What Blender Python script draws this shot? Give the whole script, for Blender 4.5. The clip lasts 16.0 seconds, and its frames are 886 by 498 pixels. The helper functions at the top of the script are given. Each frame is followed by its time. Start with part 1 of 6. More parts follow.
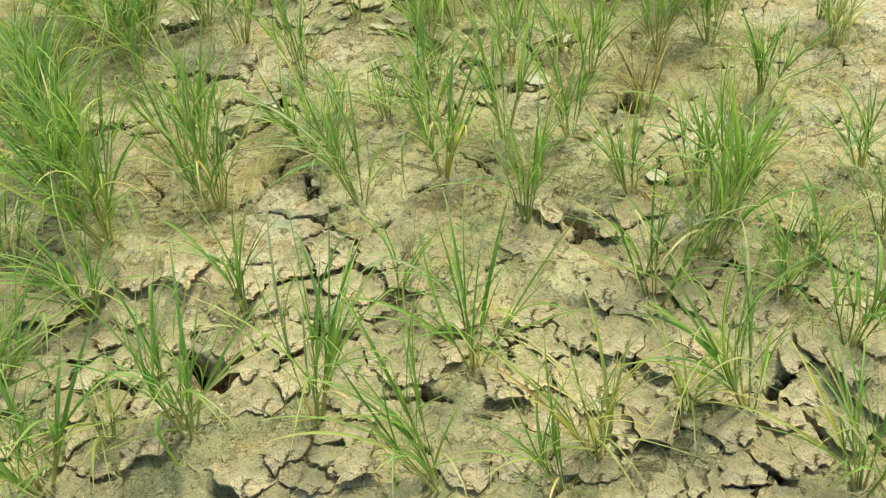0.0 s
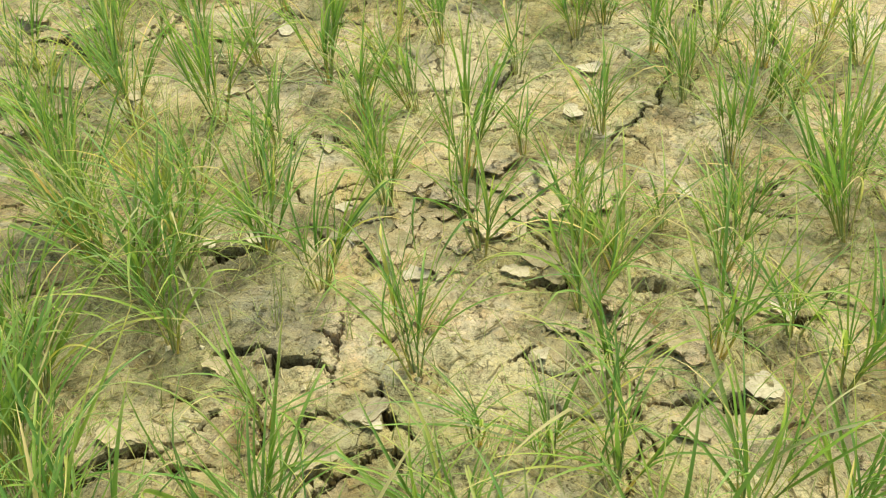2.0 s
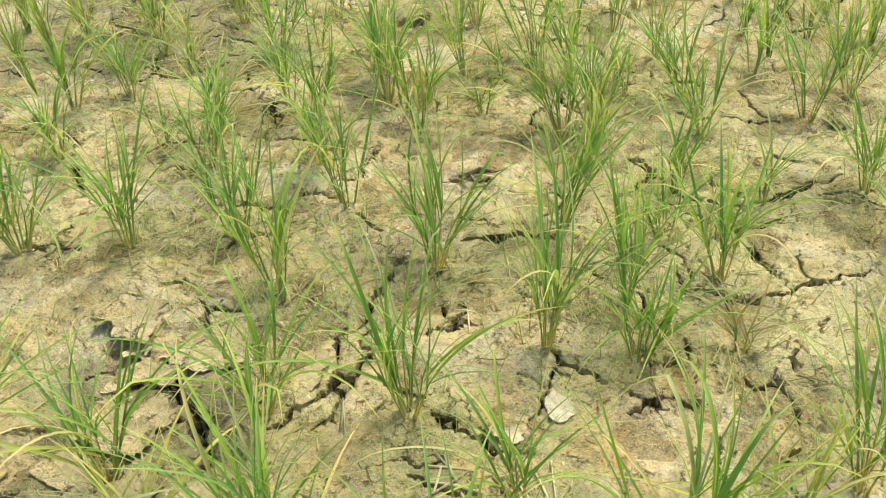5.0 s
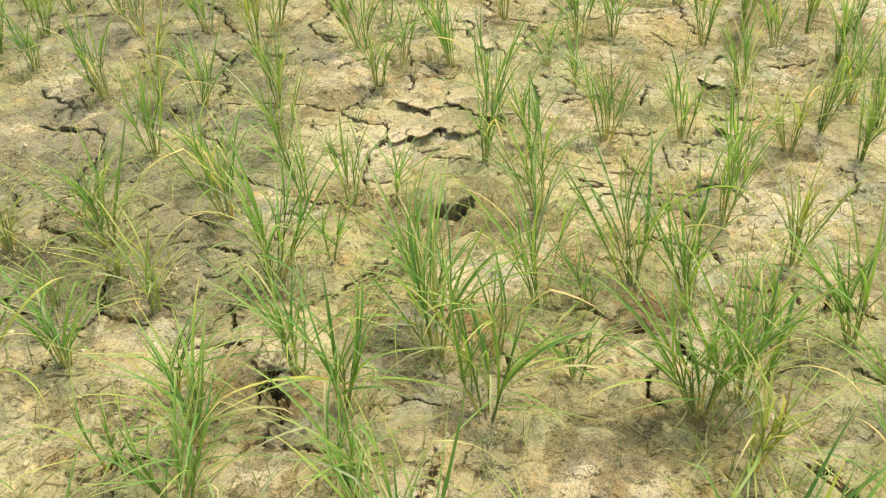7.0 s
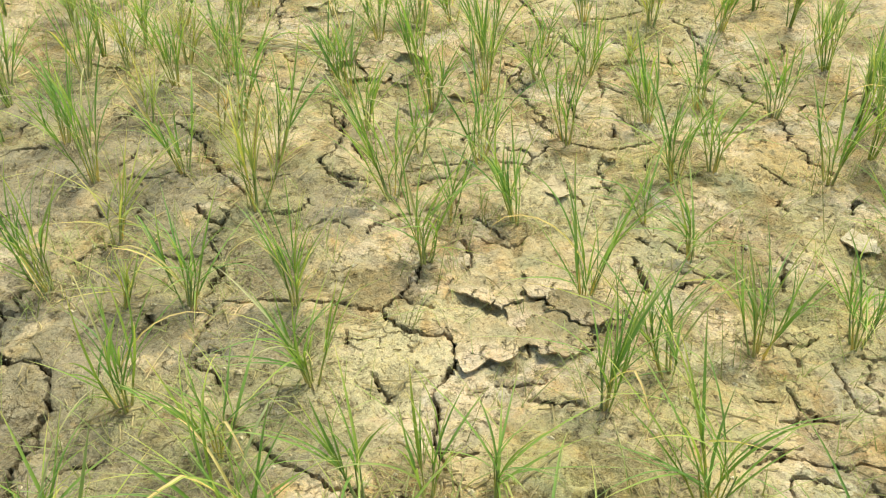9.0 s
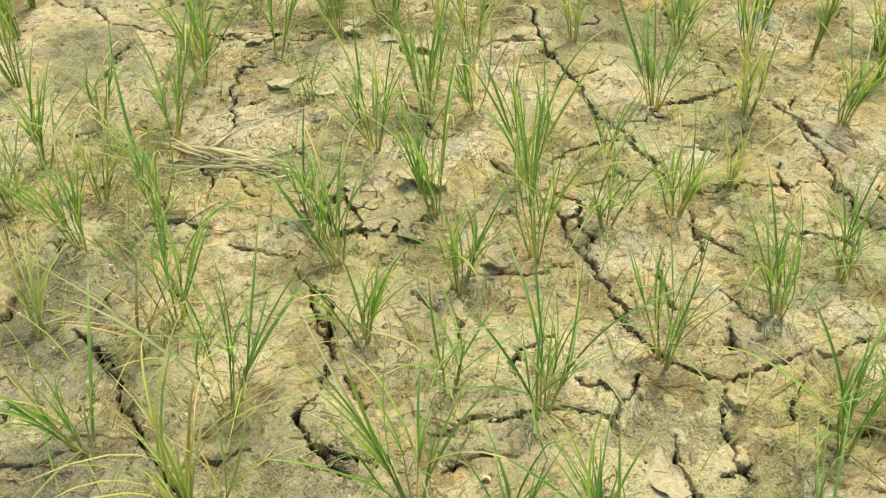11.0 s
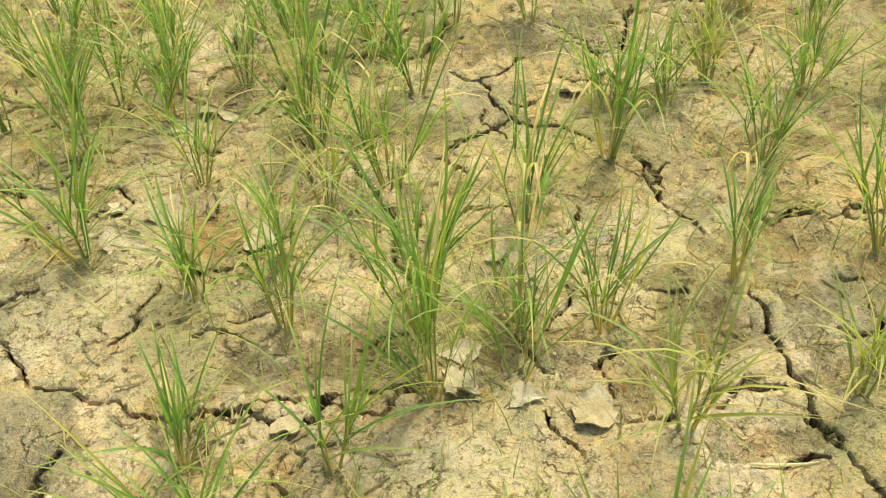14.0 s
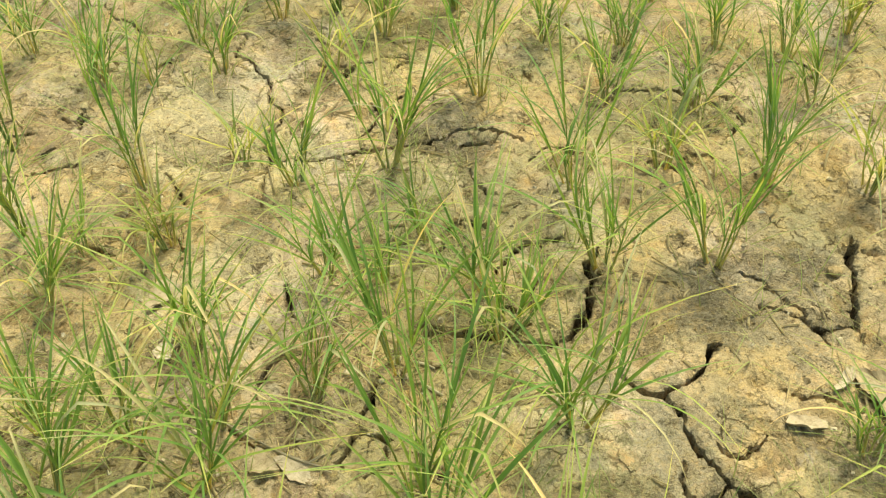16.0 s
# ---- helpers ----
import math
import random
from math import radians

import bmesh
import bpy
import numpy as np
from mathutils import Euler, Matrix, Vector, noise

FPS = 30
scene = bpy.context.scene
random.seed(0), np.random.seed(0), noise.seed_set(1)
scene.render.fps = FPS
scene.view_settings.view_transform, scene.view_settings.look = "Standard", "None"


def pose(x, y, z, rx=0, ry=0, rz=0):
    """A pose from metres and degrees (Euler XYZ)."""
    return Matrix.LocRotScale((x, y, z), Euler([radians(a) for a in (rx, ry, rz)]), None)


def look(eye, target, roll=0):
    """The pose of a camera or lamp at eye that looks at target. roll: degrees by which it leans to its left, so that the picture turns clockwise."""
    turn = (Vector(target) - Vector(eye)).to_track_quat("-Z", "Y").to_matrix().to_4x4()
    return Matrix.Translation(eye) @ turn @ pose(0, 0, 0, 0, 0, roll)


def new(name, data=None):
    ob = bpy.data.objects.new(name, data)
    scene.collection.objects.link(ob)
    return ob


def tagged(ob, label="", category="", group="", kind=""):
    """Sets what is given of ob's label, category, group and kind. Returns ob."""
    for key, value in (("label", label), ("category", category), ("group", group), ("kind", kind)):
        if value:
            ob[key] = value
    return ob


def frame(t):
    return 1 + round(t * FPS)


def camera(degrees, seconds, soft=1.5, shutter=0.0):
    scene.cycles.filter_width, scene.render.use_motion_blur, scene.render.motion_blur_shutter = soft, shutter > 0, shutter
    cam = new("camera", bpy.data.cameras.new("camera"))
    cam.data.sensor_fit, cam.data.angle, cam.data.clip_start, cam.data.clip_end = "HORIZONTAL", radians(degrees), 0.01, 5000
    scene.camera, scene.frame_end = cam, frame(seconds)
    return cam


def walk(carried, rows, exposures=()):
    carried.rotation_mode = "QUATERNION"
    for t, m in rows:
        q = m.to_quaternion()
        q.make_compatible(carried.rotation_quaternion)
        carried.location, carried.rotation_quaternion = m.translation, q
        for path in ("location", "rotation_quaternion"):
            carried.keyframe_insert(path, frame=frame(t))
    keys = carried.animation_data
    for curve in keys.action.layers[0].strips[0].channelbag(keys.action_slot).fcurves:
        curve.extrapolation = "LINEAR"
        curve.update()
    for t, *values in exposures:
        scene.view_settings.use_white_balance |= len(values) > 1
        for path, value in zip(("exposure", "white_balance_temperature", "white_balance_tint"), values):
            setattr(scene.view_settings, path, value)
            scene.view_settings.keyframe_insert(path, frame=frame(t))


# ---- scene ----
cam = camera(53.9, 16.0, soft=1.15)

PATH = [
    (0, (0.224, 0.12, 1.52), (0.276, 1.567, 0.141), -3.6),
    (0.5, (0.097, 0.374, 1.467), (0.176, 1.85, 0.12), -2.1),
    (1, (0.063, 0.694, 1.447), (0.114, 2.183, 0.112), -2.0),
    (1.5, (0.038, 0.992, 1.45), (0.073, 2.48, 0.115), -1.9),
    (2, (-0.074, 1.303, 1.457), (-0.024, 2.798, 0.13), -1.4),
    (2.5, (-0.194, 1.572, 1.397), (-0.138, 3.08, 0.085), -0.5),
    (3, (-0.302, 1.941, 1.322), (-0.289, 3.464, 0.025), 0.1),
    (3.5, (-0.36, 2.155, 1.287), (-0.477, 3.694, 0.014), -0.8),
    (4, (-0.517, 2.422, 1.276), (-0.624, 3.932, -0.031), 1.1),
    (4.5, (-0.618, 2.646, 1.319), (-0.714, 4.172, 0.03), 0.9),
    (5, (-0.646, 2.98, 1.314), (-0.775, 4.538, 0.067), 0.2),
    (5.2, (-0.636, 3.093, 1.329), (-0.783, 4.667, 0.103), 0.1),
    (7.3, (-0.966, 4.158, 1.299), (-1.035, 5.769, 0.116), -0.4),
    (7.5, (-0.976, 4.287, 1.305), (-1.059, 5.9, 0.125), -0.7),
    (8, (-1.063, 4.484, 1.297), (-1.161, 6.089, 0.108), -0.9),
    (8.5, (-1.181, 4.723, 1.307), (-1.208, 6.337, 0.126), 0.1),
    (8.7, (-1.248, 4.794, 1.313), (-1.214, 6.41, 0.135), 0.8),
    (10.8, (-1.35, 5.986, 1.337), (-1.279, 7.485, 0.015), 1.0),
    (11, (-1.376, 6.088, 1.348), (-1.282, 7.587, 0.028), 1.3),
    (11.5, (-1.402, 6.383, 1.346), (-1.304, 7.871, 0.014), 0.8),
    (12, (-1.384, 6.66, 1.352), (-1.308, 8.144, 0.014), -0.2),
    (12.5, (-1.391, 6.88, 1.337), (-1.322, 8.356, -0.011), -0.4),
    (13, (-1.426, 7.152, 1.358), (-1.383, 8.618, -0.002), -1.5),
    (13.5, (-1.513, 7.373, 1.321), (-1.458, 8.847, -0.03), -1.8),
    (14, (-1.581, 7.693, 1.271), (-1.521, 9.15, -0.098), -2.2),
    (14.5, (-1.66, 7.988, 1.319), (-1.593, 9.423, -0.071), -2.6),
    (15, (-1.725, 8.294, 1.305), (-1.647, 9.707, -0.108), -2.1),
    (15.5, (-1.799, 8.585, 1.337), (-1.687, 9.975, -0.097), -0.8),
    (16, (-1.853, 8.854, 1.329), (-1.738, 10.21, -0.137), -0.2),
]
walk(cam, [(t, look(eye, target, roll)) for t, eye, target, roll in PATH], [(0, 0.72, 6750, -17), (1.5, 0.76, 7150, -13), (3, 0.80, 7250, -10), (5, 0.82, 7200, -10), (8, 0.82, 7100, -6), (11, 0.75, 7200, -10), (13.5, 0.77, 8050, -9), (16, 0.79, 7850, -8)])

# ---- light: bright, thinly overcast sky with a high, very soft sun ----
SUN_ELEVATION, SUN_TURN = radians(62), radians(35)
world = bpy.data.worlds.new("sky")
scene.world = world
world.use_nodes = True
wn = world.node_tree
sky = wn.nodes.new("ShaderNodeTexSky")
sky.sky_type = "NISHITA"
sky.sun_disc = False
sky.sun_elevation, sky.sun_rotation = SUN_ELEVATION, SUN_TURN
sky.air_density, sky.dust_density = 1.4, 3.0
wn.nodes["Background"].inputs["Strength"].default_value = 0.115
wn.links.new(sky.outputs["Color"], wn.nodes["Background"].inputs["Color"])
sun_data = bpy.data.lights.new("sun", "SUN")
sun_data.energy, sun_data.angle, sun_data.color = 2.5, radians(14), (1.0, 0.95, 0.84)
sun = new("sun", sun_data)
sun_from = Vector((math.sin(SUN_TURN) * math.cos(SUN_ELEVATION), math.cos(SUN_TURN) * math.cos(SUN_ELEVATION), math.sin(SUN_ELEVATION)))
sun.matrix_world = look(sun_from * 20, (0, 0, 0))


# ---- materials ----
def material(name):
    m = bpy.data.materials.new(name)
    m.use_nodes = True
    return m, m.node_tree, m.node_tree.nodes["Principled BSDF"]


def node(tree, kind, **inputs):
    n = tree.nodes.new("ShaderNode" + kind)
    for key, value in inputs.items():
        n.inputs[key.replace("_", " ")].default_value = value
    return n


def noise_node(tree, scale, detail=6, rough=0.6, distort=0.0):
    co = node(tree, "TexCoord")
    n = node(tree, "TexNoise", Scale=scale, Detail=detail, Roughness=rough, Distortion=distort)
    tree.links.new(co.outputs["Object"], n.inputs["Vector"])
    return n


def ramp(tree, source, stops):
    n = node(tree, "ValToRGB")
    el = n.color_ramp.elements
    while len(el) < len(stops):
        el.new(0.5)
    for e, (p, c) in zip(el, stops):
        e.position, e.color = p, (*c, 1) if len(c) == 3 else c
    tree.links.new(source, n.inputs["Fac"])
    return n


def mix(tree, fac, a, b, blend="MIX"):
    n = node(tree, "Mix")
    n.data_type, n.blend_type = "RGBA", blend
    for socket, value in ((n.inputs[0], fac), (n.inputs[6], a), (n.inputs[7], b)):
        if isinstance(value, (int, float)):
            socket.default_value = value
        elif isinstance(value, tuple):
            socket.default_value = (*value, 1)
        else:
            tree.links.new(value, socket)
    return n.outputs[2]


def maths(tree, op, a, b=0.0, clamp=False):
    n = node(tree, "Math")
    n.operation, n.use_clamp = op, clamp
    for socket, value in zip(n.inputs, (a, b)):
        if isinstance(value, (int, float)):
            socket.default_value = value
        else:
            tree.links.new(value, socket)
    return n.outputs[0]


def attribute(tree, name):
    n = node(tree, "Attribute")
    n.attribute_name = name
    return n.outputs["Fac"]


def soil_material():
    m, tr, bsdf = material("dry_mud")
    big = noise_node(tr, 3.6, 4, 0.55)
    mid = noise_node(tr, 28.0, 6, 0.65, 0.6)
    fine = noise_node(tr, 170.0, 5, 0.7)
    speck = noise_node(tr, 420.0, 3, 0.6)
    base = ramp(tr, big.outputs["Fac"], [(0.34, SOIL_OLIVE), (0.45, SOIL_OCHRE), (0.53, SOIL_TAN), (0.60, SOIL_PINK), (0.70, SOIL_GREY)]).outputs["Color"]
    warm = ramp(tr, noise_node(tr, 8.5, 5, 0.62, 0.4).outputs["Fac"], [(0.36, (0.86, 0.92, 0.98)), (0.47, (1.0, 1.0, 1.0)), (0.56, (1.03, 1.0, 0.97)), (0.66, (1.06, 0.93, 0.78))]).outputs["Color"]
    base = mix(tr, 1.0, base, warm, "MULTIPLY")
    tint = ramp(tr, mid.outputs["Fac"], [(0.28, (0.66, 0.63, 0.57)), (0.48, (1.0, 1.0, 1.0)), (0.7, (1.14, 1.14, 1.15))]).outputs["Color"]
    col = mix(tr, 0.85, base, tint, "MULTIPLY")
    # thin dried skin in plates over darker, crumbly subsoil
    torn = maths(tr, "ADD", maths(tr, "MULTIPLY", mid.outputs["Fac"], 0.6), maths(tr, "MULTIPLY", fine.outputs["Fac"], 0.4))
    torn = maths(tr, "SUBTRACT", maths(tr, "ADD", attribute(tr, "skin"), torn), 0.5)
    plate = node(tr, "MapRange")
    plate.inputs["From Min"].default_value, plate.inputs["From Max"].default_value = -0.03, 0.03
    tr.links.new(torn, plate.inputs["Value"])
    crust = plate.outputs["Result"]
    under = mix(tr, 1.0, col, (0.93, 0.90, 0.84), "MULTIPLY")
    col = mix(tr, crust, under, col)

    grainy = maths(tr, "ADD", maths(tr, "MULTIPLY", fine.outputs["Fac"], 0.55), maths(tr, "MULTIPLY", speck.outputs["Fac"], 0.45))

    def patch(col, name, colour, low, high, most):
        ragged = maths(tr, "SUBTRACT", maths(tr, "ADD", mid.outputs["Fac"], maths(tr, "MULTIPLY", fine.outputs["Fac"], 0.7)), 0.85)
        v = maths(tr, "ADD", attribute(tr, name), maths(tr, "MULTIPLY", ragged, 3.4))
        f = node(tr, "MapRange")
        f.inputs["From Min"].default_value, f.inputs["From Max"].default_value = low, high
        f.inputs["To Max"].default_value = most
        tr.links.new(v, f.inputs["Value"])
        low_tone, high_tone = (0.6, 1.45) if name == "grey" else (0.82, 1.16)
        shade = ramp(tr, grainy, [(0.41, tuple(c * low_tone for c in colour)), (0.5, colour), (0.6, tuple(c * high_tone for c in colour))]).outputs["Color"]
        return mix(tr, f.outputs["Result"], col, shade)

    col = patch(col, "ochre", (0.50, 0.355, 0.165), 0.25, 0.8, 0.6)
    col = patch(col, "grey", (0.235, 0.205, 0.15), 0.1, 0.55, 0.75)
    col = patch(col, "moss", (0.42, 0.38, 0.18), 0.2, 0.8, 0.45)
    col = patch(col, "rust", (0.36, 0.165, 0.06), 0.3, 0.9, 0.7)
    col = patch(col, "pale", (0.54, 0.455, 0.29), 0.3, 0.6, 0.75)
    # near-black shade inside cracks and burrows, put into the soil colour
    col = patch(col, "hollow_shade", (0.07, 0.05, 0.026), 0.3, 0.8, 0.9)
    crumbs = noise_node(tr, 75.0, 5, 0.7, 1.5)
    mottle = ramp(tr, crumbs.outputs["Fac"], [(0.30, (0.40, 0.37, 0.32)), (0.42, (0.90, 0.89, 0.87)), (0.55, (1.05, 1.05, 1.04)), (0.65, (1.24, 1.23, 1.21))]).outputs["Color"]
    col = mix(tr, maths(tr, "SUBTRACT", 0.9, maths(tr, "MULTIPLY", crust, 0.2)), col, mottle, "MULTIPLY")
    # small pits by colour alone: specks dark as if shaded, some pale ones
    painted_pits = ramp(tr, noise_node(tr, 130.0, 3, 0.5, 0.8).outputs["Fac"], [(0.31, (0.38, 0.35, 0.30)), (0.39, (1.0, 1.0, 1.0)), (0.64, (1.0, 1.0, 1.0)), (0.72, (1.2, 1.19, 1.16))]).outputs["Color"]
    col = mix(tr, 0.9, col, painted_pits, "MULTIPLY")
    sheet = ramp(tr, node(tr, "ObjectInfo").outputs["Random"], [(0.0, (0.84, 0.83, 0.80)), (0.3, (0.97, 0.97, 0.97)), (0.7, (1.03, 1.03, 1.03)), (1.0, (1.12, 1.11, 1.14))]).outputs["Color"]
    col = mix(tr, 1.0, col, sheet, "MULTIPLY")
    grains = ramp(tr, speck.outputs["Fac"], [(0.36, (0.5, 0.48, 0.44)), (0.47, (0.95, 0.95, 0.95)), (0.6, (1.05, 1.05, 1.05)), (0.7, (1.3, 1.28, 1.22))]).outputs["Color"]
    col = mix(tr, 0.26, col, grains, "MULTIPLY")
    stain = ramp(tr, noise_node(tr, 36.0, 6, 0.68, 1.0).outputs["Fac"], [(0.36, (0.72, 0.74, 0.69)), (0.45, (0.97, 0.98, 0.98)), (0.53, (1.02, 1.01, 0.99)), (0.60, (1.04, 0.99, 0.83)), (0.68, (1.13, 1.13, 1.09))]).outputs["Color"]
    col = mix(tr, 0.9, col, stain, "MULTIPLY")
    # a net of fine shrinkage cracks in the dried skin
    bend = node(tr, "VectorMath")
    bend.operation = "MULTIPLY_ADD"
    bend.inputs[1].default_value = (0.05, 0.05, 0.05)
    tr.links.new(mid.outputs["Color"], bend.inputs[0])
    tr.links.new(node(tr, "TexCoord").outputs["Object"], bend.inputs[2])
    cells = node(tr, "TexVoronoi", Scale=17.0)
    cells.feature = "DISTANCE_TO_EDGE"
    tr.links.new(bend.outputs["Vector"], cells.inputs["Vector"])
    seam = node(tr, "MapRange")
    for key, value in (("From Min", 0.0), ("From Max", 0.035), ("To Min", 1.0), ("To Max", 0.0)):
        seam.inputs[key].default_value = value
    tr.links.new(cells.outputs["Distance"], seam.inputs["Value"])
    chinks = node(tr, "TexVoronoi", Scale=46.0)
    chinks.feature = "DISTANCE_TO_EDGE"
    tr.links.new(bend.outputs["Vector"], chinks.inputs["Vector"])
    chink = node(tr, "MapRange")
    for key, value in (("From Min", 0.008), ("From Max", 0.05), ("To Min", 1.0), ("To Max", 0.0)):
        chink.inputs[key].default_value = value
    tr.links.new(chinks.outputs["Distance"], chink.inputs["Value"])
    some = ramp(tr, noise_node(tr, 24.0, 4, 0.65).outputs["Fac"], [(0.51, (0, 0, 0)), (0.60, (1, 1, 1))]).outputs["Color"]
    chinks_on = maths(tr, "MULTIPLY", chink.outputs["Result"], some)
    where = ramp(tr, noise_node(tr, 9.0, 3, 0.6).outputs["Fac"], [(0.54, (0, 0, 0)), (0.62, (1, 1, 1))]).outputs["Color"]
    seams = maths(tr, "MULTIPLY", seam.outputs["Result"], where)
    # dark brown along these fine cracks stands in for the shade in them
    col = mix(tr, maths(tr, "MULTIPLY", chinks_on, 0.45), col, (0.20, 0.15, 0.085))
    col = mix(tr, maths(tr, "MULTIPLY", seams, 0.8), col, (0.15, 0.105, 0.05))
    tr.links.new(col, bsdf.inputs["Base Color"])
    bsdf.inputs["Roughness"].default_value = 0.95
    bsdf.inputs["Specular IOR Level"].default_value = 0.15
    height = maths(tr, "ADD", maths(tr, "MULTIPLY", mid.outputs["Fac"], 0.6), maths(tr, "MULTIPLY", fine.outputs["Fac"], 0.35))
    height = maths(tr, "ADD", height, maths(tr, "MULTIPLY", speck.outputs["Fac"], 0.12))
    height = maths(tr, "ADD", height, maths(tr, "MULTIPLY", crumbs.outputs["Fac"], maths(tr, "SUBTRACT", 1.2, crust)))
    height = maths(tr, "ADD", height, maths(tr, "MULTIPLY", crust, 0.45))
    height = maths(tr, "SUBTRACT", height, maths(tr, "MULTIPLY", maths(tr, "ADD", seams, maths(tr, "MULTIPLY", chinks_on, 0.4)), 0.5))
    bump = node(tr, "Bump", Strength=1.0, Distance=0.012)
    tr.links.new(height, bump.inputs["Height"])
    tr.links.new(bump.outputs["Normal"], bsdf.inputs["Normal"])
    return m


def crust_material(name, light, dark, per="ObjectInfo"):
    m, tr, bsdf = material(name)
    mid = noise_node(tr, 30.0, 6, 0.65)
    fine = noise_node(tr, 220.0, 4, 0.7)
    chance = node(tr, "ObjectInfo").outputs["Random"] if per == "ObjectInfo" else node(tr, "NewGeometry").outputs["Random Per Island"]
    col = ramp(tr, mid.outputs["Fac"], [(0.3, dark), (0.65, light)]).outputs["Color"]
    vary = ramp(tr, chance, [(0.0, (0.80, 0.72, 0.58)), (0.5, (0.95, 0.9, 0.82)), (1.0, (1.1, 1.08, 1.06))]).outputs["Color"]
    col = mix(tr, 1.0, col, vary, "MULTIPLY")
    crumbs = noise_node(tr, 85.0, 5, 0.7, 1.2)
    dirt = ramp(tr, crumbs.outputs["Fac"], [(0.34, (0.55, 0.51, 0.44)), (0.47, (0.94, 0.93, 0.9)), (0.6, (1.06, 1.06, 1.06))]).outputs["Color"]
    col = mix(tr, 0.8, col, dirt, "MULTIPLY")
    tr.links.new(col, bsdf.inputs["Base Color"])
    bsdf.inputs["Roughness"].default_value = 0.93
    bsdf.inputs["Specular IOR Level"].default_value = 0.15
    bump = node(tr, "Bump", Strength=0.6, Distance=0.004)
    tr.links.new(fine.outputs["Fac"], bump.inputs["Height"])
    tr.links.new(bump.outputs["Normal"], bsdf.inputs["Normal"])
    return m


def leaf_material(name, stops, per="ObjectInfo", mild=False):
    """stops: colours along the blade, from its base to its tip."""
    m, tr, bsdf = material(name)
    along = attribute(tr, "along")
    blotch = noise_node(tr, 60.0, 3, 0.6)
    place = maths(tr, "ADD", along, maths(tr, "MULTIPLY", maths(tr, "SUBTRACT", blotch.outputs["Fac"], 0.5), 0.35))
    col = ramp(tr, place, stops).outputs["Color"]
    if per == "ObjectInfo":
        random_value = maths(tr, "FRACT", maths(tr, "ADD", node(tr, "ObjectInfo").outputs["Random"], node(tr, "NewGeometry").outputs["Random Per Island"]))
    else:
        random_value = node(tr, "NewGeometry").outputs["Random Per Island"]
    vary = ramp(tr, random_value, [(0.0, (0.6, 0.58, 0.55)), (0.35, (0.95, 0.95, 0.95)), (1.0, (1.3, 1.3, 1.3))] if mild else [(0.0, (0.66, 0.80, 0.86)), (0.4, (0.95, 1.0, 0.97)), (0.75, (1.15, 1.08, 0.98)), (1.0, (1.55, 1.3, 1.12))]).outputs["Color"]
    col = mix(tr, 1.0, col, vary, "MULTIPLY")
    tr.links.new(col, bsdf.inputs["Base Color"])
    bsdf.inputs["Roughness"].default_value = 0.48
    bsdf.inputs["Specular IOR Level"].default_value = 0.25
    glow = node(tr, "BsdfTranslucent")
    tr.links.new(mix(tr, 1.0, col, (1.16, 1.18, 0.72), "MULTIPLY"), glow.inputs["Color"])
    both = node(tr, "MixShader", Fac=0.42)
    tr.links.new(bsdf.outputs["BSDF"], both.inputs[1])
    tr.links.new(glow.outputs["BSDF"], both.inputs[2])
    tr.links.new(both.outputs["Shader"], tr.nodes["Material Output"].inputs["Surface"])
    return m


SOIL_OLIVE, SOIL_OCHRE, SOIL_TAN, SOIL_PINK, SOIL_GREY = (0.386, 0.340, 0.204), (0.500, 0.384, 0.230), (0.559, 0.443, 0.302), (0.619, 0.492, 0.368), (0.455, 0.409, 0.302)
MUD = soil_material()
CRUST = crust_material("pale_crust", (0.60, 0.525, 0.42), (0.48, 0.405, 0.305))
SMOOTH = crust_material("smooth_crust", (0.49, 0.405, 0.285), (0.40, 0.325, 0.22))
CLOD = crust_material("dry_clod", (0.54, 0.44, 0.28), (0.33, 0.25, 0.14))
CRUMB = crust_material("crumbs", (0.72, 0.64, 0.49), (0.26, 0.20, 0.12), "island")
GREEN = leaf_material("green_blade", [(0.0, (0.37, 0.40, 0.14)), (0.15, (0.21, 0.325, 0.08)), (0.6, (0.24, 0.365, 0.10)), (0.85, (0.35, 0.42, 0.135)), (1.0, (0.54, 0.48, 0.21))])
YELLOW = leaf_material("yellowing_blade", [(0.0, (0.42, 0.40, 0.13)), (0.3, (0.37, 0.41, 0.125)), (0.7, (0.44, 0.45, 0.16)), (1.0, (0.55, 0.46, 0.23))])
PALE = leaf_material("pale_old_blade", [(0.0, (0.42, 0.40, 0.18)), (0.3, (0.48, 0.46, 0.23)), (0.6, (0.58, 0.51, 0.29)), (1.0, (0.62, 0.51, 0.31))])
DRY = leaf_material("dry_blade", [(0.0, (0.28, 0.21, 0.10)), (0.5, (0.44, 0.34, 0.17)), (1.0, (0.52, 0.41, 0.23))])
STALK = leaf_material("tiller_sheath", [(0.0, (0.58, 0.53, 0.29)), (0.4, (0.48, 0.48, 0.20)), (1.0, (0.28, 0.36, 0.13))])
STRAW = leaf_material("straw", [(0.0, (0.56, 0.49, 0.36)), (0.5, (0.70, 0.63, 0.49)), (1.0, (0.54, 0.47, 0.35))], mild=True)
LITTER = leaf_material("litter", [(0.0, (0.42, 0.34, 0.21)), (0.5, (0.56, 0.47, 0.31)), (1.0, (0.46, 0.37, 0.23))], "island", True)
WEED = leaf_material("fine_weed", [(0.0, (0.34, 0.33, 0.14)), (0.5, (0.31, 0.37, 0.14)), (1.0, (0.44, 0.43, 0.19))], "island", True)
EDGE = leaf_material("edge_blade", [(0.0, (0.42, 0.41, 0.15)), (0.2, (0.27, 0.35, 0.10)), (0.6, (0.29, 0.38, 0.12)), (1.0, (0.50, 0.46, 0.21))], "island")

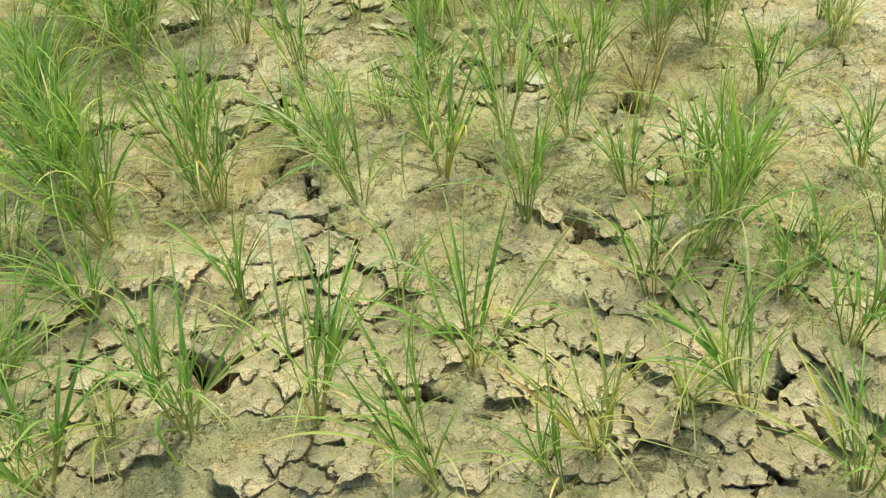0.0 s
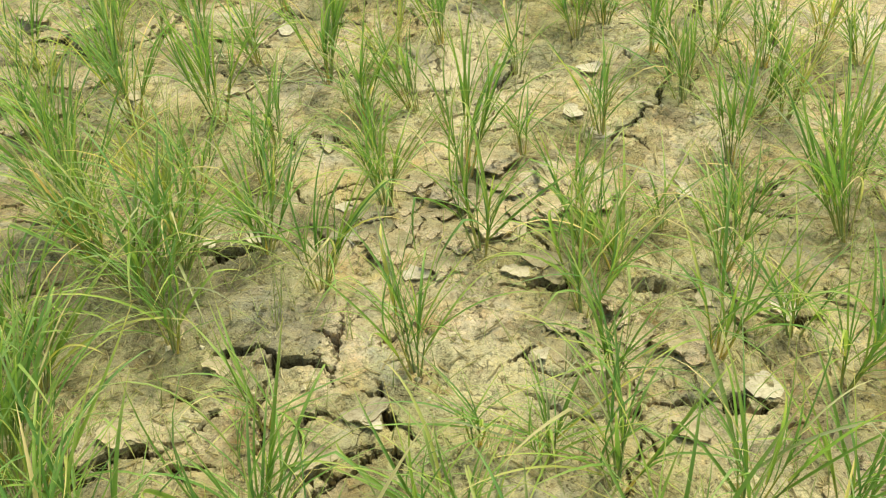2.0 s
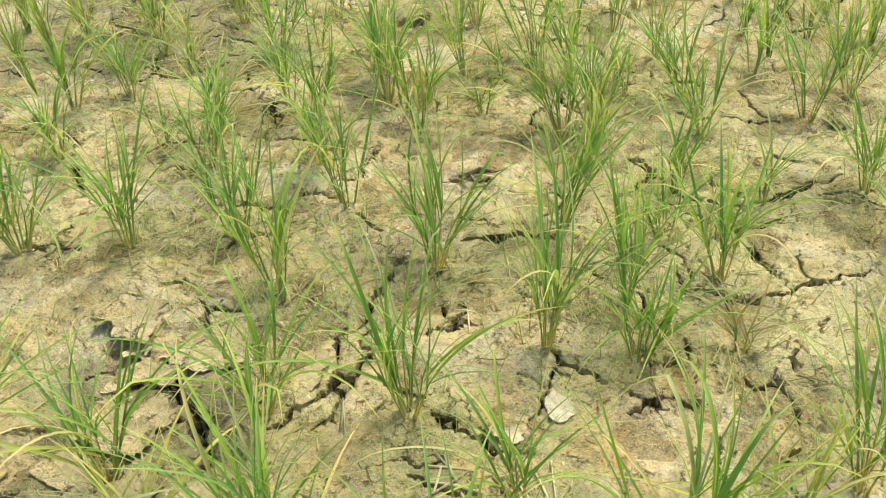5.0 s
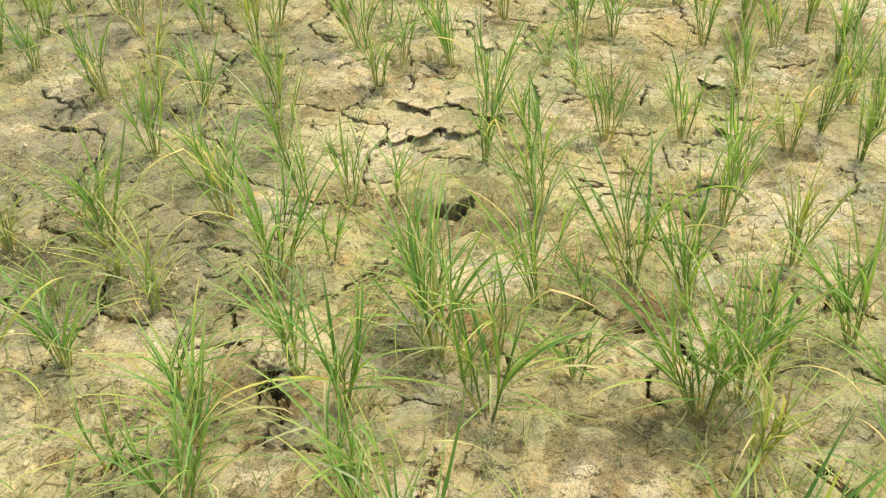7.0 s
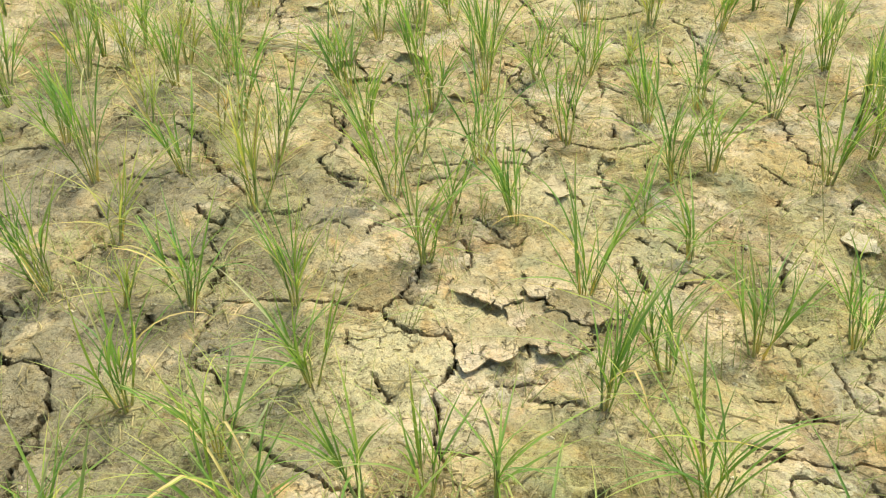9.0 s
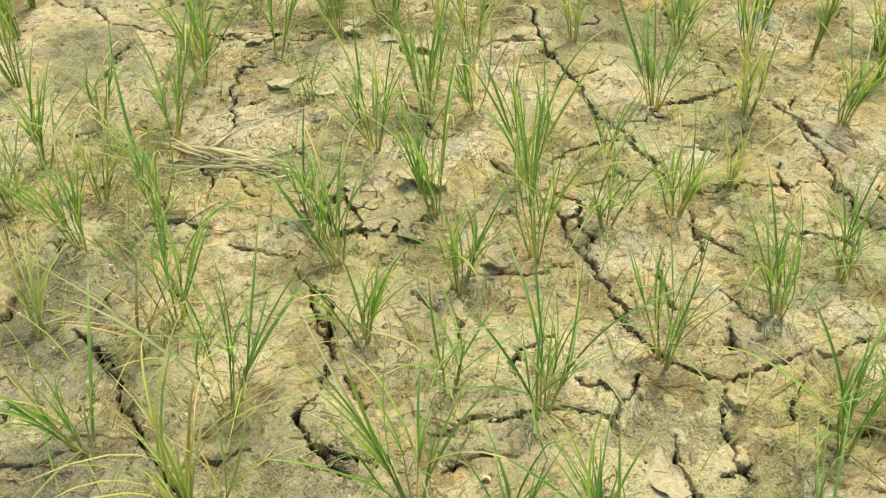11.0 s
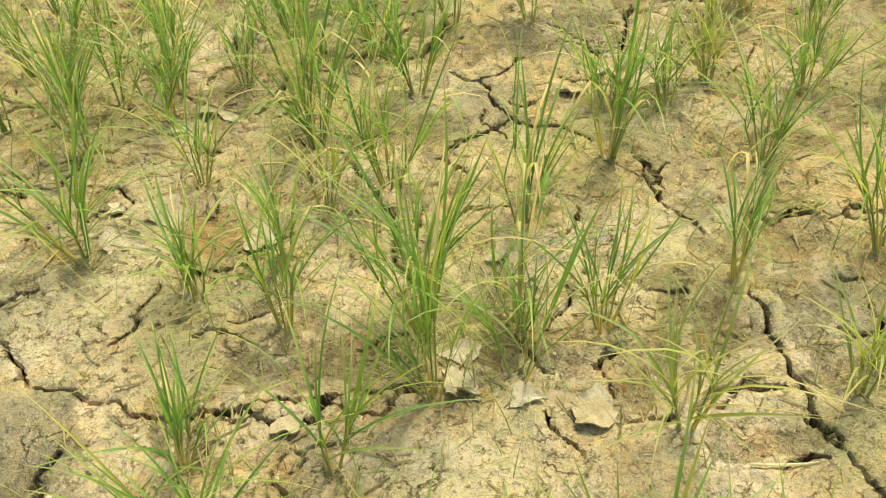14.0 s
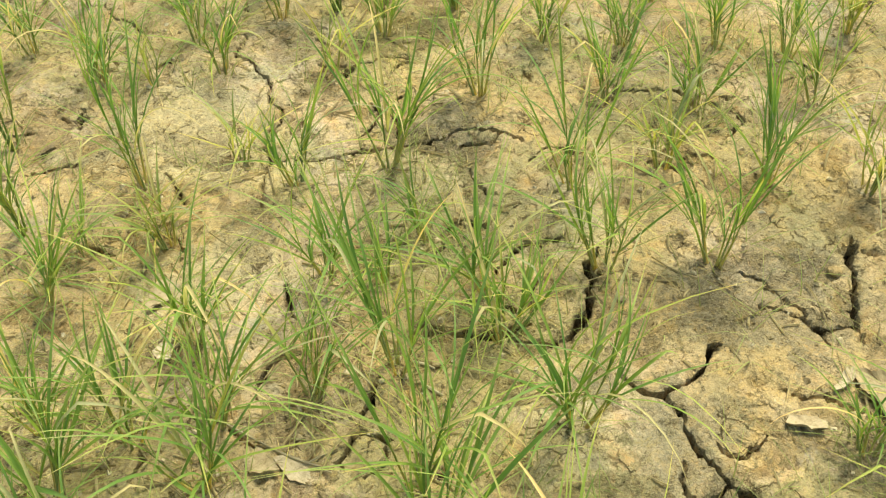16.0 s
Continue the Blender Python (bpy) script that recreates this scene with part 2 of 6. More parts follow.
# ---- ground plan: cracks, burrows and patches of soil, in metres ----
CRACKS, BURROWS, PATCHES = [], [], {"pale": [], "grey": [], "ochre": [], "moss": [], "rust": []}


def crack(width, *points):
    CRACKS.append((width, points))


def hole(x, y, r):
    BURROWS.append((x, y, r))


def pale(x, y, r):
    PATCHES["pale"].append((x, y, r))


def grey(x, y, r):
    PATCHES["grey"].append((x, y, r))


def ochre(x, y, r):
    PATCHES["ochre"].append((x, y, r))


def moss(x, y, r):
    PATCHES["moss"].append((x, y, r))


def rust(x, y, r):
    PATCHES["rust"].append((x, y, r))


crack(0.0095, (-1.00, 8.46), (-0.92, 8.47))
crack(0.0095, (-0.30, 9.28), (-0.32, 9.18), (-0.34, 9.05))
crack(0.0095, (-2.25, 8.52), (-2.22, 8.59))
crack(0.0095, (-2.41, 8.94), (-2.36, 8.98))
crack(0.0095, (-2.54, 9.33), (-2.47, 9.30))
crack(0.0095, (-1.88, 9.50), (-1.82, 9.44), (-1.75, 9.41), (-1.71, 9.32), (-1.67, 9.26), (-1.64, 9.19), (-1.62, 9.09))
crack(0.0095, (-1.53, 9.83), (-1.47, 9.91), (-1.43, 10.05))
crack(0.0095, (-0.93, 8.86), (-0.92, 8.78), (-0.92, 8.71), (-0.91, 8.63), (-0.91, 8.55), (-0.91, 8.50))
crack(0.0095, (-1.50, 9.36), (-1.45, 9.30))
crack(0.0095, (-1.12, 8.90), (-1.05, 8.88), (-1.05, 8.87))
crack(0.0095, (-0.94, 9.96), (-0.90, 10.02))
crack(0.0095, (-2.11, 8.98), (-2.13, 8.92), (-2.14, 8.86), (-2.18, 8.82))
crack(0.0095, (-1.53, 9.82), (-1.48, 9.89), (-1.44, 9.98))
crack(0.0095, (-1.89, 9.77), (-1.93, 9.69), (-1.97, 9.61))
crack(0.0095, (-0.91, 10.01), (-0.94, 9.92), (-0.97, 9.84), (-0.98, 9.77))
crack(0.0095, (-2.58, 10.61), (-2.57, 10.53))
crack(0.0095, (-2.66, 10.44), (-2.62, 10.47))
crack(0.0095, (-1.65, 10.00), (-1.59, 10.07), (-1.49, 10.09))
crack(0.0095, (-1.46, 9.74), (-1.42, 9.70), (-1.39, 9.68), (-1.32, 9.72), (-1.25, 9.79))
crack(0.0095, (-1.39, 9.68), (-1.36, 9.60), (-1.34, 9.55), (-1.32, 9.51))
crack(0.0095, (-1.52, 9.37), (-1.43, 9.44), (-1.36, 9.48), (-1.32, 9.51))
crack(0.0095, (-1.32, 9.51), (-1.27, 9.46), (-1.19, 9.43), (-1.14, 9.39))
crack(0.0060, (-0.99, 7.88), (-1.00, 7.79), (-0.97, 7.64), (-0.94, 7.50), (-0.90, 7.36), (-0.84, 7.27), (-0.79, 7.22), (-0.74, 7.19), (-0.68, 7.21), (-0.60, 7.24), (-0.56, 7.26), (-0.45, 7.28))
crack(0.0040, (-0.74, 7.19), (-0.76, 7.13), (-0.77, 7.06), (-0.78, 7.00), (-0.76, 6.96))
crack(0.0040, (-0.89, 7.24), (-0.91, 7.21), (-0.94, 7.15))
crack(0.0054, (-1.27, 7.10), (-1.18, 7.12), (-1.11, 7.13), (-1.04, 7.14), (-0.99, 7.11), (-0.97, 7.08))
crack(0.0049, (-1.62, 7.57), (-1.59, 7.51), (-1.57, 7.43), (-1.53, 7.32), (-1.52, 7.27), (-1.54, 7.19), (-1.59, 7.13), (-1.56, 7.08), (-1.49, 7.04), (-1.43, 7.02))
crack(0.0041, (-2.13, 7.02), (-2.05, 7.04), (-1.98, 7.07))
crack(0.0049, (-2.00, 7.30), (-1.94, 7.24), (-1.89, 7.14), (-1.86, 7.08), (-1.80, 7.00), (-1.77, 6.95))
crack(0.0053, (-0.98, 7.94), (-0.92, 8.01), (-0.85, 8.04), (-0.79, 8.04))
crack(0.0054, (-0.89, 8.47), (-0.85, 8.37), (-0.82, 8.23), (-0.78, 8.12), (-0.74, 7.99), (-0.69, 7.91))
crack(0.0060, (-1.81, 8.56), (-1.87, 8.34), (-1.84, 8.21), (-1.86, 8.08), (-1.90, 8.02))
crack(0.0040, (-1.90, 8.02), (-1.85, 7.87), (-1.85, 7.78))
crack(0.0042, (-0.65, 7.80), (-0.45, 7.84), (-0.30, 7.87))
crack(0.0040, (-0.66, 7.75), (-0.67, 7.67), (-0.66, 7.62), (-0.70, 7.54), (-0.74, 7.51))
crack(0.0053, (-0.68, 8.18), (-0.55, 8.23), (-0.36, 8.32))
crack(0.0052, (-0.30, 8.24), (-0.24, 8.13), (-0.21, 8.05), (-0.17, 7.98))
crack(0.0060, (-1.95, 8.64), (-1.80, 8.62), (-1.58, 8.67))
crack(0.0040, (-1.20, 6.94), (-1.18, 6.89), (-1.18, 6.84))
crack(0.0040, (-0.94, 7.01), (-0.91, 6.96), (-0.89, 6.97))
crack(0.0040, (-1.20, 7.52), (-1.12, 7.53), (-0.99, 7.54))
crack(0.0040, (-1.09, 7.77), (-1.15, 7.72))
crack(0.0049, (-2.25, 7.39), (-2.21, 7.43))
crack(0.0053, (-2.20, 7.65), (-2.15, 7.66))
crack(0.0040, (-2.03, 7.42), (-2.02, 7.50))
crack(0.0055, (-2.64, 9.50), (-2.54, 9.24), (-2.52, 9.12), (-2.44, 8.97), (-2.36, 8.81), (-2.27, 8.72), (-2.17, 8.69))
crack(0.0060, (-2.17, 8.69), (-2.05, 8.65), (-1.91, 8.65), (-1.81, 8.66), (-1.70, 8.68), (-1.61, 8.68), (-1.51, 8.68))
crack(0.0040, (-1.37, 8.33), (-1.32, 8.22), (-1.30, 8.14), (-1.27, 8.08), (-1.25, 8.04))
crack(0.0040, (-0.75, 8.12), (-0.69, 8.12), (-0.63, 8.20), (-0.56, 8.24), (-0.50, 8.26), (-0.41, 8.30))
crack(0.0040, (-0.76, 8.05), (-0.72, 7.96), (-0.69, 7.85))
crack(0.0044, (-1.12, 8.59), (-1.03, 8.63), (-0.94, 8.62))
crack(0.0040, (-1.56, 7.75), (-1.54, 7.81), (-1.50, 7.84), (-1.45, 7.88), (-1.37, 7.94))
crack(0.0046, (-1.05, 9.33), (-1.01, 9.20))
crack(0.0046, (-0.86, 9.08), (-0.63, 9.07), (-0.51, 9.03), (-0.45, 8.99), (-0.37, 8.96))
crack(0.0044, (-0.43, 8.95), (-0.47, 8.79), (-0.48, 8.69))
crack(0.0040, (-0.43, 8.59), (-0.43, 8.48), (-0.39, 8.37))
crack(0.0040, (-1.23, 8.58), (-1.15, 8.58))
crack(0.0040, (-0.81, 7.97), (-0.82, 7.92), (-0.79, 7.88))
crack(0.0040, (-0.93, 7.85), (-0.86, 7.86), (-0.82, 7.90))
crack(0.0046, (-1.83, 9.87), (-1.70, 9.85), (-1.57, 9.85))
crack(0.0046, (-1.06, 9.33), (-1.04, 9.21), (-1.00, 9.12), (-0.97, 9.05), (-0.97, 9.01))
crack(0.0040, (-1.25, 8.58), (-1.14, 8.58))
crack(0.0040, (-1.28, 8.92), (-1.29, 8.86), (-1.34, 8.80))
crack(0.0046, (-0.70, 9.07), (-0.61, 9.04))
crack(0.0046, (-2.25, 10.93), (-2.18, 10.76), (-2.13, 10.66), (-2.10, 10.57), (-2.13, 10.47), (-2.12, 10.38), (-2.13, 10.33), (-2.13, 10.24))
crack(0.0046, (-2.12, 10.39), (-2.02, 10.39), (-1.91, 10.40), (-1.83, 10.42), (-1.75, 10.44), (-1.64, 10.46), (-1.60, 10.44), (-1.53, 10.39))
crack(0.0046, (-1.83, 9.89), (-1.77, 9.88), (-1.68, 9.84), (-1.61, 9.83), (-1.53, 9.82))
crack(0.0046, (-1.01, 9.63), (-1.04, 9.54))
crack(0.0046, (-1.98, 10.68), (-1.87, 10.74), (-1.78, 10.79))
crack(0.0046, (-1.29, 10.56), (-1.18, 10.55), (-0.99, 10.52))
crack(0.0046, (-2.35, 10.35), (-2.30, 10.27))
crack(0.0046, (-2.29, 9.65), (-2.31, 9.60))
crack(0.0046, (-1.78, 9.60), (-1.80, 9.56))
crack(0.0046, (-2.44, 10.76), (-2.37, 10.78))
crack(0.0065, (-1.30, 6.63), (-1.34, 6.54), (-1.38, 6.48), (-1.33, 6.41), (-1.23, 6.39), (-1.21, 6.31), (-1.24, 6.24), (-1.25, 6.13), (-1.25, 6.05), (-1.24, 6.00))
crack(0.0078, (-1.75, 6.51), (-1.61, 6.50), (-1.47, 6.50), (-1.40, 6.48))
crack(0.0046, (-1.83, 6.89), (-1.81, 6.70), (-1.79, 6.53))
crack(0.0054, (-1.78, 6.50), (-1.79, 6.37), (-1.80, 6.31))
crack(0.0059, (-1.68, 6.15), (-1.61, 6.08), (-1.52, 6.00), (-1.44, 5.96), (-1.37, 5.93), (-1.25, 5.93))
crack(0.0068, (-2.23, 6.33), (-2.10, 6.29), (-2.06, 6.25), (-2.03, 6.15), (-2.06, 6.06), (-2.04, 5.97))
crack(0.0051, (-0.68, 5.98), (-0.59, 6.01), (-0.49, 6.00), (-0.33, 5.99))
crack(0.0040, (-0.51, 6.22), (-0.49, 6.15), (-0.46, 6.13))
crack(0.0040, (-0.30, 6.29), (-0.33, 6.18), (-0.34, 6.13))
crack(0.0066, (-2.30, 6.70), (-2.22, 6.57), (-2.23, 6.39))
crack(0.0054, (-1.98, 6.00), (-1.89, 6.03))
crack(0.0054, (-1.46, 6.41), (-1.45, 6.36))
crack(0.0054, (-1.39, 6.27), (-1.36, 6.18))
crack(0.0057, (-1.84, 5.63), (-1.80, 5.51), (-1.82, 5.43), (-1.85, 5.36))
crack(0.0062, (-2.04, 6.16), (-2.05, 6.00), (-2.04, 5.80))
crack(0.0054, (-1.38, 5.30), (-1.35, 5.22), (-1.32, 5.16))
crack(0.0058, (-1.37, 5.44), (-1.30, 5.51), (-1.21, 5.60), (-1.14, 5.70))
crack(0.0040, (-0.78, 5.37), (-0.68, 5.42))
crack(0.0054, (-1.84, 5.20), (-1.84, 5.29))
crack(0.0040, (-1.14, 5.39), (-1.07, 5.36))
crack(0.0066, (-1.05, 4.06), (-1.00, 4.12), (-0.95, 4.19))
crack(0.0060, (-0.96, 4.31), (-0.93, 4.41), (-0.92, 4.46), (-0.89, 4.52))
crack(0.0056, (-0.57, 4.11), (-0.53, 4.20), (-0.50, 4.26))
crack(0.0081, (-0.24, 4.50), (-0.13, 4.50), (-0.01, 4.50), (0.09, 4.55), (0.21, 4.60))
crack(0.0078, (-0.34, 4.87), (-0.26, 4.96), (-0.25, 5.00), (-0.30, 5.07))
crack(0.0059, (-0.06, 4.72), (-0.01, 4.58))
crack(0.0047, (-0.07, 4.27), (-0.06, 4.19), (-0.05, 4.14))
crack(0.0061, (-1.31, 4.17), (-1.24, 4.09), (-1.20, 4.03))
crack(0.0078, (-1.42, 4.42), (-1.36, 4.44))
crack(0.0067, (-1.30, 4.56), (-1.29, 4.60))
crack(0.0092, (-0.19, 4.91), (-0.07, 4.89), (0.03, 4.90), (0.19, 4.99))
crack(0.0049, (-0.02, 5.30), (0.16, 5.30))
crack(0.0067, (-1.02, 4.74), (-0.94, 4.68))
crack(0.0078, (-0.76, 4.75), (-0.69, 4.75))
crack(0.0073, (-0.67, 4.66), (-0.55, 4.67))
crack(0.0040, (-1.40, 5.33), (-1.30, 5.15), (-1.38, 5.05))
crack(0.0069, (-0.76, 4.11), (-0.71, 4.09))
crack(0.0069, (-1.35, 3.86), (-1.35, 3.74), (-1.36, 3.67), (-1.38, 3.60))
crack(0.0060, (-0.99, 3.75), (-0.96, 3.66), (-0.93, 3.57))
crack(0.0060, (-1.23, 4.10), (-1.16, 3.94), (-1.15, 3.81))
crack(0.0044, (-0.61, 3.85), (-0.60, 3.71), (-0.58, 3.65))
crack(0.0059, (-0.63, 4.02), (-0.56, 4.02))
crack(0.0086, (0.71, 3.66), (0.67, 3.55), (0.57, 3.45), (0.49, 3.37))
crack(0.0063, (0.18, 3.05), (0.21, 2.98), (0.27, 2.89), (0.27, 2.83))
crack(0.0067, (-0.63, 2.97), (-0.53, 2.98), (-0.47, 3.00))
crack(0.0048, (-0.14, 3.02), (-0.10, 3.05))
crack(0.0064, (-0.37, 3.47), (-0.27, 3.40))
crack(0.0052, (-0.00, 3.62), (0.04, 3.76))
crack(0.0077, (0.51, 3.86), (0.57, 3.81))
crack(0.0106, (-0.83, 2.33), (-0.74, 2.35), (-0.64, 2.37))
crack(0.0076, (-0.19, 2.53), (-0.16, 2.43), (-0.11, 2.36))
crack(0.0105, (0.38, 2.42), (0.50, 2.43), (0.63, 2.46))
crack(0.0078, (0.66, 2.79), (0.63, 2.66), (0.65, 2.57))
crack(0.0051, (-0.07, 2.11), (-0.07, 2.02), (-0.07, 1.95))
crack(0.0080, (-0.35, 2.24), (-0.27, 2.30))
crack(0.0085, (-0.66, 2.92), (-0.64, 2.97), (-0.48, 2.98))
crack(0.0081, (-0.55, 2.62), (-0.41, 2.61))
crack(0.0090, (0.17, 3.07), (0.23, 3.12))
crack(0.0091, (0.11, 2.80), (0.23, 2.78), (0.28, 2.81))
crack(0.0068, (0.10, 2.55), (0.17, 2.60))
crack(0.0103, (0.14, 1.49), (0.11, 1.40), (0.08, 1.37), (0.01, 1.43))
crack(0.0110, (-0.35, 1.49), (-0.27, 1.38), (-0.20, 1.41))
crack(0.0105, (-0.04, 1.81), (0.00, 1.84))
crack(0.0100, (0.02, 1.80), (0.10, 1.73))
crack(0.0110, (0.50, 1.70), (0.59, 1.71), (0.67, 1.75), (0.62, 1.80))
crack(0.0075, (0.39, 1.44), (0.41, 1.32))
crack(0.0110, (0.97, 1.19), (1.01, 1.26), (1.09, 1.26))
crack(0.0087, (0.91, 2.00), (0.91, 1.87))
crack(0.0077, (-0.06, 2.06), (-0.06, 1.96))
crack(0.0110, (0.54, 2.40), (0.65, 2.42))
crack(0.0099, (0.41, 2.33), (0.48, 2.38))
crack(0.0087, (0.19, 1.30), (0.26, 1.25))
crack(0.0110, (-0.45, 2.58), (-0.30, 2.56))
crack(0.0110, (0.82, 2.24), (0.89, 2.29))
crack(0.0085, (0.41, 1.42), (0.48, 1.36), (0.60, 1.38))
crack(0.0085, (0.52, 1.29), (0.61, 1.26))
crack(0.0074, (0.13, 1.78), (0.15, 1.81))
crack(0.0098, (-0.20, 1.66), (-0.12, 1.64), (-0.04, 1.66))
crack(0.0095, (-0.03, 1.47), (0.05, 1.44), (0.10, 1.47), (0.14, 1.50))
crack(0.0084, (0.09, 1.36), (0.13, 1.32), (0.15, 1.30))
crack(0.0087, (0.10, 1.28), (0.17, 1.26), (0.24, 1.26))
crack(0.0069, (0.01, 1.42), (-0.00, 1.38))
crack(0.0089, (0.50, 1.28), (0.54, 1.27), (0.61, 1.27))
crack(0.0073, (0.55, 1.32), (0.59, 1.33), (0.63, 1.37))
crack(0.0101, (0.89, 1.20), (0.97, 1.19), (0.97, 1.16), (1.00, 1.12), (1.01, 1.05))
crack(0.0092, (0.61, 1.12), (0.66, 1.13))
crack(0.0074, (0.71, 1.12), (0.74, 1.16))
crack(0.0078, (0.37, 1.16), (0.43, 1.14))
crack(0.0086, (0.83, 1.01), (0.88, 1.01))
crack(0.0097, (-0.79, 2.29), (-0.74, 2.31), (-0.69, 2.36), (-0.63, 2.39))
crack(0.0078, (-0.34, 2.21), (-0.28, 2.26), (-0.22, 2.30), (-0.18, 2.33))
crack(0.0060, (-0.08, 2.04), (-0.07, 1.99), (-0.07, 1.95))
crack(0.0073, (-0.18, 1.92), (-0.12, 1.88), (-0.01, 1.86))
crack(0.0096, (-0.08, 1.79), (-0.03, 1.82), (0.00, 1.83), (0.04, 1.79), (0.09, 1.75), (0.11, 1.73), (0.13, 1.68))
crack(0.0071, (-0.21, 1.70), (-0.12, 1.69))
crack(0.0065, (0.10, 1.79), (0.11, 1.82), (0.15, 1.84))
crack(0.0095, (0.62, 1.75), (0.68, 1.72), (0.79, 1.73), (0.82, 1.73))
crack(0.0077, (0.81, 1.82), (0.83, 1.85))
crack(0.0074, (-0.28, 2.59), (-0.27, 2.64), (-0.26, 2.69))
crack(0.0095, (-0.21, 2.49), (-0.18, 2.46), (-0.16, 2.42))
crack(0.0091, (-0.39, 2.56), (-0.32, 2.57))
crack(0.0082, (-0.52, 2.60), (-0.46, 2.61))
crack(0.0102, (-0.93, 2.95), (-0.85, 2.97))
crack(0.0091, (0.17, 2.81), (0.27, 2.80), (0.29, 2.83))
crack(0.0063, (0.66, 2.78), (0.66, 2.72))
crack(0.0110, (0.70, 2.64), (0.76, 2.63), (0.83, 2.64))
crack(0.0077, (0.43, 2.42), (0.48, 2.42), (0.53, 2.43))
crack(0.0088, (0.57, 2.44), (0.66, 2.46))
crack(0.0072, (0.50, 2.60), (0.55, 2.60))
crack(0.0052, (0.67, 2.59), (0.67, 2.53))
crack(0.0060, (0.17, 3.06), (0.23, 3.09))
crack(0.0064, (-0.28, 3.15), (-0.21, 3.15))
crack(0.0071, (0.25, 3.87), (0.22, 3.77), (0.19, 3.70))
crack(0.0053, (0.17, 3.58), (0.14, 3.52))
crack(0.0062, (-0.32, 3.44), (-0.29, 3.41), (-0.22, 3.40))
crack(0.0061, (-0.55, 3.57), (-0.52, 3.54))
crack(0.0054, (-0.01, 3.69), (-0.03, 3.66))
crack(0.0057, (-1.80, 5.48), (-1.73, 5.46), (-1.67, 5.42))
crack(0.0054, (-1.51, 5.51), (-1.47, 5.41))
crack(0.0041, (-0.90, 9.99), (-0.85, 9.96), (-0.76, 9.91), (-0.71, 9.90))
crack(0.0048, (-0.99, 9.81), (-1.09, 9.84), (-1.15, 9.87))
crack(0.0032, (-0.89, 9.79), (-0.83, 9.79), (-0.80, 9.82))
crack(0.0032, (-0.81, 9.79), (-0.83, 9.74))
crack(0.0041, (-2.36, 10.06), (-2.36, 10.10))
crack(0.0064, (-2.34, 9.49), (-2.36, 9.43), (-2.39, 9.37), (-2.40, 9.33), (-2.43, 9.32), (-2.49, 9.33))
crack(0.0056, (-2.33, 9.32), (-2.26, 9.31), (-2.22, 9.26), (-2.21, 9.24))
crack(0.0049, (-1.35, 9.17), (-1.32, 9.19), (-1.29, 9.20))
crack(0.0072, (-1.63, 9.11), (-1.62, 9.00), (-1.57, 8.92), (-1.57, 8.88))
crack(0.0073, (-2.23, 8.53), (-2.24, 8.45), (-2.25, 8.38))
crack(0.0037, (-0.85, 8.39), (-0.77, 8.41))
crack(0.0032, (-1.62, 8.18), (-1.60, 8.15))
crack(0.0044, (-1.36, 8.64), (-1.36, 8.57), (-1.32, 8.52))
crack(0.0032, (-0.69, 8.51), (-0.75, 8.45))
crack(0.0110, (-2.05, 5.83), (-2.06, 5.78))
crack(0.0088, (-2.06, 5.76), (-1.99, 5.75), (-1.93, 5.74))
crack(0.0110, (-2.41, 6.60), (-2.31, 6.50), (-2.25, 6.46))
crack(0.0095, (-2.30, 6.32), (-2.17, 6.31))
crack(0.0110, (-1.81, 5.52), (-1.84, 5.50))
crack(0.0080, (-1.78, 5.92), (-1.83, 5.86))
crack(0.0080, (-1.83, 5.86), (-1.86, 5.82))
crack(0.0110, (-1.89, 6.90), (-1.83, 6.83))
crack(0.0067, (-1.07, 6.41), (-1.05, 6.31))
crack(0.0064, (-1.13, 6.23), (-1.02, 6.24))
crack(0.0066, (-1.14, 5.73), (-1.14, 5.80))
crack(0.0043, (-1.72, 5.73), (-1.66, 5.76))
crack(0.0047, (-1.56, 5.63), (-1.55, 5.66))
crack(0.0079, (-1.60, 5.52), (-1.57, 5.56))
crack(0.0043, (-1.52, 5.56), (-1.50, 5.60))
crack(0.0110, (-0.35, 6.02), (-0.27, 6.04), (-0.19, 6.03))
crack(0.0108, (-0.75, 6.68), (-0.75, 6.53))
crack(0.0079, (-0.96, 7.85), (-0.94, 7.60))
crack(0.0047, (-0.44, 7.28), (-0.24, 7.32))
crack(0.0073, (-0.23, 7.86), (-0.18, 7.61), (-0.14, 7.42), (-0.14, 7.22), (-0.09, 7.04))
crack(0.0110, (-0.11, 6.86), (-0.06, 6.93))
crack(0.0046, (-1.78, 7.03), (-1.66, 7.06))
crack(0.0046, (-1.56, 7.06), (-1.47, 7.00))
crack(0.0059, (-0.38, 6.69), (-0.41, 6.53))
crack(0.0057, (-0.68, 6.55), (-0.59, 6.57))
crack(0.0062, (-1.56, 5.35), (-1.49, 5.36), (-1.42, 5.37))
crack(0.0086, (0.05, 6.83), (0.14, 6.86), (0.25, 6.90))
crack(0.0033, (-0.63, 5.68), (-0.56, 5.68))
crack(0.0032, (-0.33, 5.60), (-0.30, 5.59), (-0.23, 5.60))
crack(0.0058, (-0.27, 8.13), (-0.25, 8.05), (-0.23, 7.95), (-0.26, 7.84))
crack(0.0059, (-0.67, 7.67), (-0.63, 7.62), (-0.58, 7.58))
crack(0.0061, (-1.21, 7.12), (-1.35, 7.09))
crack(0.0074, (-1.57, 7.48), (-1.53, 7.42), (-1.52, 7.31))
crack(0.0059, (-2.07, 7.38), (-2.02, 7.33), (-1.96, 7.28))
crack(0.0038, (-1.36, 7.47), (-1.30, 7.42))
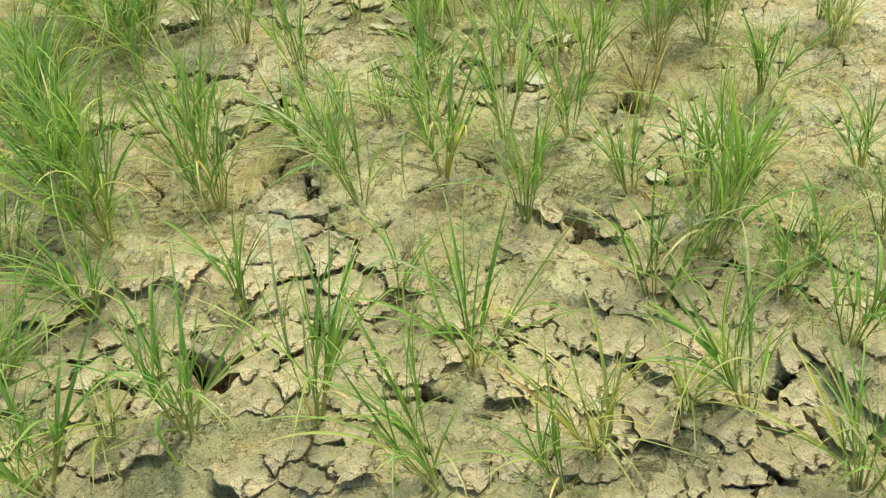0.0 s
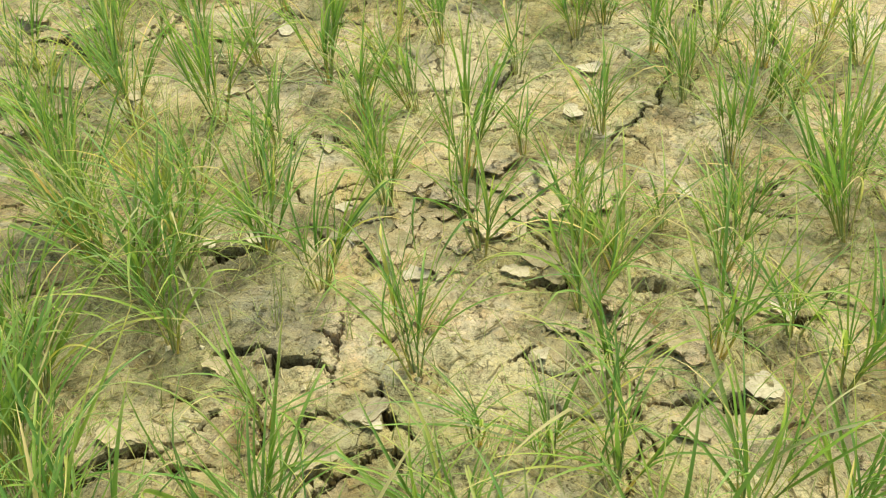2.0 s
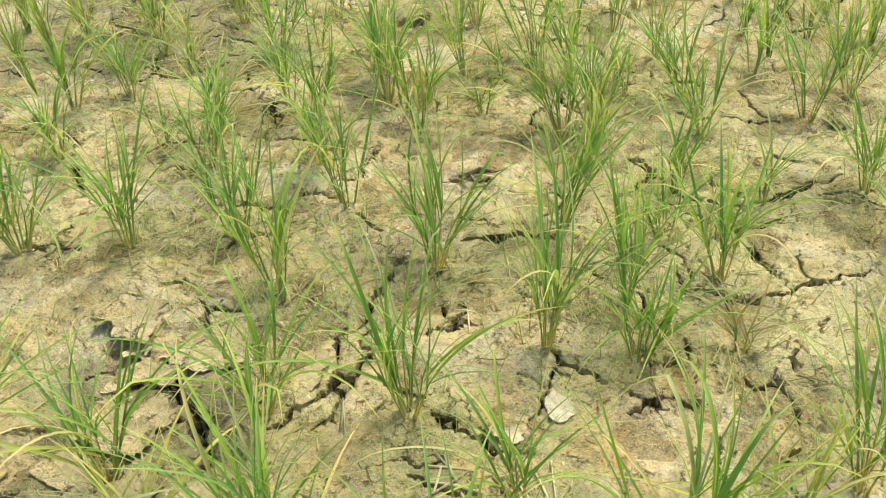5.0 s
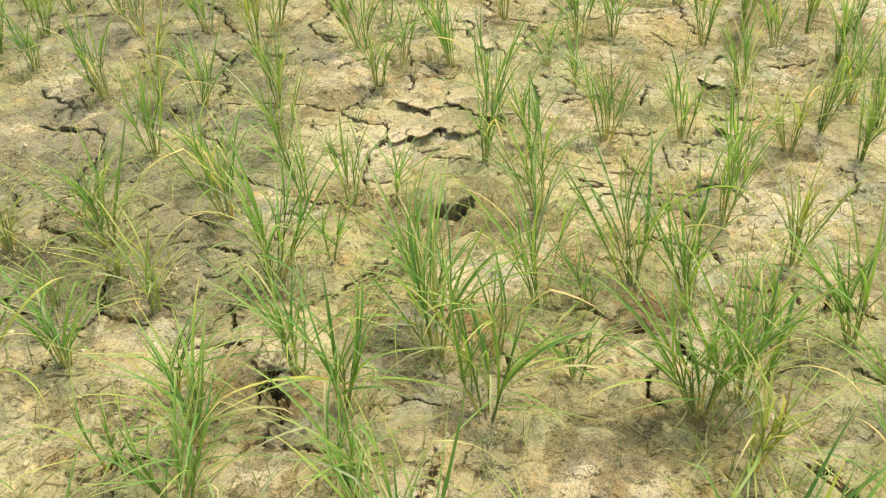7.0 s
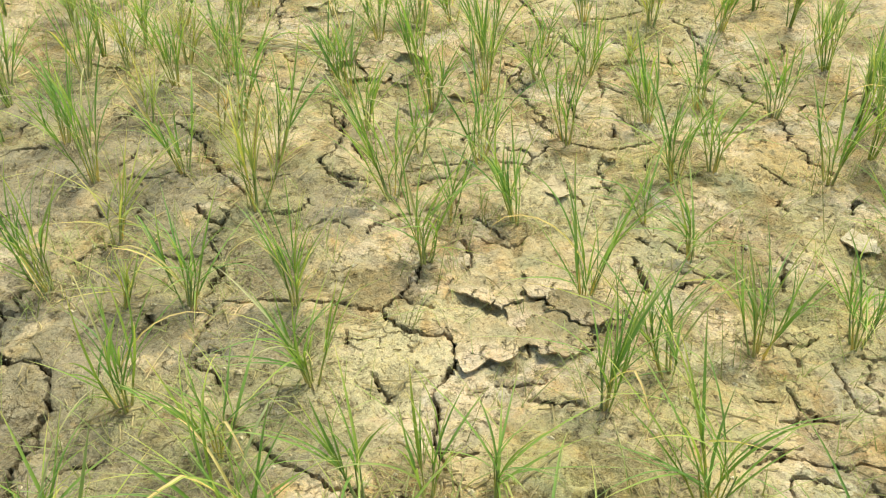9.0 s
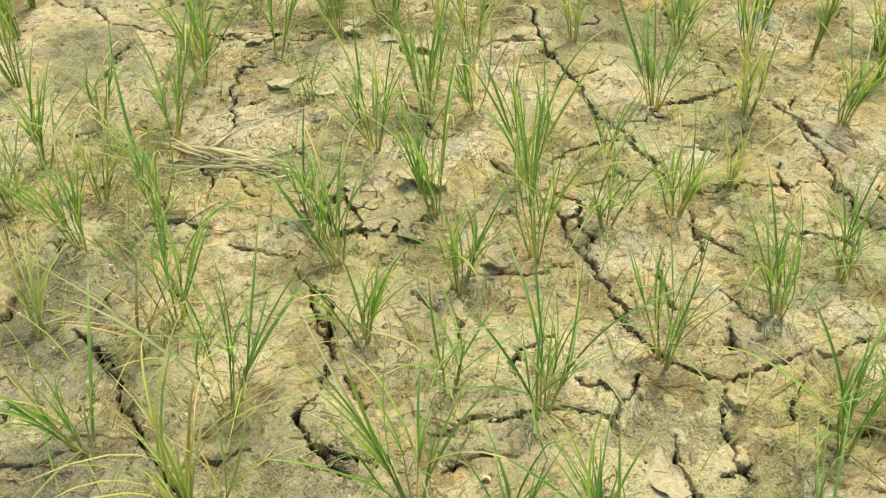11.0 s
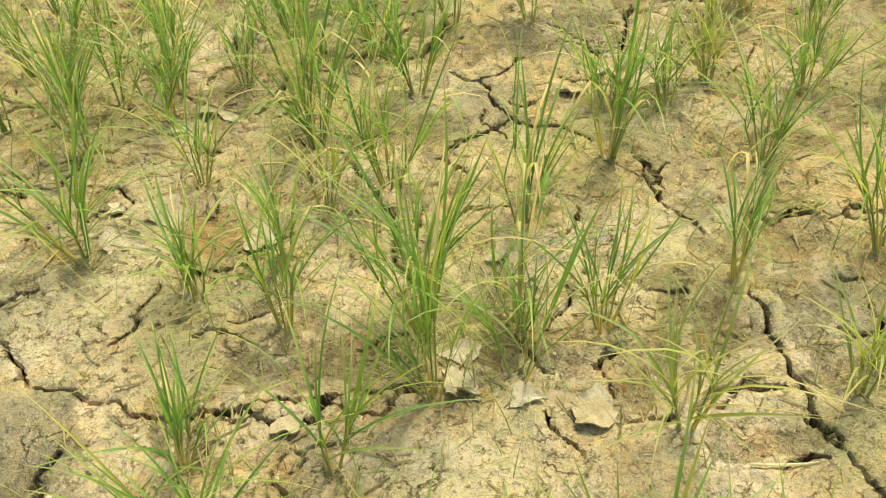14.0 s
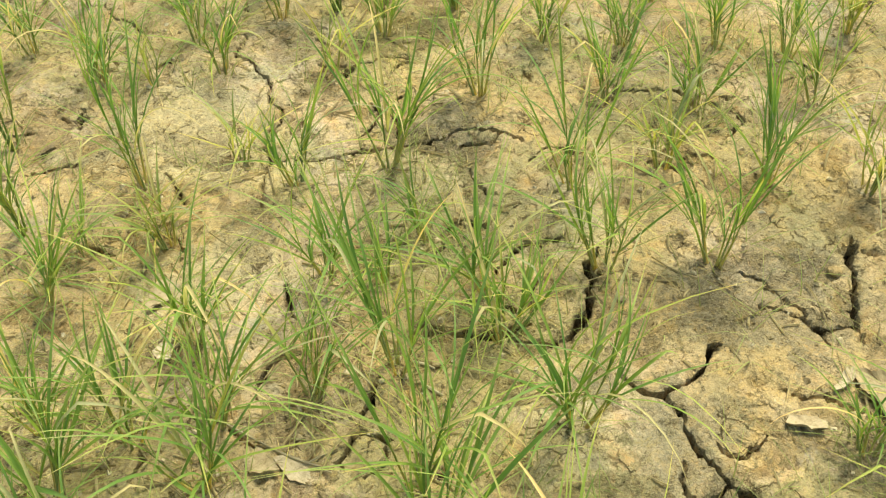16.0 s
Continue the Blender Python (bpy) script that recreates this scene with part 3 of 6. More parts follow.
crack(0.0035, (-1.26, 7.38), (-1.25, 7.30))
crack(0.0072, (-1.14, 7.96), (-1.09, 7.91))
crack(0.0048, (-2.01, 7.71), (-1.90, 7.72), (-1.83, 7.71))
crack(0.0039, (-1.78, 7.65), (-1.71, 7.63), (-1.63, 7.61))
crack(0.0044, (-0.68, 7.37), (-0.70, 7.29))
crack(0.0076, (-2.27, 8.10), (-2.21, 8.14))
crack(0.0065, (-0.96, 4.35), (-0.97, 4.23), (-0.99, 4.14))
crack(0.0065, (-1.03, 4.07), (-1.07, 4.04))
crack(0.0084, (-1.33, 4.20), (-1.26, 4.12))
crack(0.0053, (-1.29, 4.06), (-1.21, 4.01))
crack(0.0084, (-0.28, 5.09), (-0.24, 4.99))
crack(0.0069, (-0.24, 4.99), (-0.21, 4.95), (-0.18, 4.92))
crack(0.0074, (-0.04, 4.74), (-0.02, 4.62))
crack(0.0049, (-0.02, 4.62), (0.01, 4.54))
crack(0.0086, (0.14, 4.96), (0.26, 5.02))
crack(0.0053, (-0.75, 4.10), (-0.68, 4.05), (-0.63, 4.02))
crack(0.0088, (-0.74, 4.66), (-0.63, 4.68))
crack(0.0088, (-0.63, 4.68), (-0.51, 4.66))
crack(0.0068, (-1.71, 4.57), (-1.70, 4.61))
crack(0.0058, (-1.80, 4.52), (-1.65, 4.53))
crack(0.0110, (-1.34, 4.74), (-1.28, 4.77), (-1.19, 4.75))
crack(0.0100, (-0.76, 4.95), (-0.64, 4.98))
crack(0.0110, (-1.81, 4.87), (-1.74, 4.77))
crack(0.0051, (-0.24, 4.36), (-0.24, 4.29))
crack(0.0041, (-0.23, 4.58), (-0.22, 4.51))
crack(0.0049, (-0.40, 3.47), (-0.32, 3.42))
crack(0.0060, (0.12, 3.04), (0.16, 3.02))
crack(0.0077, (0.75, 3.73), (0.68, 3.57))
crack(0.0072, (-0.90, 4.26), (-0.94, 4.13), (-0.99, 4.04))
crack(0.0084, (0.12, 1.71), (0.14, 1.64), (0.18, 1.61))
crack(0.0061, (-0.03, 1.87), (0.02, 1.91))
crack(0.0073, (-0.68, 2.35), (-0.60, 2.37))
crack(0.0076, (-0.36, 2.18), (-0.30, 2.23))
crack(0.0084, (-0.63, 2.92), (-0.56, 2.95), (-0.49, 2.97))
crack(0.0084, (0.38, 1.62), (0.44, 1.66))
moss(0.99, 0.94, 0.142)
moss(0.47, 1.02, 0.170)
moss(0.24, 1.21, 0.126)
moss(0.48, 1.10, 0.088)
moss(-0.53, 1.08, 0.159)
moss(0.96, 1.19, 0.141)
moss(0.85, 1.19, 0.127)
moss(-0.39, 1.15, 0.181)
moss(-0.28, 1.17, 0.182)
moss(-0.00, 1.24, 0.096)
moss(1.07, 1.31, 0.106)
moss(0.29, 1.37, 0.140)
moss(-0.67, 1.33, 0.181)
moss(1.15, 1.46, 0.090)
moss(0.87, 1.45, 0.138)
moss(1.19, 1.64, 0.139)
moss(0.25, 1.59, 0.189)
moss(-0.19, 1.51, 0.088)
moss(-0.56, 1.49, 0.075)
moss(1.00, 1.64, 0.110)
moss(1.43, 1.61, 0.190)
moss(1.08, 1.76, 0.074)
moss(0.45, 1.83, 0.089)
moss(-0.80, 1.78, 0.185)
moss(-0.63, 1.89, 0.132)
moss(1.05, 1.82, 0.144)
moss(0.74, 1.87, 0.156)
moss(0.91, 2.00, 0.133)
moss(1.48, 1.89, 0.140)
moss(0.03, 1.88, 0.077)
moss(-0.38, 1.96, 0.112)
moss(0.57, 1.94, 0.077)
moss(-0.68, 1.97, 0.125)
moss(0.29, 2.04, 0.108)
moss(-0.69, 2.07, 0.115)
moss(0.08, 2.11, 0.158)
moss(0.69, 2.21, 0.099)
moss(0.42, 2.17, 0.082)
moss(-0.44, 2.24, 0.123)
moss(-0.05, 2.21, 0.148)
moss(-0.87, 2.22, 0.085)
moss(0.31, 2.31, 0.171)
moss(1.28, 2.35, 0.147)
moss(0.92, 2.29, 0.105)
moss(-0.91, 2.36, 0.120)
moss(0.06, 2.38, 0.089)
moss(0.12, 2.31, 0.188)
moss(-0.30, 2.37, 0.097)
moss(0.84, 2.37, 0.132)
moss(1.57, 2.50, 0.078)
moss(0.30, 2.59, 0.075)
moss(-0.14, 2.42, 0.178)
moss(0.56, 2.54, 0.159)
moss(-0.94, 2.63, 0.133)
moss(1.11, 2.54, 0.111)
moss(1.27, 2.56, 0.164)
moss(0.77, 2.66, 0.168)
moss(-0.61, 2.53, 0.167)
moss(-0.93, 2.69, 0.174)
moss(0.30, 2.74, 0.133)
moss(0.57, 2.83, 0.070)
moss(-0.30, 2.84, 0.078)
moss(-0.73, 2.81, 0.130)
moss(0.39, 2.88, 0.148)
moss(1.23, 2.87, 0.109)
moss(1.34, 2.88, 0.116)
moss(0.10, 2.96, 0.143)
moss(0.94, 2.98, 0.145)
moss(0.30, 2.96, 0.154)
moss(-0.69, 2.88, 0.099)
moss(-0.87, 2.92, 0.121)
moss(-0.38, 2.89, 0.115)
moss(0.76, 2.94, 0.126)
moss(0.58, 2.93, 0.176)
moss(1.18, 2.94, 0.138)
moss(-0.93, 3.03, 0.087)
moss(0.35, 3.04, 0.082)
moss(-0.71, 3.09, 0.171)
moss(-0.12, 3.06, 0.170)
moss(-1.05, 3.10, 0.074)
moss(-0.75, 3.22, 0.083)
moss(-0.48, 3.23, 0.109)
moss(0.08, 3.21, 0.092)
moss(0.74, 3.19, 0.117)
moss(-0.88, 3.29, 0.120)
moss(0.09, 3.34, 0.120)
moss(0.50, 3.46, 0.161)
moss(-1.13, 3.40, 0.147)
moss(-0.19, 3.43, 0.160)
moss(-0.53, 3.41, 0.156)
moss(-0.89, 3.51, 0.140)
moss(0.97, 3.57, 0.184)
moss(-1.22, 3.48, 0.172)
moss(0.74, 3.61, 0.073)
moss(-0.69, 3.60, 0.113)
moss(-0.23, 3.56, 0.189)
moss(-0.12, 3.56, 0.170)
moss(-0.99, 3.58, 0.156)
moss(-1.29, 3.78, 0.185)
moss(1.36, 3.77, 0.156)
moss(-0.25, 3.73, 0.099)
moss(-1.00, 3.80, 0.155)
moss(0.81, 3.76, 0.174)
moss(-0.21, 3.91, 0.080)
moss(-0.56, 3.87, 0.113)
moss(-1.34, 3.91, 0.110)
moss(-1.67, 3.98, 0.140)
moss(-0.02, 4.03, 0.084)
moss(0.48, 3.99, 0.176)
moss(-0.99, 4.15, 0.115)
moss(0.61, 4.05, 0.151)
moss(-0.79, 4.07, 0.161)
moss(0.76, 4.18, 0.084)
moss(0.50, 4.32, 0.151)
moss(-0.31, 4.36, 0.146)
moss(-0.48, 4.25, 0.085)
moss(-0.10, 4.36, 0.156)
moss(0.26, 4.33, 0.125)
moss(-1.13, 4.44, 0.156)
moss(-0.44, 4.42, 0.113)
moss(0.89, 4.57, 0.075)
moss(-1.77, 4.59, 0.112)
moss(-0.19, 4.57, 0.163)
moss(-0.78, 4.53, 0.102)
moss(-1.46, 4.61, 0.157)
moss(0.36, 4.65, 0.159)
moss(0.68, 4.55, 0.088)
moss(-1.27, 4.68, 0.138)
moss(-0.25, 4.78, 0.074)
moss(-0.02, 4.65, 0.116)
moss(-0.56, 4.70, 0.187)
moss(-1.07, 4.87, 0.128)
moss(0.04, 4.90, 0.162)
moss(-1.50, 4.91, 0.125)
moss(-1.88, 4.92, 0.130)
moss(-0.25, 4.95, 0.185)
moss(0.36, 5.01, 0.145)
moss(-1.17, 5.00, 0.079)
moss(-0.04, 5.14, 0.181)
moss(-0.87, 5.36, 0.094)
moss(-0.19, 5.41, 0.134)
moss(-0.72, 5.47, 0.114)
moss(-1.38, 5.59, 0.164)
moss(0.11, 5.63, 0.095)
moss(-1.31, 5.70, 0.073)
moss(-0.14, 5.74, 0.077)
moss(-1.14, 5.71, 0.154)
moss(-2.15, 5.73, 0.073)
moss(-1.88, 5.87, 0.090)
moss(-0.69, 5.91, 0.103)
moss(-1.69, 6.15, 0.145)
moss(-0.97, 6.02, 0.141)
moss(-1.87, 6.17, 0.090)
moss(-1.45, 6.27, 0.178)
moss(-0.70, 6.23, 0.166)
moss(-0.33, 6.41, 0.184)
moss(-1.85, 6.57, 0.084)
moss(0.26, 6.51, 0.170)
moss(-2.50, 6.72, 0.102)
moss(-0.70, 6.76, 0.155)
moss(-1.73, 6.87, 0.126)
moss(-0.56, 7.10, 0.147)
moss(-2.45, 7.30, 0.083)
moss(-2.67, 7.31, 0.099)
moss(-1.85, 7.36, 0.140)
moss(-1.44, 7.45, 0.096)
moss(-0.37, 7.52, 0.169)
moss(0.38, 7.53, 0.094)
moss(-1.56, 7.59, 0.170)
moss(-2.26, 7.70, 0.168)
moss(-2.02, 7.75, 0.157)
moss(-0.58, 7.87, 0.079)
moss(-0.23, 8.24, 0.110)
moss(-0.38, 8.19, 0.182)
moss(-1.55, 8.79, 0.082)
moss(-0.46, 8.83, 0.075)
moss(-0.99, 8.90, 0.159)
moss(-1.54, 8.97, 0.119)
moss(-1.98, 9.01, 0.154)
moss(-0.20, 9.27, 0.133)
moss(-1.22, 9.34, 0.167)
moss(-2.34, 9.52, 0.071)
moss(-1.87, 9.44, 0.090)
moss(-0.27, 9.57, 0.126)
moss(-1.84, 9.56, 0.122)
moss(-2.45, 9.58, 0.107)
moss(-0.77, 9.58, 0.101)
moss(-1.61, 9.67, 0.151)
moss(-2.43, 9.79, 0.165)
moss(-1.65, 9.84, 0.147)
moss(-1.75, 10.19, 0.189)
moss(-2.08, 10.35, 0.119)
moss(-1.15, 10.47, 0.129)
moss(-1.33, 10.45, 0.082)
moss(-2.53, 10.72, 0.116)
moss(-1.30, 10.79, 0.108)
moss(-1.81, 10.91, 0.188)
moss(-2.76, 10.92, 0.080)
pale(-1.32, 6.29, 0.142)
pale(-1.06, 6.41, 0.163)
pale(-0.92, 6.96, 0.133)
pale(-0.78, 6.90, 0.115)
pale(-0.85, 6.98, 0.146)
pale(-0.94, 7.06, 0.103)
pale(-1.21, 7.22, 0.154)
pale(-0.24, 4.60, 0.146)
pale(0.05, 4.39, 0.180)
pale(0.28, 5.19, 0.154)
pale(-0.04, 3.83, 0.145)
pale(0.11, 4.05, 0.134)
pale(-0.15, 4.59, 0.171)
pale(0.01, 3.87, 0.137)
pale(0.10, 4.43, 0.148)
pale(0.12, 4.03, 0.130)
pale(0.02, 3.69, 0.119)
pale(0.56, 2.18, 0.113)
pale(0.69, 2.04, 0.136)
pale(0.07, 2.53, 0.123)
pale(-0.10, 1.59, 0.111)
pale(0.55, 1.49, 0.148)
pale(0.15, 1.33, 0.101)
pale(0.36, 1.23, 0.110)
pale(0.68, 1.07, 0.144)
pale(-2.32, 8.96, 0.151)
pale(-2.24, 9.13, 0.119)
pale(-1.39, 8.65, 0.083)
pale(-1.28, 8.61, 0.062)
pale(-1.40, 7.84, 0.075)
pale(-1.56, 8.38, 0.131)
pale(-2.17, 10.07, 0.095)
pale(-2.35, 10.53, 0.171)
pale(-2.26, 9.98, 0.081)
grey(-1.40, 4.07, 0.120)
grey(-1.12, 4.39, 0.110)
grey(-0.82, 3.94, 0.100)
grey(-0.80, 4.62, 0.120)
grey(-1.44, 4.71, 0.130)
grey(-1.43, 3.75, 0.120)
grey(-0.53, 3.84, 0.095)
grey(-1.68, 6.33, 0.161)
grey(-2.31, 6.48, 0.150)
grey(-1.83, 6.65, 0.152)
grey(-2.36, 7.08, 0.223)
grey(-2.08, 7.34, 0.174)
grey(-1.52, 6.06, 0.096)
grey(-2.13, 6.16, 0.224)
grey(-1.77, 5.81, 0.175)
grey(-1.62, 5.63, 0.148)
grey(-2.08, 5.90, 0.174)
grey(-1.11, 5.34, 0.069)
grey(-2.02, 6.96, 0.150)
grey(-2.03, 7.50, 0.111)
grey(-1.59, 6.92, 0.128)
grey(-0.18, 7.67, 0.079)
grey(-0.55, 1.38, 0.110)
grey(-0.38, 1.16, 0.176)
grey(-0.81, 1.86, 0.098)
grey(-0.71, 1.59, 0.105)
grey(-0.51, 2.93, 0.161)
grey(-0.50, 2.67, 0.133)
grey(-0.85, 2.77, 0.144)
grey(-1.09, 2.95, 0.105)
grey(-0.73, 2.88, 0.120)
grey(-1.36, 3.75, 0.128)
grey(-1.18, 9.93, 0.107)
grey(-1.38, 9.61, 0.093)
grey(-1.75, 10.19, 0.159)
grey(-1.18, 10.60, 0.134)
grey(-1.70, 10.41, 0.106)
grey(-1.88, 7.98, 0.085)
grey(-1.62, 7.93, 0.075)
grey(-2.32, 8.52, 0.120)
grey(-0.70, 8.68, 0.137)
grey(-2.29, 8.60, 0.100)
grey(-1.00, 9.38, 0.128)
grey(-1.39, 9.52, 0.087)
grey(-1.12, 9.88, 0.117)
grey(0.14, 4.92, 0.108)
grey(-1.81, 5.99, 0.242)
grey(-2.05, 5.56, 0.204)
grey(-1.22, 4.10, 0.091)
ochre(-1.14, 9.73, 0.170)
ochre(-1.36, 9.88, 0.091)
ochre(-1.69, 10.65, 0.102)
ochre(-0.90, 10.27, 0.098)
ochre(-1.35, 9.88, 0.115)
ochre(-1.23, 9.60, 0.120)
ochre(-0.02, 8.29, 0.154)
ochre(-0.56, 7.14, 0.151)
ochre(-1.79, 7.78, 0.089)
ochre(-1.08, 4.26, 0.097)
ochre(-0.88, 4.04, 0.100)
rust(-2.02, 9.13, 0.060)
rust(-0.93, 5.44, 0.071)
rust(-0.54, 5.54, 0.063)
ochre(-0.23, 2.08, 0.095)
ochre(-0.52, 2.19, 0.140)
ochre(0.77, 2.79, 0.094)
ochre(-0.18, 3.07, 0.090)
ochre(-0.27, 3.22, 0.084)
ochre(0.08, 1.83, 0.089)
ochre(0.85, 1.36, 0.080)
ochre(-0.22, 7.13, 0.130)
moss(0.50, 1.57, 0.096)
moss(0.66, 1.37, 0.092)
moss(0.09, 1.58, 0.082)
moss(-0.81, 8.50, 0.155)
moss(-0.68, 8.07, 0.125)
moss(-0.42, 8.41, 0.146)
moss(-1.49, 10.09, 0.120)
moss(-1.65, 9.78, 0.116)
moss(-0.24, 6.81, 0.152)
moss(-1.39, 6.36, 0.080)
moss(-0.46, 7.51, 0.129)
moss(-1.60, 7.92, 0.092)
hole(-1.00, 5.88, 0.044)
hole(-0.96, 5.91, 0.026)
hole(-0.69, 7.29, 0.022)
hole(-0.55, 8.03, 0.020)
hole(0.46, 2.78, 0.033)
hole(0.89, 2.28, 0.041)
hole(-0.25, 1.37, 0.050)
hole(-0.20, 3.79, 0.030)
hole(0.31, 5.29, 0.025)
hole(0.95, 1.20, 0.031)
hole(-0.81, 2.33, 0.028)
hole(-1.20, 4.04, 0.029)
hole(-0.30, 1.42, 0.029)
hole(-0.03, 1.47, 0.024)
hole(0.63, 1.79, 0.037)
hole(0.98, 2.10, 0.019)
hole(0.94, 1.88, 0.016)
hole(0.47, 2.80, 0.036)
hole(-0.24, 3.75, 0.029)
hole(-1.10, 3.41, 0.024)
hole(-0.88, 4.56, 0.026)
hole(-0.28, 4.29, 0.019)
hole(-0.57, 5.45, 0.021)
grey(-1.76, 5.71, 0.174)
grey(-2.09, 5.94, 0.172)
grey(-1.90, 6.50, 0.181)
grey(-2.55, 7.43, 0.236)
grey(-0.47, 1.47, 0.149)
grey(-0.73, 2.15, 0.157)
pale(0.10, 1.94, 0.136)
pale(0.69, 1.96, 0.144)
pale(0.55, 2.75, 0.125)
pale(0.15, 2.44, 0.096)
pale(-0.01, 3.81, 0.139)
pale(-0.24, 4.60, 0.120)
pale(0.34, 3.84, 0.116)
ochre(0.24, 1.93, 0.112)
ochre(-0.90, 3.97, 0.086)
moss(-1.36, 10.15, 0.100)
moss(-1.02, 9.03, 0.100)
ochre(-1.22, 7.87, 0.076)
ochre(-1.86, 7.90, 0.091)
ochre(-0.57, 8.86, 0.131)
pale(0.12, 3.92, 0.161)
pale(-0.05, 3.81, 0.189)


# ---- the ground sheet ----
def lattice(x, y, size, seed):
    """Smooth noise between -1 and 1 with lumps of about that size."""
    table = np.random.default_rng(seed).uniform(-1, 1, (256, 256))
    fx, fy = x / size, y / size
    ix, iy = np.floor(fx).astype(int), np.floor(fy).astype(int)
    u, v = fx - ix, fy - iy
    u, v = u * u * u * (u * (u * 6 - 15) + 10), v * v * v * (v * (v * 6 - 15) + 10)
    a, b = table[ix % 256, iy % 256], table[(ix + 1) % 256, iy % 256]
    c, d = table[ix % 256, (iy + 1) % 256], table[(ix + 1) % 256, (iy + 1) % 256]
    return (a * (1 - u) + b * u) * (1 - v) + (c * (1 - u) + d * u) * v


def smooth(v, low, high):
    s = np.clip((v - low) / (high - low), 0, 1)
    return s * s * (3 - 2 * s)


def middle(y):
    """The middle of the walked strip at that distance."""
    return np.interp(y, STRIP_Y, STRIP_X)


def ragged(points, rng, step=0.017, sway=0.11):
    """A crack's line, broken into short crooked pieces."""
    line = []
    for (ax, ay), (bx, by) in zip(points, points[1:]):
        n = max(2, int(math.hypot(bx - ax, by - ay) / step))
        nx, ny = -(by - ay), bx - ax
        off = 0.0
        for k in range(n):
            s = k / n
            line.append((ax + (bx - ax) * s + nx * off, ay + (by - ay) * s + ny * off))
            off = 0.6 * off + rng.uniform(-sway, sway)
            off *= min(1, 2.5 * (1 - s))
    return line + [points[-1]]


STRIP_Y, STRIP_X = (0.0, 2.0, 4.0, 6.0, 9.0, 12.5), (0.28, 0.1, -0.6, -1.1, -1.45, -1.75)
STEP = 0.0079
# stretches of crust broken into curled plates: middle, half width, half depth
PLATE_FIELDS = ((0.25, 1.05, 1.05, 0.36), (-0.02, 1.42, 0.34, 0.2), (0.62, 1.36, 0.3, 0.16), (0.66, 1.74, 0.17, 0.12), (-0.02, 1.66, 0.14, 0.07), (0.87, 2.2, 0.16, 0.1), (-0.48, 1.48, 0.26, 0.2), (0.98, 1.55, 0.24, 0.16), (0.35, 2.62, 0.16, 0.1), (-0.05, 3.05, 0.13, 0.14),
                (0.24, 3.2, 0.15, 0.13), (-1.24, 3.97, 0.12, 0.17), (-1.33, 4.2, 0.11, 0.09), (-1.32, 3.68, 0.1, 0.1), (-1.08, 6.47, 0.15, 0.12), (-1.42, 7.82, 0.14, 0.09))
PLATE_DROP = 0.016
rng = np.random.default_rng(4)
fine_u = np.arange(-1.95, 1.95 + STEP, STEP)
fine_y = np.arange(0.75, 11.9 + STEP, STEP)
far = np.array([0.05, 0.15, 0.4, 1.0, 2.5, 6, 15, 40, 100, 300])
us = np.concatenate([fine_u[0] - far[::-1], fine_u, fine_u[-1] + far])
ys = np.concatenate([fine_y[0] - far[::-1], fine_y, fine_y[-1] + far])
NU, NY = len(us), len(ys)
GX = us[None, :] + middle(ys)[:, None]
GY = np.repeat(ys[:, None], NU, 1)
GX = GX + lattice(GX, GY, 0.021, 50) * 0.0025
GY = GY + lattice(GX, GY, 0.021, 51) * 0.0025

lines = [(w, ragged(p, rng)) for w, p in CRACKS]
# hairlines in the dried skin between the wide cracks
for n in range(650):
    medium = n < 25
    y = rng.uniform(0.85, 5.5) if medium else rng.uniform(0.85, 11.7)
    x = middle(y) + rng.uniform(-1.9, 1.9)
    turn, path = rng.uniform(0, 2 * math.pi), []
    for _ in range(rng.integers(3, 8)):
        path.append((x, y))
        turn += rng.normal(0, 0.55)
        x, y = x + math.cos(turn) * 0.03, y + math.sin(turn) * 0.03
    lines.append((rng.uniform(0.004, 0.008) if medium else rng.uniform(0.003, 0.0055), ragged(path, rng, 0.012, 0.2)))

REACH = 0.04
near_d = np.full((NY, NU), 9.0)
near_x, near_y, near_w = np.zeros((NY, NU)), np.zeros((NY, NU)), np.full((NY, NU), 0.004)
for width, line in lines:
    along = 0.0
    total = sum(math.dist(a, b) for a, b in zip(line, line[1:])) + 1e-6
    for (ax, ay), (bx, by) in zip(line, line[1:]):
        taper = min(1.0, 0.35 + 4 * min(along, total - along) / total)
        along += math.dist((ax, ay), (bx, by))
        w = (0.8 if ay < 6 else 0.76 if ay < 8.6 else 0.66) * width * taper * max(0.3, 1 + 0.4 * math.sin(along * 61 + ax * 50) + 0.38 * rng.normal())
        j0, j1 = np.searchsorted(ys, (min(ay, by) - REACH, max(ay, by) + REACH))
        mid = middle(0.5 * (ay + by))
        i0, i1 = np.searchsorted(us, (min(ax, bx) - mid - REACH - 0.02, max(ax, bx) - mid + REACH + 0.02))
        px, py = GX[j0:j1, i0:i1], GY[j0:j1, i0:i1]
        dx, dy = bx - ax, by - ay
        s = np.clip(((px - ax) * dx + (py - ay) * dy) / (dx * dx + dy * dy + 1e-9), 0, 1)
        qx, qy = px - ax - s * dx, py - ay - s * dy
        d = np.hypot(qx, qy)
        closer = d - 0.5 * w < near_d[j0:j1, i0:i1] - 0.5 * near_w[j0:j1, i0:i1]
        for store, value in ((near_d, d), (near_x, qx), (near_y, qy), (near_w, np.full_like(d, w))):
            block = store[j0:j1, i0:i1]
            block[closer] = value[closer]

# draw the sheet's points in towards each crack, so that its lips are sharp
reach = np.clip(near_w * 3.2, 0.016, REACH)
inside = near_d < reach
drawn = np.where(inside, reach * (near_d / reach) ** 2.0, near_d)
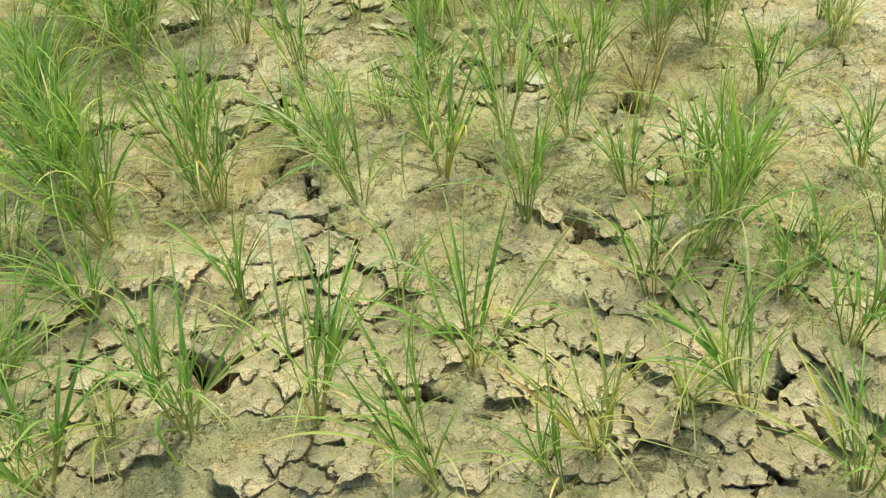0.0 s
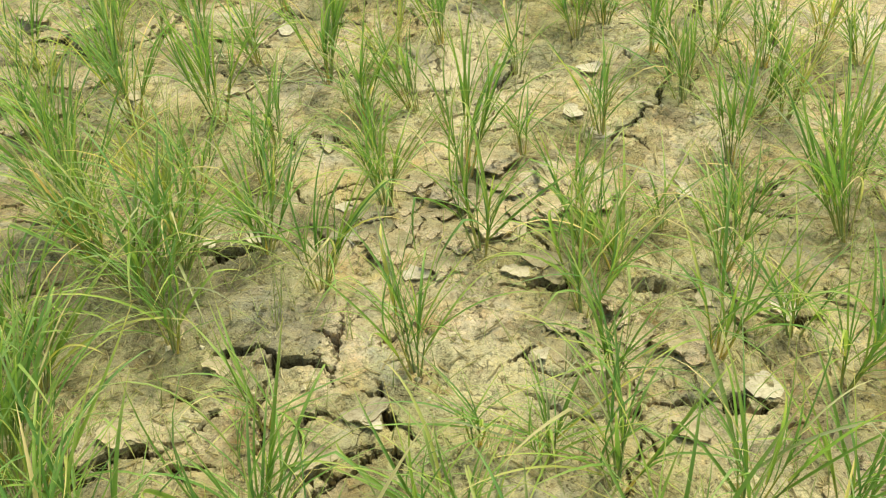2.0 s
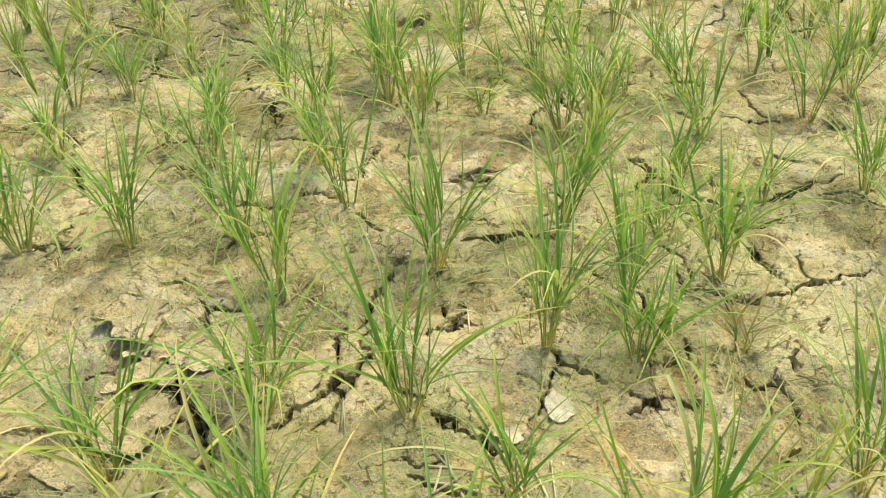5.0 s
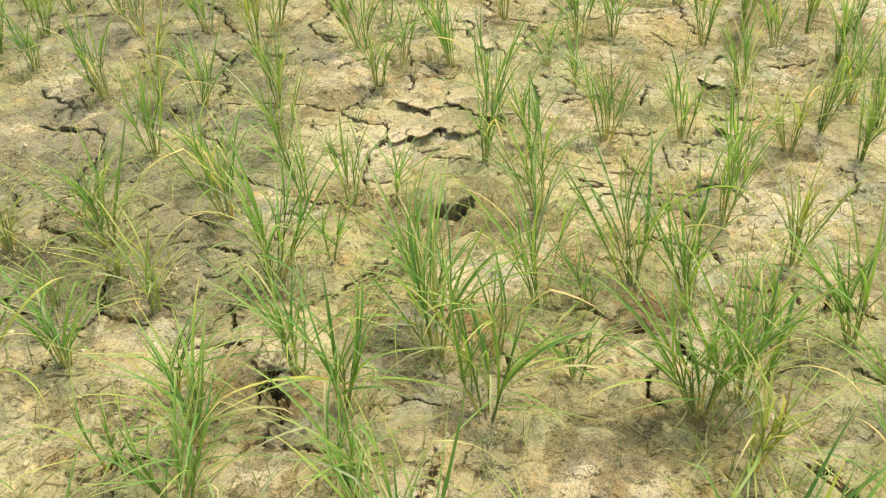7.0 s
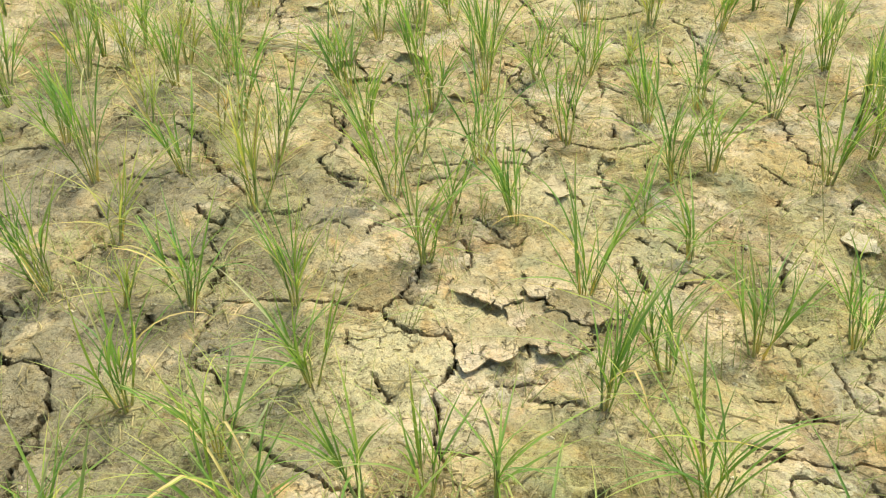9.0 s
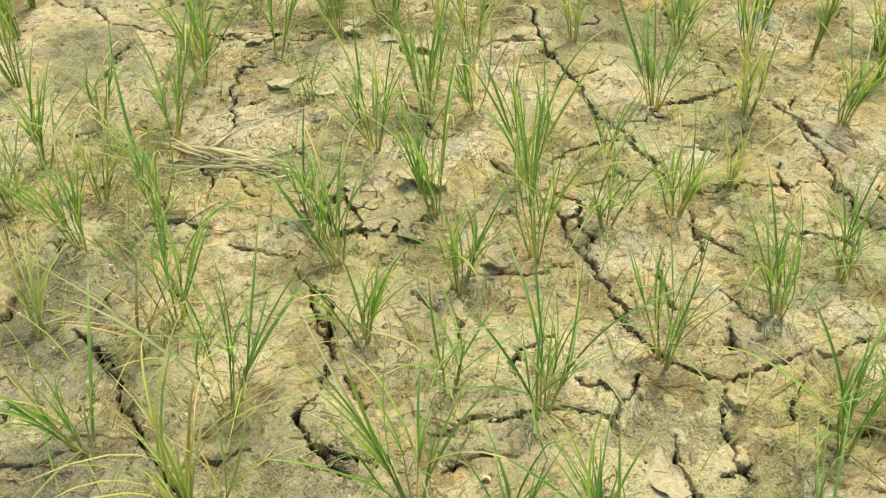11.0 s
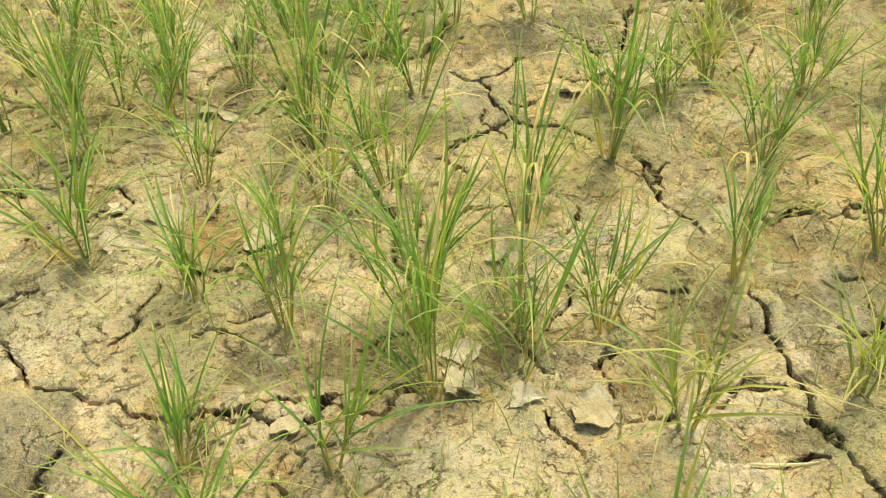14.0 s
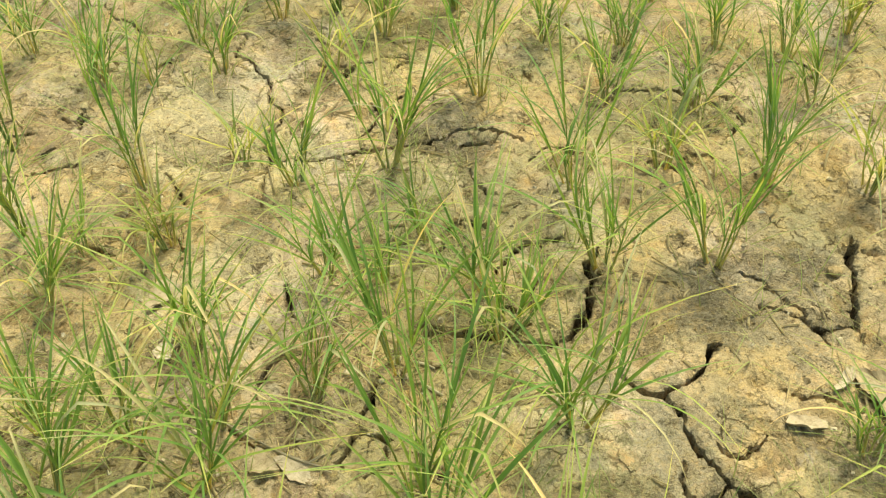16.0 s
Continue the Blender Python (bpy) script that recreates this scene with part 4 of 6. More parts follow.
# set two rows of points on each lip, so that the walls stand steep
half = 0.5 * near_w
lip = np.where(drawn < half, np.minimum(drawn, 0.45 * half) + np.clip(drawn - 0.45 * half, 0, None) * 0.8,
               np.where(drawn < 2.4 * half, 1.06 * half + (drawn - half) * 0.14, 1.256 * half + (drawn - 2.4 * half) * (reach - 1.256 * half) / (reach - 2.4 * half)))
drawn = np.where(inside & (near_w > 0.0038), lip, drawn)
pull = np.where(inside, drawn / np.maximum(near_d, 1e-6) - 1, 0)
GX += near_x * pull
GY += near_y * pull

masks = {}
for name, spots in PATCHES.items():
    v = np.zeros((NY, NU))
    wob = 1 + 0.45 * lattice(GX, GY, 0.09, 7) + 0.25 * lattice(GX, GY, 0.035, 8)
    for x, y, r in spots:
        j0, j1 = np.searchsorted(ys, (y - 3.0 * r, y + 3.0 * r))
        d2 = ((GX[j0:j1] - x) ** 2 + (GY[j0:j1] - y) ** 2) / (r * wob[j0:j1]) ** 2
        v[j0:j1] = np.maximum(v[j0:j1], np.exp(-(0.3 if name == "grey" else 0.6) * d2 ** (2.2 if name in ("grey", "pale") else 1.3)))
    masks[name] = v

# beyond the straw the soil turns more ochre
masks["ochre"] = np.maximum(masks["ochre"], smooth(GY + 0.5 * lattice(GX, GY, 0.6, 61), 8.4, 9.6) * (0.55 + 0.5 * lattice(GX, GY, 0.3, 62)))
soft = 0.014 * lattice(GX, GY, 0.42, 1) + 0.012 * lattice(GX, GY, 0.17, 2)
# where the crust has broken into plates the soil lies lower
broken = np.zeros((NY, NU))
for x, y, across, deep in PLATE_FIELDS:
    d = np.hypot((GX - x) / across, (GY - y) / deep) + 0.18 * lattice(GX, GY, 0.11, 71)
    broken = np.maximum(broken, 1 - smooth(d, 0.8, 1.0))
soft -= PLATE_DROP * broken
soft += 0.0055 * lattice(GX, GY, 0.07, 3) + 0.003 * lattice(GX, GY, 0.031, 4)
skin = lattice(GX, GY, 0.12, 11) + 0.6 * lattice(GX, GY, 0.045, 12) + 0.3 * lattice(GX, GY, 0.02, 13) + 0.42
soft += (0.004 + 0.003 * masks["pale"]) * smooth(skin, 0.0, 0.07) + 0.004 * smooth(skin, 0.5, 0.56) - 0.004 * smooth(-skin, 0.5, 0.56)
soft += (0.0016 + 0.002 * broken) * lattice(GX, GY, 0.016, 5)
groove = 1 - smooth(drawn, half * 0.84, half * 1.06)
sag = np.exp(-(drawn / (near_w * 1.6 + 0.002)) ** 2)
curl = np.exp(-((drawn - near_w * 1.9) / (near_w * 1.0 + 0.002)) ** 2)
height = soft - groove * np.clip(near_w * 6.0, 0.012, 0.08) - sag * near_w * 0.12 + curl * near_w * 0.12
# where shade is painted: between the crack walls, then in the burrows
hollow_shade = (1 - smooth(drawn, half * 1.0, half * 1.1 + 0.0003)) * smooth(near_w, 0.0015, 0.004)
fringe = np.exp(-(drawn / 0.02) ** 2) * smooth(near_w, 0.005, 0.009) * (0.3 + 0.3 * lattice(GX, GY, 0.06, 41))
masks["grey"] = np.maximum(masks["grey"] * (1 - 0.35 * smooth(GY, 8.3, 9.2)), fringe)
masks["skin"] = skin
for x, y, r in BURROWS:
    d = np.hypot(GX - x, (GY - y) * 1.25) / (r * (1 + 0.38 * lattice(GX, GY, 0.045, 21) + 0.3 * lattice(GX, GY, 0.018, 22)))
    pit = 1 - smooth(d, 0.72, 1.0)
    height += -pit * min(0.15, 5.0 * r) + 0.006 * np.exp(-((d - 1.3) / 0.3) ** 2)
    hollow_shade = np.maximum(hollow_shade, pit)
masks["hollow_shade"] = hollow_shade
edge = np.maximum(np.abs(us) - 1.95, 0)[None, :] + np.maximum(0.75 - ys, 0)[:, None] + np.maximum(ys - 11.9, 0)[:, None]
height *= np.where(edge > 0.6, 0.0, 1.0)
# beyond the strip the soil goes on plain
for name in masks:
    masks[name] = np.where(edge > 0.02, 0.45 if name == "skin" else 0.0, masks[name])


def ground_z(x, y):
    """The height of the soil beside any crack."""
    j = min(max(int(np.searchsorted(ys, y)), 0), NY - 1)
    i = min(max(int(np.searchsorted(us, x - float(middle(y)))), 0), NU - 1)
    return float(soft[j, i])


def build_ground():
    mesh = bpy.data.meshes.new("ground")
    places = np.stack([GX, GY, height], -1).reshape(-1, 3).astype(np.float32)
    k = np.arange(NU * NY, dtype=np.int32).reshape(NY, NU)
    quads = np.stack([k[:-1, :-1], k[:-1, 1:], k[1:, 1:], k[1:, :-1]], -1).reshape(-1)
    count = len(quads) // 4
    mesh.vertices.add(len(places))
    mesh.vertices.foreach_set("co", places.reshape(-1))
    mesh.loops.add(len(quads))
    mesh.loops.foreach_set("vertex_index", quads)
    mesh.polygons.add(count)
    mesh.polygons.foreach_set("loop_start", np.arange(0, count * 4, 4, dtype=np.int32))
    mesh.update(calc_edges=True)
    steep = groove > 0.03
    steep = steep[:-1, :-1] | steep[:-1, 1:] | steep[1:, 1:] | steep[1:, :-1]
    mesh.polygons.foreach_set("use_smooth", ~steep.reshape(-1))
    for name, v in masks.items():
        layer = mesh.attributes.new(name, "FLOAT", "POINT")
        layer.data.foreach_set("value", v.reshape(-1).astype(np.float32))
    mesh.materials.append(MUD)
    return tagged(new("ground", mesh), "dry cracked tan mud of a paddy field with pale crust", "ground", kind="structure")


ground = build_ground()


# ---- rice plants ----
def part(name, mesh, parent, m=None, label=""):
    ob = new(name, mesh)
    ob.parent = parent
    if m is not None:
        ob.matrix_basis = m
    return tagged(ob, label)


def strip_mesh(name, spine, widths, fold, mat):
    """A folded blade along a spine of points in the xz plane, 1 long, with the distance along it stored."""
    verts, faces, along = [], [], []
    n = len(spine)
    for k, (p, w) in enumerate(zip(spine, widths)):
        q = spine[min(k + 1, n - 1)] - spine[max(k - 1, 0)]
        up = Vector((-q.z, 0, q.x)).normalized()
        s = k / (n - 1)
        for side in (-1, 0, 1):
            verts.append(p + Vector((0, side * w, 0)) + up * (abs(side) * w * fold))
            along.append(s)
    for k in range(n - 1):
        for c in (0, 1):
            a = 3 * k + c
            faces.append((a, a + 1, a + 4, a + 3))
    mesh = bpy.data.meshes.new(name)
    mesh.from_pydata(verts, [], faces)
    mesh.attributes.new("along", "FLOAT", "POINT").data.foreach_set("value", along)
    mesh.polygons.foreach_set("use_smooth", [True] * len(faces))
    mesh.materials.append(mat)
    return mesh


def blade(rng, mat, width, droop):
    """A leaf blade that rises along +z and bows towards +x."""
    n = 9
    angle, bend = 0.0, droop * rng.uniform(0.6, 1.3)
    p, spine = Vector((0, 0, 0)), [Vector((0, 0, 0))]
    sideways, drift = rng.uniform(-0.16, 0.16), 0.0
    kink, where = (rng.uniform(0.7, 1.5), rng.randint(4, 7)) if droop > 0.7 and rng.random() < 0.35 else (0.0, 0)
    for k in range(n):
        s = (k + 0.5) / n
        angle += bend * (0.35 + 1.9 * s * s) / n + (kink if k == where else 0)
        drift += sideways / n * s
        p = p + Vector((math.sin(angle), drift, math.cos(angle))) / n
        spine.append(p)
    widths = [0.5 * width * (0.55 + 0.45 * min(1, 5 * k / n)) * (1 - (k / n) ** 2.6) + 0.0012 for k in range(n + 1)]
    return strip_mesh("leaf", spine, widths, rng.uniform(0.25, 0.6), mat)


def tiller_mesh(rng, mat, bowed=1.0):
    """A stem wrapped in sheaths, 1 long, with its young inner leaves still folded against it."""
    n, sides = 6, 5
    verts, faces, along, green = [], [], [], []
    lean = rng.uniform(-0.05, 0.05)
    for k in range(n + 1):
        s = k / n
        r = 0.023 * (1 - 0.70 * s) * (1.2 if k == 0 else 1)
        for c in range(sides):
            a = 2 * math.pi * c / sides
            verts.append((r * math.cos(a) + lean * s * s, 0.75 * r * math.sin(a), s))
            along.append(s)
    for k in range(n):
        for c in range(sides):
            d = (c + 1) % sides
            faces.append((k * sides + c, k * sides + d, (k + 1) * sides + d, (k + 1) * sides + c))
            green.append(0)
    for start in (0.95, rng.uniform(0.8, 0.95), rng.uniform(0.6, 0.8), rng.uniform(0.35, 0.55)):
        turn, long = rng.uniform(0, 2 * math.pi), rng.uniform(0.9, 1.9)
        flare, bow, wide = rng.uniform(0.08, 0.75) * (0.5 + 0.5 * bowed), rng.triangular(0.0, 1.5, 0.25) * bowed, rng.uniform(0.010, 0.0195)
        out = Vector((math.cos(turn), math.sin(turn), 0))
        side = Vector((-math.sin(turn), math.cos(turn), 0))
        veer = rng.uniform(-0.25, 0.25)
        first = len(verts)
        steps = 6
        for k in range(steps + 1):
            s = k / steps
            p = out * (flare * s + bow * s ** 2.6) + side * (veer * s * s) + Vector((lean * start, 0, start + long * (s - 0.3 * bow * s ** 3)))
            w = wide * (0.5 + 0.5 * min(1, 4 * s)) * (1 - s ** 2.4) + 0.001
            for c in (-1, 0, 1):
                verts.append(p + side * (c * w) - out * (abs(c) * w * 0.4))
                along.append(0.15 + 0.85 * s)
        for k in range(steps):
            for c in (0, 1):
                a = first + 3 * k + c
                faces.append((a, a + 1, a + 4, a + 3))
                green.append(1)
    mesh = bpy.data.meshes.new("tiller")
    mesh.from_pydata(verts, [], faces)
    mesh.attributes.new("along", "FLOAT", "POINT").data.foreach_set("value", along)
    mesh.polygons.foreach_set("use_smooth", [True] * len(faces))
    mesh.materials.append(STALK)
    mesh.materials.append(mat)
    mesh.polygons.foreach_set("material_index", green)
    return mesh


shapes = random.Random(11)
TONES = (("g", GREEN), ("y", YELLOW), ("d", DRY), ("p", PALE))
TILLERS = {tone: [tiller_mesh(shapes, mat) for _ in range(14)] for tone, mat in TONES}
STIFF = {tone: [tiller_mesh(shapes, mat, 0.4) for _ in range(14)] for tone, mat in TONES}
LEAVES = {tone: [blade(shapes, mat, shapes.uniform(0.023, 0.040), droop) for droop in (0.15, 0.35, 0.6, 1.0, 1.5, 2.1) for _ in range(6)]
          for tone, mat in TONES}
LABELS = {("g", 1): "sparse young rice plant with few green leaves", ("g", 2): "young green rice plant growing in cracked mud",
          ("g", 3): "dense tuft of green rice leaves in dry mud", ("y", 1): "thin yellowing rice plant in dry mud",
          ("y", 2): "yellowing rice plant with pale leaf tips", ("y", 3): "dense yellow-green rice tuft with pale leaf tips",
          ("g", 4): "lush rice tuft with long arching green leaves", ("d", 1): "small withered straw-coloured rice plant", ("d", 2): "withered straw-coloured rice tuft in dry mud"}
grow = random.Random(5)
# half width of the stretch whose plants stand singly, on either side
EDGE_Y, EDGE_LEFT, EDGE_RIGHT = (1, 2, 3, 4, 5, 6, 7, 8, 9, 10, 10.9, 11.0, 12), (0.95, 1.05, 0.98, 1.1, 1.15, 1.15, 1.25, 1.05, 1.05, 1.0, 0.95, 0.0, 0.0), (1.3, 1.55, 1.75, 1.5, 1.2, 1.2, 1.25, 1.38, 1.25, 1.15, 1.0, 0.0, 0.0)
ROOTS = []


def rice(x, y, tall, lean_x, lean_y, fullness, tone):
    """A rice plant of that height, whose top stands lean_x, lean_y off its base."""
    plant = tagged(new("rice_plant"), LABELS[(tone, fullness)], "rice plant", "rice plants in the field")
    plant.empty_display_size = 0.05
    ROOTS.append((x, y))
    plant.matrix_basis = Matrix.Translation((x, y, ground_z(x, y) - 0.006))
    if fullness > 1:
        tall = max(tall, 0.19) * (1.08 if y > 5 else 1.0)
    length = min(0.44, 1.22 * math.sqrt(tall * tall + lean_x * lean_x + lean_y * lean_y))
    drift = Vector((lean_x, lean_y, 0)) / max(tall, 0.1)
    spread = (0.22, 0.31, 0.36, 0.45)[fullness - 1]
    lush = fullness == 4
    stiff = y > 5.6 and not lush and grow.random() < (0.6 if y < 8.8 else 0.25)
    for k in range((4, 7, 10, 13)[fullness - 1]):
        a = grow.uniform(0, 2 * math.pi)
        out = spread * math.sqrt(grow.random())
        way = Vector((math.cos(a) * out, math.sin(a) * out, 1)) + drift * grow.uniform(0.4, 0.9)
        stem = length * grow.uniform(0.30, 0.5)
        foot = Vector((math.cos(a), math.sin(a), 0)) * (out * 0.045 + 0.002)
        turn = way.to_track_quat("Z", "X").to_matrix().to_4x4()
        size = stem * grow.uniform(0.9, 1.1)
        thick = 0.16 / max(size, 0.05) * grow.uniform(0.75, 1.1)
        tiller = part("tiller", grow.choice((STIFF if stiff and grow.random() < 0.75 else TILLERS)[tone]), plant, Matrix.Translation(foot) @ turn @ Matrix.Diagonal((thick * size, thick * size, size, 1)))
        straighten = tiller.matrix_basis.inverted()
        top = tiller.matrix_basis @ Vector((0, 0, 1))
        base = tiller.matrix_basis.translation
        blades = grow.choice((1, 1, 2) if y < 5.6 else (0, 1, 1))
        for b in range(blades):
            s = (0.85, 0.55)[b] if blades == 2 else grow.choice((0.85, 0.6))
            root = base.lerp(top, s)
            upright = b == 0 and grow.random() < 0.75
            kind = tone if grow.random() > 0.2 else grow.choice(("y", "p") if tone == "g" else ("d", "p"))
            upright = upright and kind != "p"
            pool = LEAVES[kind]
            mesh = pool[min(len(pool) - 1, int(grow.triangular(0, len(pool), (22 if lush else 8 if stiff else 14) if upright else (32 if lush else 22 if stiff else 28))))]
            va = a + grow.gauss(0, 1.1)
            flare = grow.uniform(0.02, 0.3) if upright else grow.uniform(0.2, 0.6)
            point = (way.normalized() + Vector((math.cos(va), math.sin(va), 0)) * flare + drift * 0.35).normalized()
            reach = length * (grow.uniform(0.65, 0.95) if upright else grow.uniform(0.65, 1.05))
            reach = min(0.36, reach * (1.15 if lush else 1.0))
            z_axis = point
            x_axis = Vector((math.cos(va), math.sin(va), 0)) + drift * 1.2
            x_axis = (x_axis - z_axis * x_axis.dot(z_axis)).normalized()
            y_axis = z_axis.cross(x_axis)
            broad = (reach * 0.5 + 0.10) * (0.84 if y > 5.6 else 0.9)
            frame_m = Matrix((x_axis * reach, y_axis * broad, z_axis * reach)).transposed().to_4x4()
            part("leaf", mesh, tiller, straighten @ Matrix.Translation(root) @ frame_m)
    # old leaves that arch far out and hang down
    for k in range(grow.choice((0, 1, 1, 2) if y < 8.6 else (1, 2, 2, 3)) if fullness > 1 and tone != "d" else 0):
        a = grow.uniform(0, 2 * math.pi)
        reach = min(0.34, length * grow.uniform(0.8, 1.15))
        z_axis = Vector((math.cos(a) * 0.35, math.sin(a) * 0.35, 1)).normalized()
        x_axis = Vector((math.cos(a), math.sin(a), 0))
        x_axis = (x_axis - z_axis * x_axis.dot(z_axis)).normalized()
        frame_m = Matrix((x_axis * reach, z_axis.cross(x_axis) * (0.16 if y < 8.6 else 0.20), z_axis * reach)).transposed().to_4x4()
        part("leaf", grow.choice(LEAVES["p"][24:]), plant, Matrix.Translation((0, 0, 0.3 * tall)) @ frame_m, "pale arching leaf")
    return plant


rice(0.201, 4.311, 0.26, -0.02, 0.02, 2, "g")
rice(0.448, 4.773, 0.27, -0.02, 0.02, 3, "g")
rice(0.266, 3.784, 0.22, -0.02, 0.02, 1, "g")
rice(0.711, 3.843, 0.28, -0.02, 0.02, 2, "g")
rice(1.056, 3.741, 0.28, -0.02, 0.02, 3, "g")
rice(1.238, 3.781, 0.28, -0.02, 0.02, 2, "y")
rice(1.083, 3.174, 0.28, -0.02, 0.02, 3, "g")
rice(0.919, 3.844, 0.26, -0.02, 0.02, 2, "g")
rice(1.019, 3.446, 0.25, -0.02, 0.02, 2, "y")
rice(1.034, 0.955, 0.27, -0.05, 0.05, 3, "g")
rice(0.465, 1.016, 0.21, -0.05, 0.01, 1, "g")
rice(0.223, 1.042, 0.36, -0.06, -0.00, 2, "g")
rice(0.547, 1.085, 0.27, -0.08, 0.03, 2, "y")
rice(-0.571, 1.127, 0.34, 0.05, 0.04, 4, "g")
rice(0.883, 1.159, 0.36, -0.08, 0.05, 2, "g")
rice(0.756, 1.173, 0.15, 0.00, -0.00, 1, "y")
rice(-0.450, 1.208, 0.15, 0.03, 0.02, 1, "y")
rice(-0.293, 1.219, 0.36, 0.03, 0.02, 3, "g")
rice(-0.026, 1.225, 0.36, 0.02, 0.01, 2, "g")
rice(1.139, 1.282, 0.23, -0.02, 0.02, 2, "g")
rice(0.322, 1.337, 0.36, -0.00, 0.00, 2, "g")
rice(-0.731, 1.371, 0.21, 0.05, 0.04, 4, "g")
rice(1.080, 1.461, 0.20, -0.04, 0.02, 2, "g")
rice(0.762, 1.472, 0.28, -0.04, 0.02, 2, "g")
rice(1.166, 1.544, 0.15, -0.02, 0.01, 2, "g")
rice(0.155, 1.556, 0.24, 0.01, 0.00, 1, "g")
rice(-0.211, 1.563, 0.29, -0.04, -0.01, 1, "g")
rice(-0.571, 1.588, 0.26, -0.01, -0.00, 3, "g")
rice(0.925, 1.615, 0.33, -0.05, 0.02, 3, "g")
rice(1.367, 1.619, 0.18, -0.06, 0.05, 2, "g")
rice(1.018, 1.729, 0.35, -0.05, 0.03, 3, "g")
rice(0.503, 1.796, 0.29, -0.04, 0.01, 2, "g")
rice(-0.829, 1.816, 0.22, 0.05, 0.03, 2, "g")
rice(-0.590, 1.850, 0.36, -0.03, -0.01, 4, "g")
rice(1.104, 1.854, 0.18, -0.02, 0.01, 2, "g")
rice(0.793, 1.872, 0.22, -0.06, 0.05, 2, "g")
rice(0.957, 1.874, 0.23, -0.04, 0.02, 2, "g")
rice(1.424, 1.883, 0.24, -0.08, 0.05, 2, "g")
rice(0.078, 1.928, 0.31, -0.02, -0.00, 2, "g")
rice(-0.305, 1.940, 0.31, -0.01, -0.00, 3, "g")
rice(0.568, 1.949, 0.17, -0.05, 0.03, 1, "g")
rice(-0.714, 1.978, 0.33, 0.03, 0.03, 4, "g")
rice(0.306, 1.998, 0.32, -0.02, 0.00, 2, "g")
rice(-0.653, 2.092, 0.30, -0.03, -0.02, 4, "g")
rice(0.015, 2.103, 0.20, -0.06, -0.01, 2, "g")
rice(0.676, 2.123, 0.26, -0.05, 0.03, 2, "g")
rice(0.489, 2.135, 0.36, -0.06, 0.03, 2, "g")
rice(-0.389, 2.163, 0.36, -0.03, -0.01, 3, "g")
rice(-0.068, 2.172, 0.23, -0.03, -0.00, 2, "g")
rice(-0.840, 2.207, 0.29, 0.06, 0.05, 4, "g")
rice(0.282, 2.229, 0.28, -0.02, 0.00, 2, "g")
rice(1.292, 2.259, 0.24, -0.00, 0.00, 3, "g")
rice(0.933, 2.265, 0.17, -0.04, 0.03, 2, "d")
rice(-0.900, 2.312, 0.35, 0.06, 0.03, 4, "g")
rice(0.159, 2.318, 0.19, -0.02, 0.00, 2, "g")
rice(0.020, 2.345, 0.21, -0.00, -0.00, 1, "g")
rice(-0.410, 2.410, 0.22, 0.02, 0.01, 1, "g")
rice(0.798, 2.437, 0.31, -0.06, 0.03, 2, "g")
rice(1.587, 2.474, 0.17, -0.02, 0.01, 2, "y")
rice(0.324, 2.500, 0.22, -0.01, 0.00, 2, "g")
rice(-0.098, 2.531, 0.29, -0.03, -0.00, 2, "g")
rice(0.563, 2.547, 0.31, -0.05, 0.01, 2, "g")
rice(-0.922, 2.560, 0.29, 0.02, 0.01, 4, "g")
rice(1.051, 2.570, 0.34, -0.06, 0.04, 3, "g")
rice(1.236, 2.602, 0.35, -0.06, 0.04, 3, "g")
rice(0.754, 2.604, 0.18, -0.03, 0.01, 2, "g")
rice(-0.637, 2.641, 0.32, 0.02, 0.01, 2, "g")
rice(-1.000, 2.691, 0.28, 0.03, 0.02, 4, "g")
rice(0.301, 2.703, 0.36, -0.02, 0.00, 2, "g")
rice(0.656, 2.818, 0.26, -0.03, 0.01, 2, "g")
rice(-0.318, 2.823, 0.30, -0.01, -0.00, 2, "g")
rice(-0.743, 2.825, 0.29, 0.02, 0.01, 4, "g")
rice(0.405, 2.841, 0.25, -0.09, 0.07, 2, "g")
rice(1.251, 2.847, 0.32, -0.09, 0.06, 3, "g")
rice(1.419, 2.907, 0.26, -0.04, 0.02, 3, "g")
rice(0.077, 2.916, 0.31, -0.04, 0.01, 2, "g")
rice(1.003, 2.918, 0.34, -0.09, 0.06, 3, "g")
rice(0.343, 2.921, 0.24, -0.03, 0.01, 2, "g")
rice(-0.673, 2.933, 0.30, 0.01, 0.00, 4, "g")
rice(-0.866, 2.936, 0.26, 0.00, 0.00, 2, "y")
rice(-0.467, 2.971, 0.30, -0.01, -0.00, 3, "g")
rice(0.748, 2.980, 0.17, -0.02, 0.01, 2, "g")
rice(0.547, 2.995, 0.16, -0.03, 0.01, 1, "g")
rice(1.221, 3.010, 0.22, -0.05, 0.03, 3, "g")
rice(-0.929, 3.028, 0.25, -0.01, -0.00, 4, "g")
rice(0.329, 3.034, 0.28, -0.07, 0.04, 1, "g")
rice(-0.715, 3.085, 0.20, 0.04, 0.02, 2, "y")
rice(-0.159, 3.125, 0.27, -0.02, 0.00, 3, "g")
rice(-0.973, 3.145, 0.35, 0.01, 0.01, 4, "g")
rice(-0.675, 3.223, 0.23, 0.01, 0.00, 2, "g")
rice(-0.495, 3.239, 0.23, 0.03, 0.01, 2, "g")
rice(0.059, 3.243, 0.36, -0.07, 0.02, 2, "g")
rice(0.799, 3.248, 0.25, -0.08, 0.04, 2, "g")
rice(-0.840, 3.265, 0.19, 0.03, 0.01, 2, "y")
rice(0.229, 3.338, 0.24, -0.04, 0.01, 1, "g")
